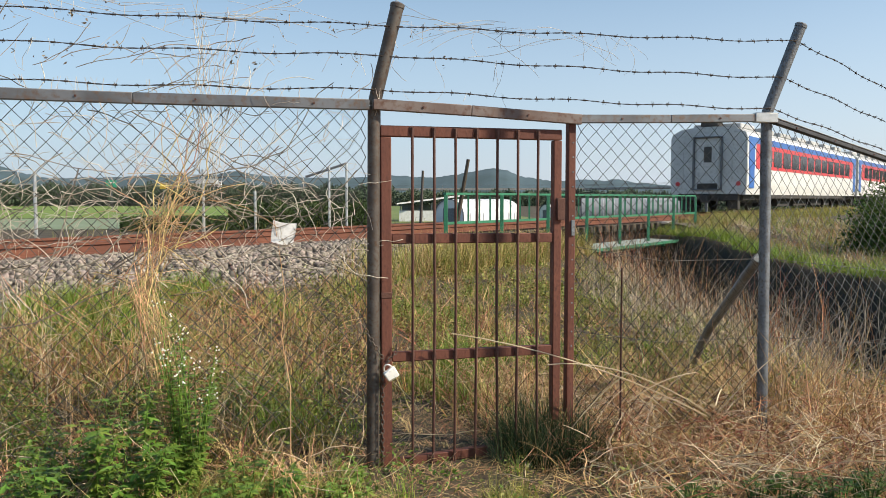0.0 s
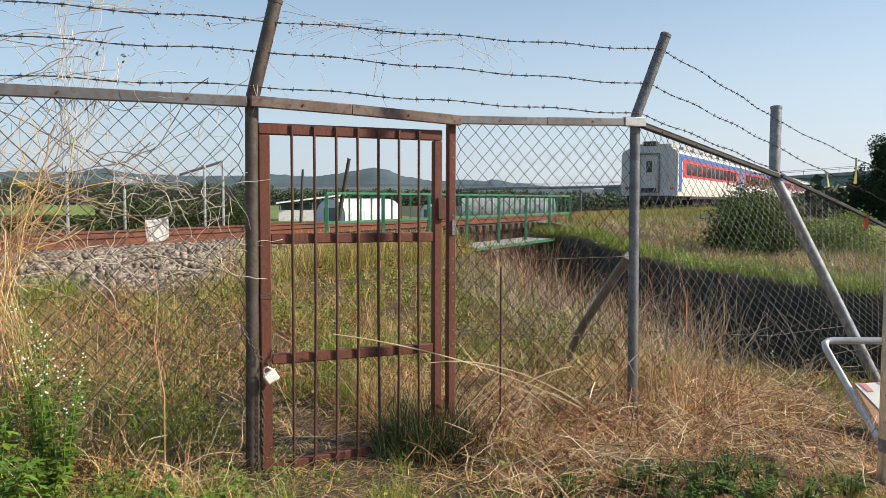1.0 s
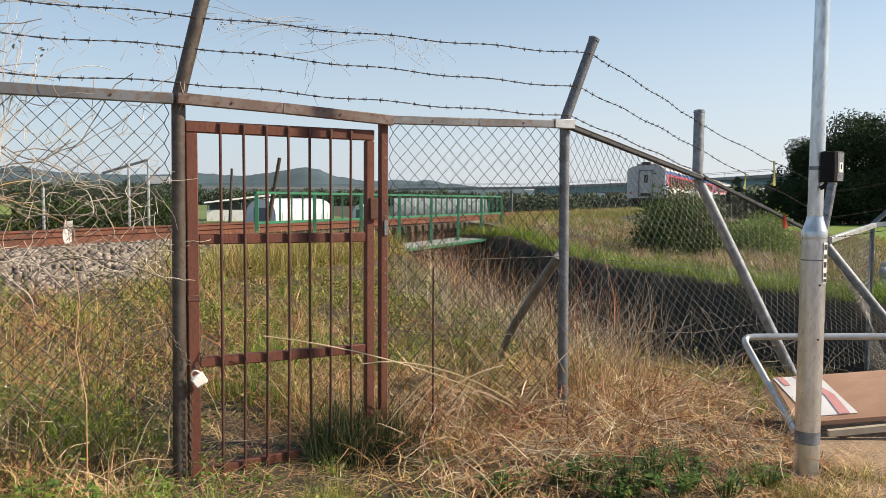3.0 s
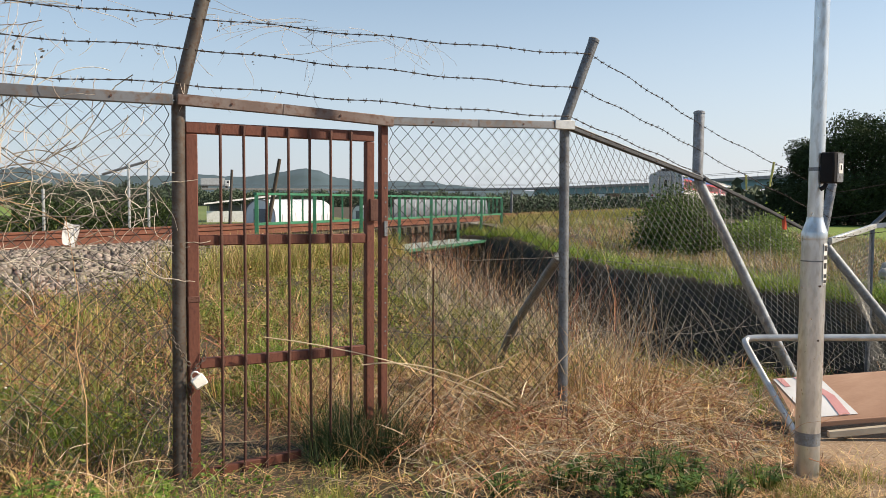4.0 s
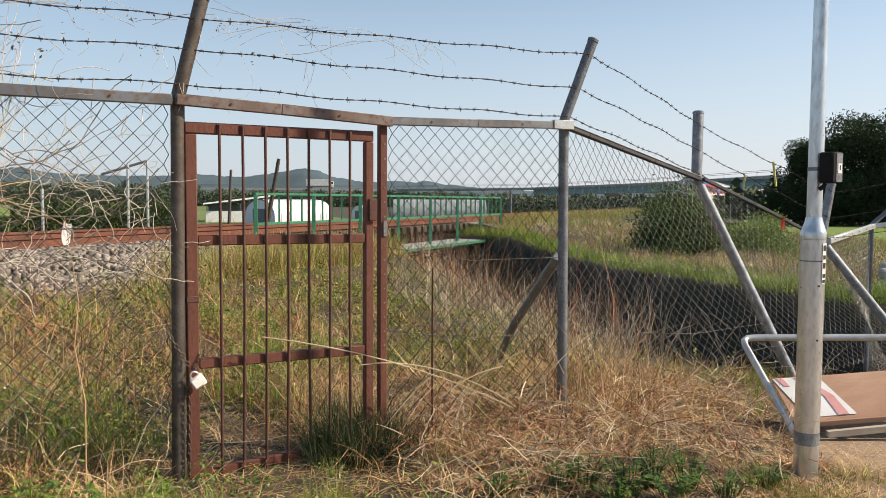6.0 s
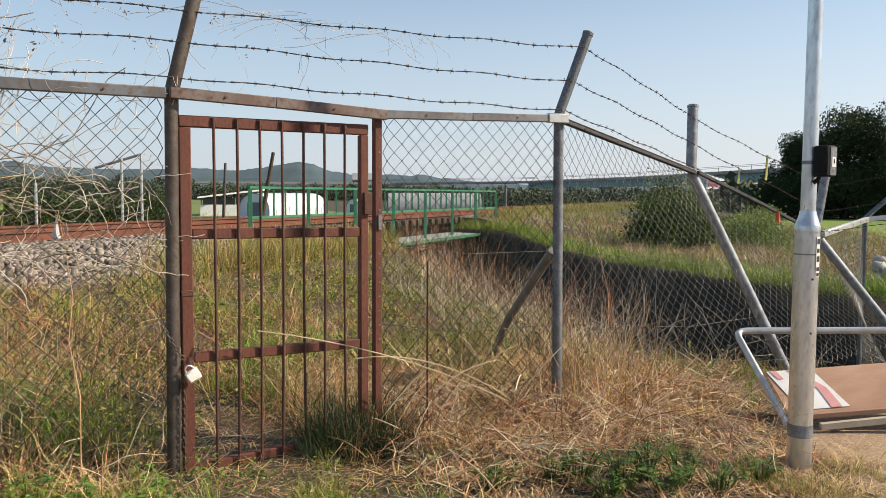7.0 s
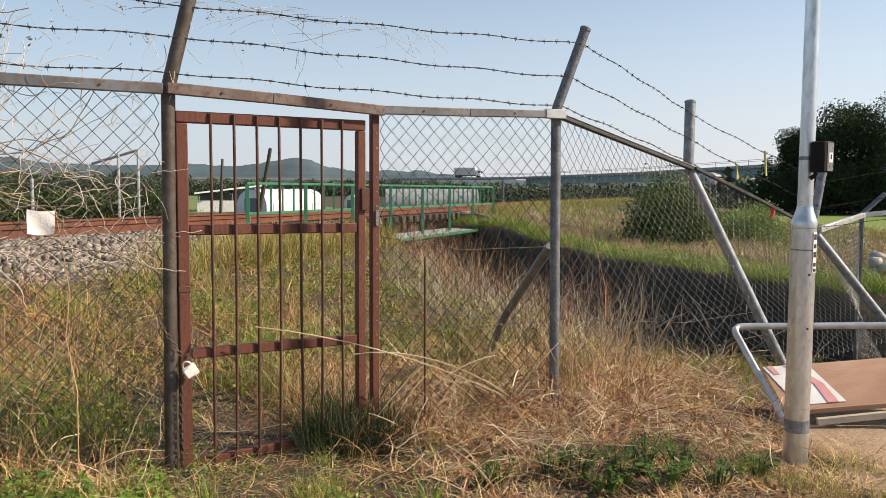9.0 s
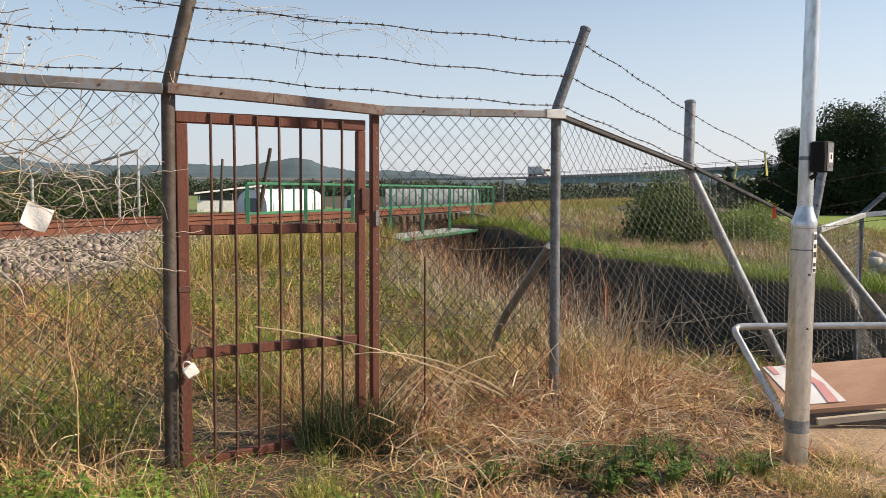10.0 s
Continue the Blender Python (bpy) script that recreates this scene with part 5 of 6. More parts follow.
def grass(name, material, label, n, box, keep, h, w, lean, curl, seg=3, tuft=16, wide=0.07, tall=None):
    """Blades in tufts: each tuft leans its blades outwards; tall(x, y) scales the height."""
    m = max(1, n // tuft)
    c = scatter(m, box, keep)
    size = RNG.uniform(0.6, 1.3, m)
    k = np.repeat(np.arange(m), tuft)
    az = RNG.uniform(0, 2 * np.pi, len(k))
    r = np.abs(RNG.normal(0, wide, len(k)))
    x, y = c[k, 0] + np.cos(az) * r, c[k, 1] + np.sin(az) * r
    ok = keep(x, y) > 0
    x, y, k, az = x[ok], y[ok], k[ok], az[ok]
    p = np.c_[x, y, ground_z(x, y) - 0.01]
    hh = RNG.uniform(*h, len(k)) * size[k]
    if tall is not None:
        hh = hh * tall(x, y)
    v, f = blades(p, hh, RNG.uniform(*w, len(k)), RNG.uniform(*lean, len(k)), RNG.uniform(*curl, len(k)), seg, az + RNG.normal(0, 0.9, len(k)))
    return soup(name, v, f, material, label, "grass")


def off_road(x, y):
    """Plants keep off the dirt: 0 on the road, 1 in the verge."""
    edge = road_edge(x) - 0.05
    return np.clip((y - edge) / 0.35, 0, 1) * (np.hypot(x - 2.99, y - 3.76) > 0.1)


def dry_side(x, y):
    """1 in the dead-grass drift between the gate and the barricade, less elsewhere."""
    return np.clip((fence_u(x, y) - 0.7) / 0.5, 0.1, 1)


def land(x, y):
    return (bank_q(x, y) > 3.15) * (ditch_gap(x, y) < 0.25)


def path(x, y):
    """The trodden ground in and behind the gateway: few plants."""
    u, o = fence_u(x, y), fence_o(x, y)
    return 1 - 0.93 * np.exp(-((u - 0.42 - 0.12 * o) / 0.55) ** 4) * np.clip((o + 2.2) / 0.9, 0, 1) * np.clip((0.9 - o) / 0.3, 0, 1)


def verge(x, y):
    return off_road(x, y) * land(x, y) * path(x, y)


near = (-3.4, 5.4, 2.9, 6.4)


def clumps(x, y, s, k=0.0, cut=0.5):
    """Patches with bare gaps between them."""
    return np.clip((bump_field(x, y, s, k) - cut) * 5 + 0.3, 0.02, 1)


def drift(x, y):
    """The matted mound of dead grass from the gate post to the barricade."""
    u = fence_u(x, y)
    return np.clip((u - 0.85) / 0.4, 0, 1) * np.clip((3.55 - x) / 0.3, 0, 1)


def mound(x, y):
    return (0.75 + 0.75 * bump_field(x, y, 4.3, 0.7)) * np.clip(1.0 - 0.55 * np.clip(fence_o(x, y) - 0.1, 0, 1.2), 0.35, 1) * np.clip(1.3 - 0.45 * (x - 2.2), 0.62, 1)


grass("dead_grass", M_STRAW, "matted tangle of dead straw-coloured grass along the fence", 15000, near,
      lambda x, y: verge(x, y) * drift(x, y) * clumps(x, y, 4.3, 0.7, 0.42), (0.18, 0.5), (0.004, 0.012), (0.7, 1.9), (0.2, 1.9), 4, 18, 0.05, mound)
grass("dead_grass", M_STRAW_RED, "reddish brown dead grass matted along the fence", 21000, near,
      lambda x, y: verge(x, y) * np.clip(drift(x, y), 0.3, 1), (0.10, 0.36), (0.004, 0.010), (0.5, 1.8), (0.0, 1.6), 4, 14, 0.08, mound)
grass("dead_grass", M_STRAW_PALE, "pale curled dry stalks lying over the dead grass", 5200, near,
      lambda x, y: verge(x, y) * np.clip(drift(x, y), 0.10, 1) * clumps(x, y, 5.1, 2.2, 0.45), (0.16, 0.46), (0.005, 0.012), (0.9, 1.9), (0.1, 1.8), 4, 8, 0.08, mound)
grass("dead_grass", M_STRAW, "thin tan dead grass before the chain-link", 6000, (-3.4, 0.0, 3.2, 5.0),
      lambda x, y: verge(x, y) * clumps(x, y, 3.7, 1.2, 0.5), (0.12, 0.42), (0.004, 0.009), (0.5, 1.7), (0.0, 1.5), 4, 10, 0.06)
grass("ground_litter", M_STRAW, "flattened straw litter on the ground", 11000, near,
      lambda x, y: off_road(x, y) * land(x, y) * clumps(x, y, 6.3, 0.4, 0.45), (0.05, 0.22), (0.004, 0.010), (1.3, 1.6), (-0.15, 0.35), 2, 8, 0.10)
grass("ground_litter", M_STRAW_RED, "flattened brown litter on the ground", 13000, near,
      lambda x, y: off_road(x, y) * land(x, y), (0.04, 0.18), (0.004, 0.010), (1.3, 1.6), (-0.15, 0.35), 2, 8, 0.12)
grass("ground_litter", M_STRAW_PALE, "bleached straw scattered at the road's edge and the gateway", 4200, near,
      lambda x, y: off_road(x, y) * land(x, y) * clumps(x, y, 5.0, 2.9, 0.5), (0.05, 0.2), (0.003, 0.008), (1.35, 1.6), (-0.1, 0.2), 2, 6, 0.08)
grass("ground_litter", M_STRAW, "straw trodden into the gateway", 3800, (-0.5, 1.1, 3.7, 6.6),
      lambda x, y: land(x, y) * (1.02 - path(x, y)) * clumps(x, y, 7.0, 1.4, 0.4), (0.05, 0.2), (0.004, 0.009), (1.25, 1.6), (-0.1, 0.5), 2, 8, 0.08)
grass("ground_litter", M_STRAW, "straw strewn round the pole's foot", 3600, (2.6, 3.75, 3.1, 4.0),
      lambda x, y: clumps(x, y, 6.0, 0.4, 0.45) * np.clip((3.7 - x) / 0.5, 0, 1) * (np.hypot(x - 2.97, y - 3.766) > 0.08), (0.05, 0.2), (0.003, 0.008), (1.0, 1.6), (-0.1, 0.6), 2, 12, 0.07)
grass("green_grass", M_GRASS, "fresh green grass tufts along the verge", 3800, near,
      lambda x, y: verge(x, y) * clumps(x, y, 3.1, 1, 0.66) * np.clip(1.1 - drift(x, y), 0.12, 1), (0.06, 0.22), (0.003, 0.007), (0.0, 0.6), (0.2, 1.3), 3, 34, 0.045)
grass("green_grass", M_GRASS_YEL, "fine yellow-green tufts at the road's edge", 6500, (-1.3, 0.45, 3.1, 3.95),
      lambda x, y: off_road(x, y) * path(x, y) * clumps(x, y, 4.1, 2, 0.55), (0.05, 0.2), (0.002, 0.005), (0.0, 0.6), (0.1, 1.0), 3, 44, 0.045)
grass("green_grass", M_GRASS_YEL, "low green tufts before the pole", 1300, (2.55, 3.45, 3.15, 3.7),
      lambda x, y: clumps(x, y, 5.1, 1.1, 0.5), (0.04, 0.12), (0.003, 0.006), (0.0, 0.8), (0.2, 1.3), 3, 30, 0.05)
# the dark tree leaf colour stands in for shadow on this tuft
grass("gate_tuft", M_TREE, "weedy tuft at the gate's foot, shadow painted into its green", 2600, (0.25, 0.95, 4.35, 4.95),
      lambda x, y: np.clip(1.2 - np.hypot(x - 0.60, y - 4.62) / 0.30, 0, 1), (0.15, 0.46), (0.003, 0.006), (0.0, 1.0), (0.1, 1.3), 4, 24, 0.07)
grass("gate_tuft", M_STRAW, "dry stalks in the tuft at the gate's foot", 300, (0.3, 0.85, 4.25, 4.8),
      lambda x, y: np.clip(1.2 - np.hypot(x - 0.58, y - 4.55) / 0.28, 0, 1), (0.15, 0.4), (0.003, 0.006), (0.1, 1.2), (0.1, 1.1), 3, 10, 0.06)
# behind the fence, up to the ballast
back = (-9, 5.0, 4.2, 19)
inside = lambda x, y: land(x, y) * (fence_o(x, y) < -0.1) * path(x, y)
low_far = lambda x, y: np.clip(1.15 - 0.06 * (y - 5) - 0.12 * np.clip(x - 0.5, 0, 5), 0.4, 1.1)
grass("meadow_grass", M_GRASS_YEL, "yellow-green grass between fence and railway", 15000, back,
      lambda x, y: inside(x, y) * clumps(x, y, 1.9, 0.5, 0.45), (0.08, 0.26), (0.004, 0.009), (0.0, 1.0), (0.2, 1.5), 3, 30, 0.07, low_far)
grass("meadow_grass", M_GRASS, "bright fresh green grass patches between fence and railway", 12000, back,
      lambda x, y: inside(x, y) * clumps(x, y, 1.5, 2.5, 0.68), (0.10, 0.30), (0.004, 0.009), (0.0, 0.6), (0.2, 1.2), 3, 40, 0.09, low_far)
grass("meadow_grass", M_GRASS, "bright green tuft behind the gate", 1500, (-0.05, 0.95, 6.2, 7.4),
      lambda x, y: np.clip(1.2 - np.hypot((x - 0.2) / 0.5, (y - 6.8) / 0.5), 0, 1), (0.14, 0.34), (0.004, 0.008), (0.0, 0.6), (0.2, 1.2), 3, 30, 0.08)
grass("dead_grass", M_STRAW, "dry tan grass between fence and railway", 15000, back,
      lambda x, y: inside(x, y) * clumps(x, y, 2.3, 4.1, 0.45), (0.12, 0.42), (0.004, 0.010), (0.4, 1.7), (0.0, 1.5), 4, 12, 0.08, low_far)
grass("dead_grass", M_STRAW_RED, "rust-brown dry weeds between fence and railway", 9000, back,
      lambda x, y: inside(x, y) * clumps(x, y, 2.0, 3.5, 0.5), (0.12, 0.4), (0.004, 0.010), (0.2, 1.5), (0.0, 1.2), 4, 14, 0.07, low_far)
grass("toe_grass", M_GRASS_YEL, "grass growing over the ballast's foot", 9000, (-5, 3.0, 9, 17),
      lambda x, y: (bank_q(x, y) > 1.9) * (bank_q(x, y) < 3.6) * (ditch_gap(x, y) < 0) * np.clip((x + 1.5) / 1.3, 0, 1), (0.25, 0.5), (0.006, 0.012), (0.0, 0.6), (0.2, 1.0), 3, 18, 0.12)
grass("toe_grass", M_STRAW, "dry grass growing over the ballast's foot", 6000, (-5, 3.0, 9, 17),
      lambda x, y: (bank_q(x, y) > 1.9) * (bank_q(x, y) < 3.6) * (ditch_gap(x, y) < 0) * np.clip((x + 1.5) / 1.3, 0, 1), (0.25, 0.55), (0.005, 0.010), (0.0, 0.7), (0.2, 1.0), 4, 14, 0.12)
grass("toe_grass", M_GRASS, "lush green grass at the ballast's toe", 9000, (-9, -2.6, 5.5, 13),
      lambda x, y: (bank_q(x, y) > 3.0) * np.clip(1.1 - (bank_q(x, y) - 3.0) / 1.6, 0, 1) * np.clip(bump_field(x, y, 1.4, 4.0) * 1.7 - 0.3, 0, 1), (0.12, 0.36), (0.004, 0.010), (0.0, 0.6), (0.2, 1.2), 3, 24, 0.12)
grass("tall_stalks", M_STRAW_PALE, "tall thin dry stalks behind the chain-link", 170, (-3.4, 0.0, 4.2, 6.5),
      lambda x, y: inside(x, y), (0.5, 0.95), (0.003, 0.006), (0.0, 0.4), (0.0, 0.8), 4, 5, 0.06)
grass("tall_stalks", M_STRAW_PALE, "pale dry stalks at the ditch", 1500, (0.5, 7.0, 5.2, 13),
      lambda x, y: (ditch_gap(x, y) > -1.2) * (ditch_gap(x, y) < 0.9) * (bank_q(x, y) > 3.2) * (x < 0.55 * y), (0.35, 0.8), (0.004, 0.009), (0.0, 0.9), (0.0, 1.3), 4, 6, 0.12)
grass("tall_stalks", M_STRAW, "tall tan dry stalks at the corner post", 800, (2.1, 2.75, 4.85, 5.9),
      lambda x, y: land(x, y) * off_road(x, y) * np.clip(1.6 - (x - 2.0), 0, 1), (0.3, 0.75), (0.004, 0.009), (0.2, 1.4), (-0.3, 1.2), 4, 14, 0.1)
grass("dead_reeds", M_STRAW_RED, "red-brown dead reeds standing along the ditch", 1200, (1.0, 4.3, 5.6, 15),
      lambda x, y: (ditch_gap(x, y) > -0.5) * (ditch_gap(x, y) < 1.3) * (bank_q(x, y) > 3.3) * (fence_o(x, y) < -0.15) * (x < 0.56 * y), (0.5, 1.2), (0.004, 0.010), (0.0, 0.6), (0.0, 0.8), 4, 8, 0.16)
grass("dead_reeds", M_VINE, "grey-brown dead reeds standing along the ditch", 800, (1.0, 4.6, 5.6, 15),
      lambda x, y: (ditch_gap(x, y) > -0.4) * (ditch_gap(x, y) < 1.4) * (bank_q(x, y) > 3.3) * (fence_o(x, y) < -0.15) * (x < 0.56 * y), (0.5, 1.3), (0.004, 0.009), (0.0, 0.9), (0.0, 1.0), 4, 6, 0.18)
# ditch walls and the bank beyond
# blades darkened in colour for the shade inside the ditch
grass("ditch_growth", M_SHADED_GROWTH, "dead growth on the ditch walls, shade put into its colour", 12000, (2, 16, 5.5, 24),
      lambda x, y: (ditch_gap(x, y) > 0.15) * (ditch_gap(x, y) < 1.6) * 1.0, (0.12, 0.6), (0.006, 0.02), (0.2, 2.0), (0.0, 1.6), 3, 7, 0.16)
far_bank = lambda x, y: (ditch_gap(x, y) < 0.1) * (bank_q(x, y) > 1.25) * (x + 0.25 * y > 8.5) * (fence_o(x, y) < -2.5) * 1.0
grass("bank_grass", M_GRASS_YEL, "yellow-green grass on the railway bank", 15000, (5, 24, 8.5, 34),
      lambda x, y: far_bank(x, y) * np.clip(bump_field(x, y, 0.8, 3.0) * 1.6 - 0.2, 0.1, 1), (0.12, 0.36), (0.008, 0.018), (0.0, 0.8), (0.2, 1.2), 3, 24, 0.2)
grass("bank_grass", M_GRASS, "green grass on the lip of the ditch", 19000, (5, 24, 8.5, 34),
      lambda x, y: far_bank(x, y) * np.clip(np.exp(-np.abs(ditch_gap(x, y) + 0.3) * 3.6) + 0.05 * bump_field(x, y, 0.9), 0, 1), (0.15, 0.42), (0.008, 0.016), (0.0, 0.9), (0.3, 1.6), 3, 24, 0.15)
grass("bank_straw", M_STRAW_PALE, "dry tan grass on the railway bank", 27000, (5, 24, 8.5, 34),
      lambda x, y: far_bank(x, y) * np.clip(bump_field(x, y, 0.7, 1.0) * 1.8 - 0.4, 0.1, 1) * (ditch_gap(x, y) < -0.7), (0.12, 0.36), (0.006, 0.014), (0.1, 1.1), (0.1, 1.0), 3, 20, 0.2)
grass("bank_straw", M_STRAW_RED, "brown dry weeds on the railway bank", 24000, (5, 24, 8.5, 34),
      lambda x, y: far_bank(x, y) * np.clip(bump_field(x, y, 0.9, 5.0) * 1.8 - 0.5, 0.02, 1) * (ditch_gap(x, y) < -0.7), (0.12, 0.4), (0.006, 0.014), (0.1, 0.9), (0.1, 0.8), 3, 20, 0.2)
grass("bank_grass", M_GRASS_YEL, "tall yellow-green grass beside the rails", 12000, (6, 26, 22, 48),
      lambda x, y: (bank_q(x, y) > 1.15) * (bank_q(x, y) < 3.0) * (ditch_gap(x, y) < 0), (0.26, 0.46), (0.010, 0.020), (0.0, 0.8), (0.2, 1.0), 3, 14, 0.2)
grass("far_grass", M_GRASS_YEL, "rough grass on the railway's far side", 16000, (-12, 10, 14, 48),
      lambda x, y: (bank_q(x, y) < -3.0) * (bank_q(x, y) > -9) * 1.0, (0.2, 0.6), (0.02, 0.04), (0.0, 0.7), (0.2, 1.0), 3, 12, 0.2)


def leaf_cover(name, n, box, keep, h, size, material, label, clump=40, wide=0.10):
    """Low leafy growth: small leaves in mounds."""
    m = n // clump
    c = scatter(m, box, keep)
    k = np.repeat(np.arange(m), clump)
    r = RNG.normal(0, wide, (len(k), 2))
    top = RNG.uniform(*h, m)[k] * np.clip(1 - (r ** 2).sum(1) / (2.2 * wide) ** 2, 0.15, 1)
    x, y = c[k, 0] + r[:, 0], c[k, 1] + r[:, 1]
    p = np.c_[x, y, ground_z(x, y) + top * RNG.uniform(0.1, 1, len(k))]
    p = p[keep(x, y) > 0]
    v, f = leaf_cards(p, RNG.uniform(*size, len(p)), 0.45, 0.55)
    return soup(name, v, f, material, label, "weeds")


def leafy_stems(name, n, box, keep, h, size, material, label, leaves=26):
    """Upright weeds: small leaves set round thin stems, in loose stands."""
    c = scatter(n, box, keep)
    k = np.repeat(np.arange(n), leaves)
    t = np.tile(np.linspace(0.12, 1, leaves), n)
    hh = RNG.uniform(*h, n)[k]
    lean = RNG.normal(0, 0.22, (n, 2))[k]
    a = RNG.uniform(0, 2 * np.pi, len(k))
    out = (0.35 + 0.65 * np.sin(np.pi * t)) * RNG.uniform(*size, len(k)) * 0.7
    p = np.c_[c[k, 0] + lean[:, 0] * t * hh + np.cos(a) * out, c[k, 1] + lean[:, 1] * t * hh + np.sin(a) * out, c[k, 2] + t * hh]
    v, f = leaf_cards(p, RNG.uniform(*size, len(k)) * (1.15 - 0.5 * t), 0.3, 0.42)
    soup(name, v, f, material, label, "weeds")
    sv, sf = blades(c, RNG.uniform(h[0] * 0.9, h[1] * 0.9, n), np.full(n, 0.004), np.abs(RNG.normal(0, 0.15, n)), np.zeros(n), 3)
    return soup("weed_stems", sv, sf, material, "thin upright stems of " + label, "weeds")


leafy_stems("standing_weeds", 120, (-3.4, -0.3, 4.3, 6.2), lambda x, y: inside(x, y) * clumps(x, y, 2.6, 1.9, 0.5), (0.2, 0.55), (0.022, 0.05), M_COVER, "green leafy weeds behind the chain-link")
leafy_stems("standing_weeds", 110, (-3.4, -1.0, 3.6, 5.2), lambda x, y: verge(x, y) * clumps(x, y, 3.4, 0.2, 0.55), (0.12, 0.42), (0.02, 0.05), M_LEAF, "dark green leafy weeds along the fence")
leafy_stems("standing_weeds", 300, (-7, 2.6, 6.0, 13), lambda x, y: inside(x, y) * clumps(x, y, 1.7, 3.0, 0.5), (0.15, 0.5), (0.03, 0.065), M_COVER, "green leafy weeds before the railway", 18)
leafy_stems("standing_weeds", 14, (-0.75, -0.3, 4.45, 5.2), lambda x, y: inside(x, y), (0.5, 1.15), (0.025, 0.05), M_COVER, "tall yellowish weeds beside the gate post", 40)
leafy_stems("standing_weeds", 45, (1.3, 3.4, 4.7, 6.4), lambda x, y: land(x, y) * (fence_o(x, y) < 0.1) * clumps(x, y, 3.0, 1.0, 0.55), (0.2, 0.5), (0.02, 0.045), M_GRASS_YEL, "pale green weeds among the dead grass at the ditch")
leaf_cover("leafy_weeds", 10000, (-3.4, 2.2, 3.0, 7.5), lambda x, y: verge(x, y) * np.clip(bump_field(x, y, 2.4, 1.5) * 2.0 - 0.7, 0.02, 1) * np.clip(1.15 - dry_side(x, y), 0.06, 1), (0.04, 0.2), (0.016, 0.042), M_COVER, "low green leafy weeds among the dry grass")
leaf_cover("leafy_weeds", 13000, (-8, 4, 5.5, 15), lambda x, y: inside(x, y) * np.clip(bump_field(x, y, 1.5, 3.0) * 2.0 - 0.8, 0.02, 1), (0.08, 0.32), (0.02, 0.05), M_COVER, "low green leafy weeds before the railway", 40, 0.16)
leaf_cover("leafy_weeds", 2200, (-3.4, -0.1, 4.4, 5.6), lambda x, y: inside(x, y) * np.clip(bump_field(x, y, 3.3, 0.3) * 2.0 - 0.8, 0.02, 1), (0.1, 0.4), (0.012, 0.03), M_BUSH_LIGHT, "scrubby weeds behind the chain-link", 40, 0.10)
leaf_cover("leafy_weeds", 3000, (-2.4, 0.5, 3.1, 4.3), lambda x, y: off_road(x, y) * (fence_o(x, y) > 0.1) * np.clip(bump_field(x, y, 3.7, 0.9) * 2.0 - 0.6, 0.03, 1), (0.08, 0.24), (0.012, 0.034), M_BUSH_LIGHT, "bright green low weeds along the track's edge", 50, 0.07)
leaf_cover("leafy_weeds", 16000, (5, 22, 9, 30), lambda x, y: far_bank(x, y) * np.clip(bump_field(x, y, 0.9, 2.0) * 2.0 - 0.8, 0.02, 1), (0.08, 0.35), (0.03, 0.07), M_COVER, "low green leafy weeds on the railway bank", 40, 0.25)


def twigs(name, n, box, keep, length, reach, r, material, label):
    """Dead crooked twigs and bent stalks lying and leaning in all directions."""
    c = scatter(n, box, keep)
    g = Geo()
    for p in c:
        a = RNG.uniform(0, 6.28)
        d = Vector((math.cos(a), math.sin(a), RNG.uniform(*reach)))
        q = Vector(p) + Vector((0, 0, RNG.uniform(0.02, 0.25)))
        pts = [q.copy()]
        for i in range(7):
            d = (d.normalized() + Vector((RNG.normal(0, 0.13), RNG.normal(0, 0.13), RNG.normal(-0.05, 0.1)))).normalized()
            q = q + d * RNG.uniform(*length) / 7
            q.z = max(q.z, p[2] + 0.01)
            pts.append(q.copy())
        rr = RNG.uniform(*r)
        g.tube(pts, [rr] * 5 + [rr * 0.8, rr * 0.6, rr * 0.35], 4, False)
    return tagged(part(name, g, material, soft=False), label, "twigs", kind="stuff")


twigs("dry_twigs", 260, (-3.4, 4.2, 3.6, 5.8), lambda x, y: verge(x, y) * np.clip(dry_side(x, y), 0.35, 1), (0.10, 0.32), (-0.2, 0.9), (0.0010, 0.0022), M_STRAW_PALE, "pale crooked dead twigs in the grass")
twigs("dry_twigs", 260, (-3.4, 0.3, 3.6, 6.4), lambda x, y: verge(x, y), (0.15, 0.5), (-0.1, 1.4), (0.0012, 0.0026), M_STRAW_PALE, "tan crooked dead stems in the grass")
twigs("matted_stalks", 520, (0.5, 3.4, 3.6, 5.3), lambda x, y: verge(x, y) * np.clip((y - road_edge(x) - 0.3) / 0.4, 0.06, 1) * np.clip(dry_side(x, y), 0.1, 1) * np.clip(bump_field(x, y, 2.9, 1.7) * 1.8 - 0.4, 0.1, 1), (0.12, 0.42), (-0.3, 1.1), (0.001, 0.0026), M_STRAW_PALE, "pale flattened stalks matted over the dead grass")
twigs("matted_stalks", 420, (0.5, 3.4, 3.6, 5.3), lambda x, y: verge(x, y) * np.clip((y - road_edge(x) - 0.3) / 0.4, 0.06, 1) * np.clip(dry_side(x, y), 0.1, 1), (0.12, 0.4), (-0.3, 1.2), (0.001, 0.0026), M_STRAW_RED, "rusty broken stalks matted over the dead grass")
twigs("meadow_stems", 330, (-3.4, 0.6, 4.5, 8.0), lambda x, y: verge(x, y) * (fence_o(x, y) < -0.05) * np.clip(bump_field(x, y, 1.6, 2.4) * 1.8 - 0.4, 0.1, 1), (0.3, 0.75), (0.4, 2.6), (0.0014, 0.003), M_STRAW, "tan dead stems standing and leaning in the meadow")
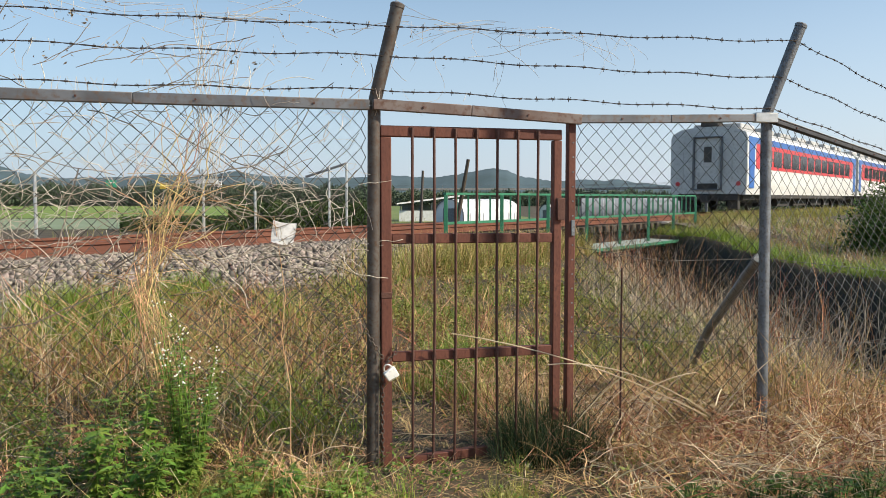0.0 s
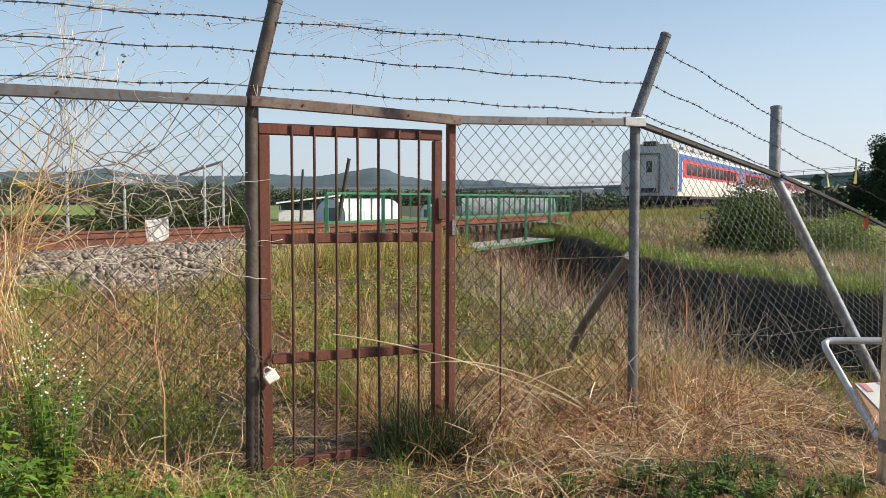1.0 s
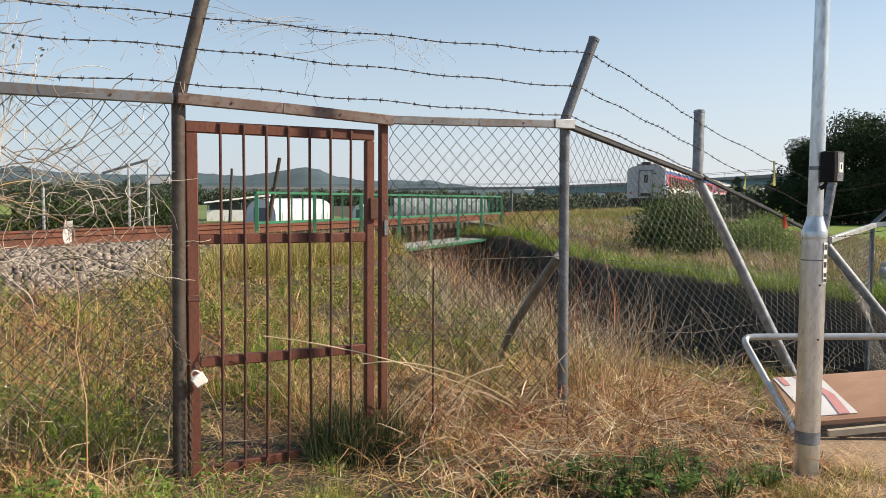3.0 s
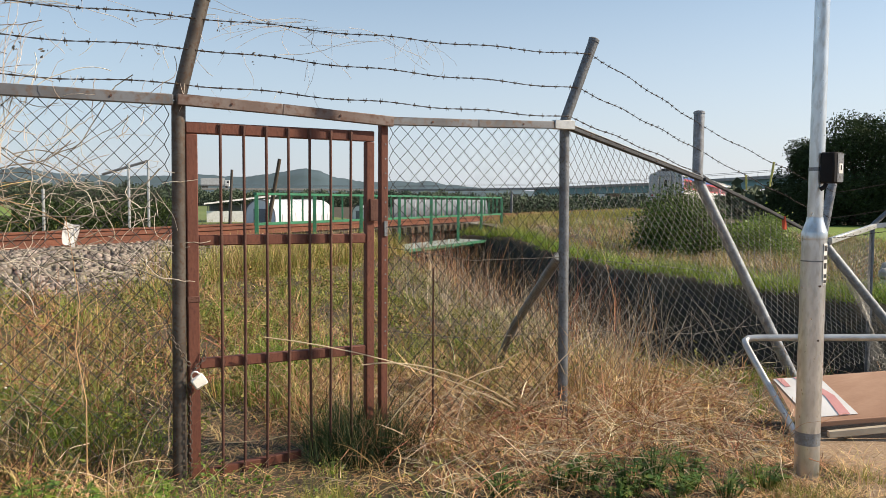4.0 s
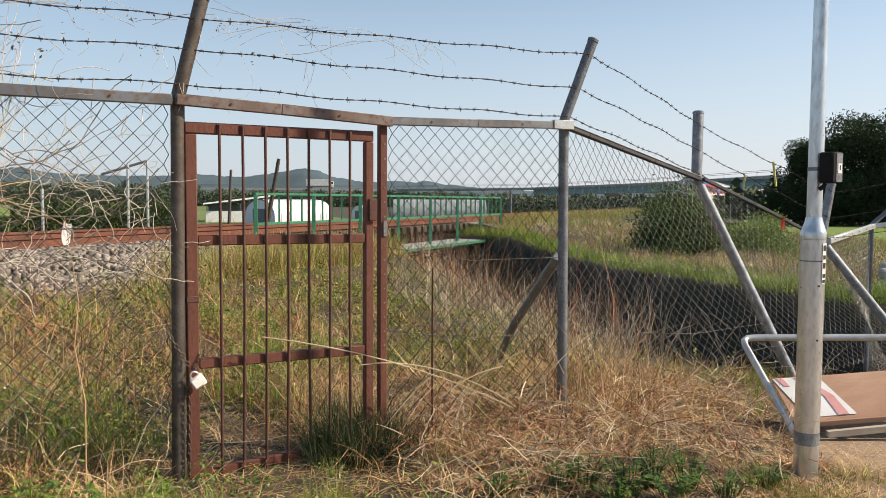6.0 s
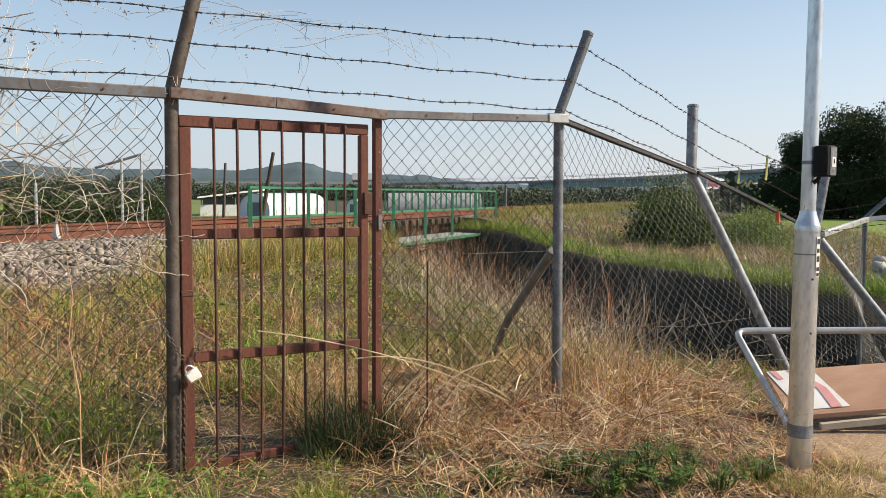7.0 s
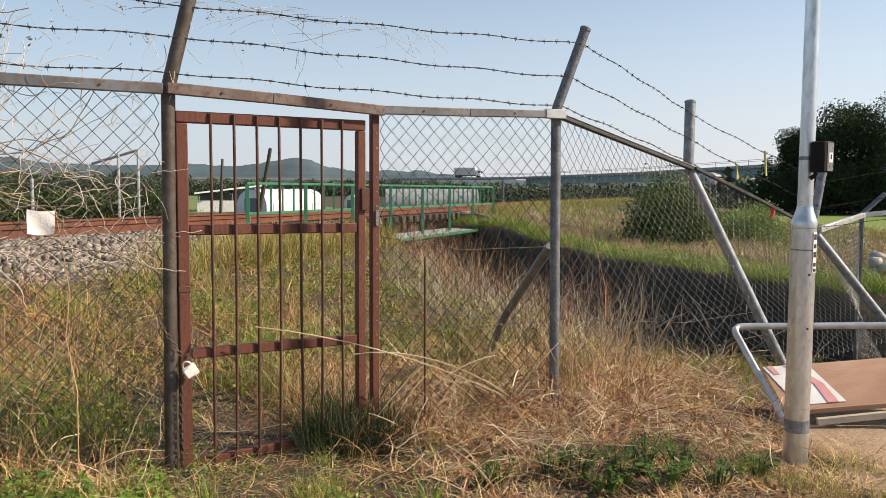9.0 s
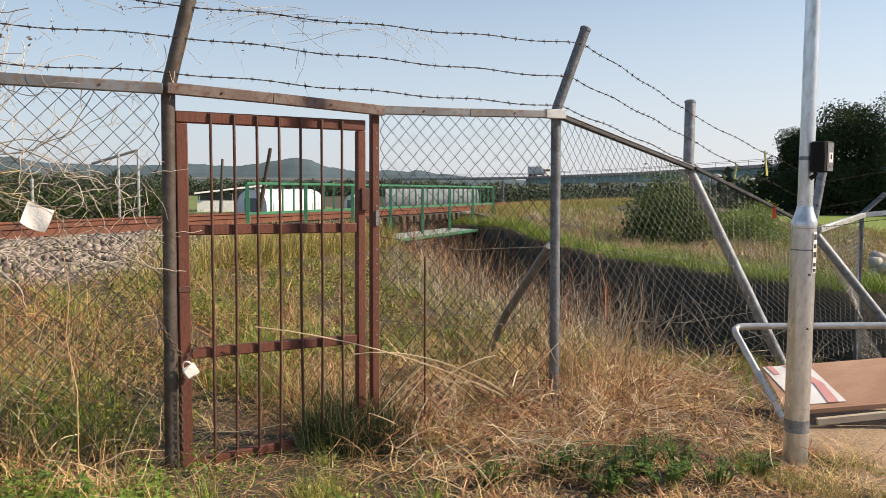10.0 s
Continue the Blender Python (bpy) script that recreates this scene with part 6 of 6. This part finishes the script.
twigs("meadow_stems", 380, (-3.4, 0.6, 4.5, 8.0), lambda x, y: verge(x, y) * (fence_o(x, y) < -0.05), (0.3, 0.7), (0.4, 2.2), (0.0014, 0.003), M_STRAW_RED, "rust-brown dead stems leaning in the meadow")
twigs("dry_twigs", 260, (0.6, 5.0, 5.4, 11), lambda x, y: (ditch_gap(x, y) > -1.4) * (ditch_gap(x, y) < 0.8) * (fence_o(x, y) < -0.1) * 1.0, (0.4, 1.0), (0.2, 1.8), (0.0018, 0.004), M_VINE, "pale crooked brushwood along the ditch")


def lobed_leaf(g, c, d, up, size):
    """A three-lobed leaf at c pointing along d."""
    d = d.normalized()
    s = d.cross(up).normalized()
    n = s.cross(d)
    shape = ((0, 0), (0.22, 0.12), (0.55, 0.52), (0.5, 0.15), (0.75, 0.17), (1.0, 0.0), (0.75, -0.17), (0.5, -0.15), (0.55, -0.52), (0.22, -0.12))
    g.add([c + d * a * size + s * b * size - n * (0.25 * a * a + 0.15 * abs(b)) * size for a, b in shape], [(0, 1, 2, 3), (0, 3, 4, 5), (0, 5, 6, 7), (0, 7, 8, 9)])


def weed(at, h, n_stem, leaf, label, spread_r=0.18, category="weed", material=M_LEAF):
    """A leafy plant: each stem is a part and carries its own leaves."""
    o = Vector(at)
    t = thing("weed", at, label, category, "leafy weeds")
    for k in range(n_stem):
        a = RNG.uniform(0, 6.28)
        reach = RNG.uniform(0.2, 1) * spread_r
        tip = o + Vector((math.cos(a) * reach, math.sin(a) * reach, h * RNG.uniform(0.55, 1)))
        foot = o + Vector((math.cos(a) * 0.03, math.sin(a) * 0.03, -0.02))
        stem = part("stem", Geo().tube([foot, foot.lerp(tip, 0.5) + Vector((0, 0, 0.04)), tip], [0.004, 0.003, 0.0015], 4), material, t)
        leaves = Geo()
        m = max(6, int(h * 46))
        for i in range(m):
            f = 0.15 + 0.85 * i / m
            p = foot.lerp(tip, f) + Vector((0, 0, 0.05 * math.sin(math.pi * f)))
            b = a + i * 2.4 + RNG.uniform(-0.4, 0.4)
            lobed_leaf(leaves, p, Vector((math.cos(b), math.sin(b), RNG.uniform(-0.15, 0.35))), Vector((0, 0, 1)), leaf * RNG.uniform(0.5, 0.95))
        part("leaves", leaves, material, stem, soft=False)
    return t


def on_land(u, out):
    p = on_fence(u, 0, out)
    return (p.x, p.y, float(ground_z(p.x, p.y)))


for u, out, h, n, leaf in ((-1.95, 0.35, 0.32, 9, 0.075), (-1.62, 0.5, 0.40, 9, 0.085), (-1.38, 0.32, 0.55, 8, 0.085), (-1.22, 0.22, 0.62, 7, 0.08), (-1.15, 0.5, 0.42, 9, 0.085), (-1.0, 0.3, 0.36, 7, 0.08), (-0.75, 0.62, 0.22, 9, 0.075),
                           (-0.5, 0.5, 0.22, 9, 0.075), (-0.28, 0.62, 0.19, 8, 0.065), (-2.2, 0.5, 0.34, 9, 0.08), (-1.8, 0.8, 0.3, 8, 0.085), (-1.45, 0.8, 0.32, 8, 0.085), (-2.35, 0.2, 0.3, 7, 0.07), (-0.15, 0.4, 0.17, 7, 0.05), (-0.9, 0.85, 0.22, 8, 0.075), (-2.0, 1.05, 0.25, 8, 0.075),
                           (-1.2, 1.0, 0.22, 8, 0.075), (-0.6, 0.85, 0.18, 8, 0.07), (-0.35, 0.8, 0.16, 8, 0.065), (-0.7, 0.35, 0.26, 6, 0.07), (-1.65, 0.2, 0.36, 6, 0.075)):
    weed(on_land(u, out), h, n, leaf, "bright green leafy weed with lobed leaves")
for x, y, h in ((1.66, 3.78, 0.19), (1.83, 3.62, 0.22), (2.02, 3.74, 0.22), (2.18, 3.64, 0.2), (2.02, 3.52, 0.16), (1.72, 3.55, 0.15), (2.32, 3.52, 0.14), (1.2, 3.75, 0.14), (1.55, 3.85, 0.15), (2.62, 3.62, 0.13)):
    weed((x, y, float(ground_z(x, y))), h, 20, 0.042, "low dark green clover-like weed in dead grass", 0.15, material=M_BUSH)


def flowers():
    for u, out in ((-1.0, 0.14), (-0.93, 0.18), (-0.96, 0.1)):
        at = on_land(u, out)
        t = thing("flowering_weed", at, "tall green weed with small white flower heads", "flower", "white flowers")
        o = Vector(at)
        for k in range(8):
            a = RNG.uniform(0, 6.28)
            reach = RNG.uniform(0.03, 0.19)
            tip = o + Vector((math.cos(a) * reach, math.sin(a) * reach, RNG.uniform(0.5, 0.97)))
            stem = part("stem", Geo().tube([o, o.lerp(tip, 0.6) + Vector((0, 0, 0.04)), tip], [0.004, 0.003, 0.0015], 4), M_LEAF, t)
            leaves = Geo()
            for j in range(22):
                b = a + 2.4 * j
                lobed_leaf(leaves, o.lerp(tip, 0.15 + 0.036 * j), Vector((math.cos(b), math.sin(b), 0.3)), Vector((0, 0, 1)), 0.05)
            part("leaves", leaves, M_LEAF, stem, soft=False)
            for j in range(4):
                c = tip + Vector((RNG.uniform(-0.03, 0.03), RNG.uniform(-0.03, 0.03), RNG.uniform(-0.03, 0.015)))
                tilt = Vector((RNG.uniform(-0.6, 0.6), -0.6, 0.7)).normalized()
                x = tilt.cross(Vector((1, 0, 0))).normalized()
                y = tilt.cross(x)
                ring = [c + (x * math.cos(q) + y * math.sin(q)) * 0.0052 for q in [0.785 * m for m in range(8)]]
                head = Geo().add([c + tilt * 0.004] + ring, [(0, 1 + m, 1 + (m + 1) % 8) for m in range(8)])
                part("flower_head", head, M_FLOWER, stem, "small white flower head", soft=False)


flowers()


def wander(start, aim, length, step=0.05, jitter=0.35, droop=0.0):
    """A wandering line for a vine."""
    p, d = Vector(start), Vector(aim).normalized()
    pts = [p.copy()]
    for i in range(int(length / step)):
        d = (d + Vector((RNG.normal(0, jitter), RNG.normal(0, jitter * 0.35), RNG.normal(0, jitter) - droop)) * 0.5).normalized()
        off = (p - A).dot(FN)
        d -= FN * (off - 0.015) * 0.9
        d.normalize()
        p = p + d * step
        pts.append(p.copy())
    return pts


def vines():
    """Old runners climb the mesh in slanting lines, with short curls, and hang from the barbed wires."""
    g, pale = Geo(), Geo()
    for k in range(64):  # slanting runners, mostly rising towards the gate
        u, z = RNG.uniform(U_L + 0.2, -0.5), RNG.uniform(1.0, 1.75)
        aim = FU * (1 if k % 4 else -1) + Vector((0, 0, RNG.uniform(0.15, 0.75) * (1 if k % 3 else -1)))
        g.tube(wander(on_fence(u, z, 0.02), aim, RNG.uniform(0.35, 0.9), 0.05, 0.34), RNG.uniform(0.0016, 0.0036), 4, False)
    for k in range(400):  # pale crooked side shoots
        u = U_L + 0.2 + RNG.uniform(0, 1) * 2.5
        z = RNG.uniform(1.05, 1.98) if k % 3 else RNG.normal(1.5, 0.12)
        aim = FU * RNG.uniform(-1, 1) + Vector((0, 0, RNG.uniform(-1, 0.8)))
        pale.tube(wander(on_fence(u, z, 0.02), aim, RNG.uniform(0.08, 0.38), 0.03, 0.6), RNG.uniform(0.0009, 0.0022), 4, False)
    for k in range(46):  # the column that climbs past the rail to the upper wires
        u = -0.86 + RNG.normal(0, 0.06)
        pale.tube(wander(on_fence(u, RNG.uniform(1.45, 2.1), 0.04), FU * RNG.normal(0.1, 0.3) + Vector((0, 0, 1)), RNG.uniform(0.25, 0.6), 0.04, 0.3), RNG.uniform(0.0009, 0.002), 4, False)
    for k in range(26):  # slanting runners across the wires
        u = RNG.uniform(U_L + 0.3, -0.9)
        g.tube(wander(on_fence(u, RNG.uniform(2.0, 2.2), 0.05), FU * RNG.uniform(0.8, 1.2) + Vector((0, 0, RNG.uniform(0.25, 0.7))), RNG.uniform(0.3, 0.7), 0.05, 0.32), RNG.uniform(0.0012, 0.0026), 4, False)
    for k in range(44):  # tendrils along the top wire, out over the gate
        u = U_L + 0.4 + RNG.uniform(0, 1) * 3.6
        pale.tube(wander(on_fence(u, 2.45 + RNG.uniform(-0.05, 0.02), 0.05), FU * RNG.choice([-1, 1]) + Vector((0, 0, RNG.uniform(-0.15, 0.05))), RNG.uniform(0.2, 0.7), 0.04, 0.22), RNG.uniform(0.0008, 0.0016), 4, False)
    for k in range(95):  # hanging bits
        u = U_L + 0.3 + RNG.uniform(0, 1) ** 1.2 * 3.3
        z = RNG.choice([2.09, 2.27, 2.45])
        pale.tube(wander(on_fence(u, z, 0.05), FU * RNG.uniform(-0.5, 0.5) + Vector((0, 0, -1)), RNG.uniform(0.06, 0.24), 0.03, 0.45), RNG.uniform(0.0007, 0.0014), 4, False)
    for k in range(9):  # a loose loop near the far end of the gate
        pale.tube(wander(on_fence(1.35 + RNG.normal(0, 0.08), 2.44, 0.05), FU * RNG.uniform(-0.6, 1.0) + Vector((0, 0, -0.6)), RNG.uniform(0.1, 0.3), 0.03, 0.5), 0.0009, 4, False)
    tagged(part("dry_vines", g, M_VINE, soft=False), "grey-brown dead runners woven through the chain-link", "vines", kind="stuff")
    tagged(part("dry_vines", pale, M_TWIG, soft=False), "pale dead tendrils caught on mesh and barbed wire", "vines", kind="stuff")
    c = []
    for k in range(46):  # withered leaves hang in little bunches
        o = on_fence(U_L + 0.4 + RNG.uniform(0, 1) ** 1.2 * 3.0, RNG.choice([2.22, 2.40]) + RNG.uniform(-0.06, 0.04), 0.05)
        c += [list(o + Vector((RNG.normal(0, 0.012), 0, RNG.normal(0, 0.02)))) for m in range(int(RNG.integers(1, 6)))]
    c = np.array(c)
    v, f = leaf_cards(c, RNG.uniform(0.012, 0.03, len(c)), aspect=0.45)
    soup("dead_leaves", v, f, M_VINE, "withered leaves hanging in the barbed wire", "leaves")


vines()


def straw_bundle():
    """Dead stalks climbing the fence in a narrow sheaf that frays at the top."""
    spine = ((-1.04, 0.12), (-1.06, 0.38), (-1.12, 0.75), (-1.17, 1.05), (-1.08, 1.32), (-0.97, 1.55), (-0.88, 1.9))
    wide = (0.05, 0.045, 0.04, 0.04, 0.06, 0.10, 0.13)
    g = Geo()
    for k in range(120):
        i0 = int(RNG.choice([0, 0, 1, 1, 1, 2, 2, 3, 4]))
        i1 = min(len(spine), i0 + int(RNG.integers(2, 4)))
        ku, ko = RNG.normal(0, 1), RNG.normal(0, 1)
        pts = []
        for i in range(i0, i1):
            u, z = spine[i]
            pts.append(on_fence(u + wide[i] * (0.5 * ku + RNG.normal(0, 0.8)), z + RNG.normal(0, 0.06), 0.07 + 0.03 * ko))
        fine = []
        for a, b in zip(pts, pts[1:]):
            fine += [a.lerp(b, t) + Vector((RNG.normal(0, 0.012), 0, RNG.normal(0, 0.012))) for t in (0, 0.33, 0.66)]
        g.tube(fine + [pts[-1]], RNG.uniform(0.0012, 0.0026), 4, False)
    for k in range(85):  # loose ends that stick out and droop
        i = int(RNG.integers(1, 6))
        u, z = spine[i]
        c = on_fence(u + RNG.normal(0, wide[i]), z + RNG.uniform(-0.1, 0.1), 0.09)
        g.tube(wander(c, FU * RNG.uniform(-1, 1) + Vector((0, 0, RNG.uniform(-0.5, 0.7))), RNG.uniform(0.12, 0.5), 0.04, 0.28, 0.12), RNG.uniform(0.001, 0.002), 4, False)
    tagged(part("straw_sheaf", g, M_STRAW, soft=False), "golden sheaf of dead stalks climbing the chain-link", "dead plants", kind="stuff")
    g = Geo()
    for k in range(12):  # long pale stalks bent across the gate's foot
        u = RNG.uniform(1.45, 2.3)
        a = on_fence(u, RNG.uniform(0.1, 0.5), RNG.uniform(0.05, 0.5))
        b = a + FU * RNG.uniform(-0.5, 0.6) + FN * RNG.uniform(-0.1, 0.3)
        b.z = RNG.uniform(0.05, 0.65)
        m = (a + b) / 2 + Vector((0, 0, RNG.uniform(0.0, 0.08)))
        g.tube([a * (1 - t) ** 2 + m * 2 * t * (1 - t) + b * t * t for t in [i / 7 for i in range(8)]], RNG.uniform(0.0018, 0.0034), 4, False)
    for pts in (((1.95, 0.22, 0.25), (1.2, 0.62, 0.2), (0.42, 0.76, 0.12)), ((1.95, 0.25, 0.25), (1.4, 0.6, 0.22), (0.98, 0.56, 0.15))):
        a, m, b = [on_fence(u, z, o) for u, z, o in pts]
        g.tube([a * (1 - t) ** 2 + m * 2 * t * (1 - t) + b * t * t for t in [i / 9 for i in range(10)]], 0.0036, 5, False)
    tagged(part("bent_stalks", g, M_STRAW_PALE, soft=False), "long pale stalks bent across the foot of the gate", "dead plants", kind="stuff")


straw_bundle()

# ---- rag and ribbons, which stir in the wind ----


def cloth_piece(name, w, h, material, label, category, wave=0.02, n=8, slant=0.0):
    """A slightly rippled two-sided sheet that hangs from its top edge's corner at the origin, in the local xz plane."""
    g = Geo()
    for side in (0, 1):
        k = len(g.v)
        for i in range(n + 1):
            for j in range(n + 1):
                u, v = i / n, j / n
                g.v.append((w * u + slant * v * w, wave * math.sin(5 * u + 3 * v) * (0.3 + v) + 0.0015 * side, -h * v - 0.06 * w * math.sin(3 * u)))
        for i in range(n):
            for j in range(n):
                a = k + i * (n + 1) + j
                q = (a, a + 1, a + n + 2, a + n + 1)
                g.f.append(q if side else q[::-1])
    return tagged(part(name, g, material), label, category)


rag = cloth_piece("white_rag", 0.125, 0.115, M_CLOTH, "white plastic rag caught on a dry stalk", "rag", 0.012)
RAG_AT = on_fence(-0.525, 1.388, 0.02)
stalk = Geo().tube([RAG_AT + Vector(p) for p in ((0.07, 0.02, -1.3), (0.075, 0.02, -0.9), (0.03, 0.015, -0.62), (0.055, 0.01, -0.4), (0.03, 0.01, -0.2), (0, 0.004, 0.02))], [0.0028, 0.0026, 0.0024, 0.002, 0.002, 0.0016], 5)
tagged(part("rag_stalk", stalk, M_STRAW), "dry stalk that holds the white rag", "stalk")
RIBBONS = []
for wire, f, w, h, m, label in ((1, 0.30, 0.016, 0.14, M_YELLOW, "short yellow tape knotted to the barbed wire"), (2, 0.49, 0.020, 0.24, M_YELLOW, "yellow warning tape knotted to the barbed wire"),
                                (0, 0.60, 0.04, 0.13, M_ORANGE, "orange tape knotted to the barbed wire")):
    ta, tb = ((0.04, 0.05), (0.40, 0.42), (0.80, 0.88))[wire]
    p = C_KNEE.lerp(C_TIP, ta).lerp(D_KNEE.lerp(D_TIP, tb), f) + FN * 0.04
    r = cloth_piece("ribbon", w, h, m, label, "ribbon", 0.012, 6, 0.2)
    r["group"] = "tape ribbons"
    RIBBONS.append((r, p))


lump = Geo()
for k in range(5):
    lump.box(Matrix.Translation(Vector((10.3, 11.2, 0.0)) + Vector((RNG.uniform(-0.15, 0.15), RNG.uniform(-0.15, 0.15), 0.06 + 0.085 * k))) @ Euler(RNG.uniform(-0.4, 0.4, 3)).to_matrix().to_4x4(), (0.24, 0.2, 0.18), 0.05)
tagged(part("concrete_lump", lump, M_CONC, at=(10.3, 11.2, 0)), "pale broken concrete stump beyond the lower fence", "rubble")


def motions():
    """All that moves: the train, the lorry, the rag and the ribbons."""
    for i, c in enumerate(COACHES):
        walk(c, [(t, coach_pose(i, t)) for t in (0.0, 2.5, 5.0, 7.5, 10.0)])
    walk(lorry, [(t, lorry_pose(t)) for t in [0.5 * k for k in range(21)]])
    rag_rows = [(0.0, 8, 10), (0.3, 0, 0), (0.6, 10, 20), (1.0, -8, 25), (1.5, 12, 40), (2.0, 5, 62), (2.5, 0, 78), (4.0, 10, 55), (4.5, 4, 82), (5.0, 0, 70), (5.5, 10, 68),
                (7.0, 0, 92), (7.5, 4, 115), (8.0, 14, 182), (8.5, 8, 188), (9.0, -4, 196), (9.5, 6, 184), (10.0, -25, 194)]
    walk(rag, [(t, Matrix.Translation(RAG_AT) @ Matrix.Rotation(radians(16 + yaw), 4, "Z") @ Matrix.Rotation(radians(tilt), 4, "Y")) for t, tilt, yaw in rag_rows])
    for k, (r, p) in enumerate(RIBBONS):
        walk(r, [(t * 0.5, Matrix.Translation(p) @ Matrix.Rotation(radians(-40 + 25 * math.sin(1.7 * t + k)), 4, "Z") @ Matrix.Rotation(radians(8 * math.sin(2.3 * t + 2 * k)), 4, "Y")) for t in range(21)])


motions()
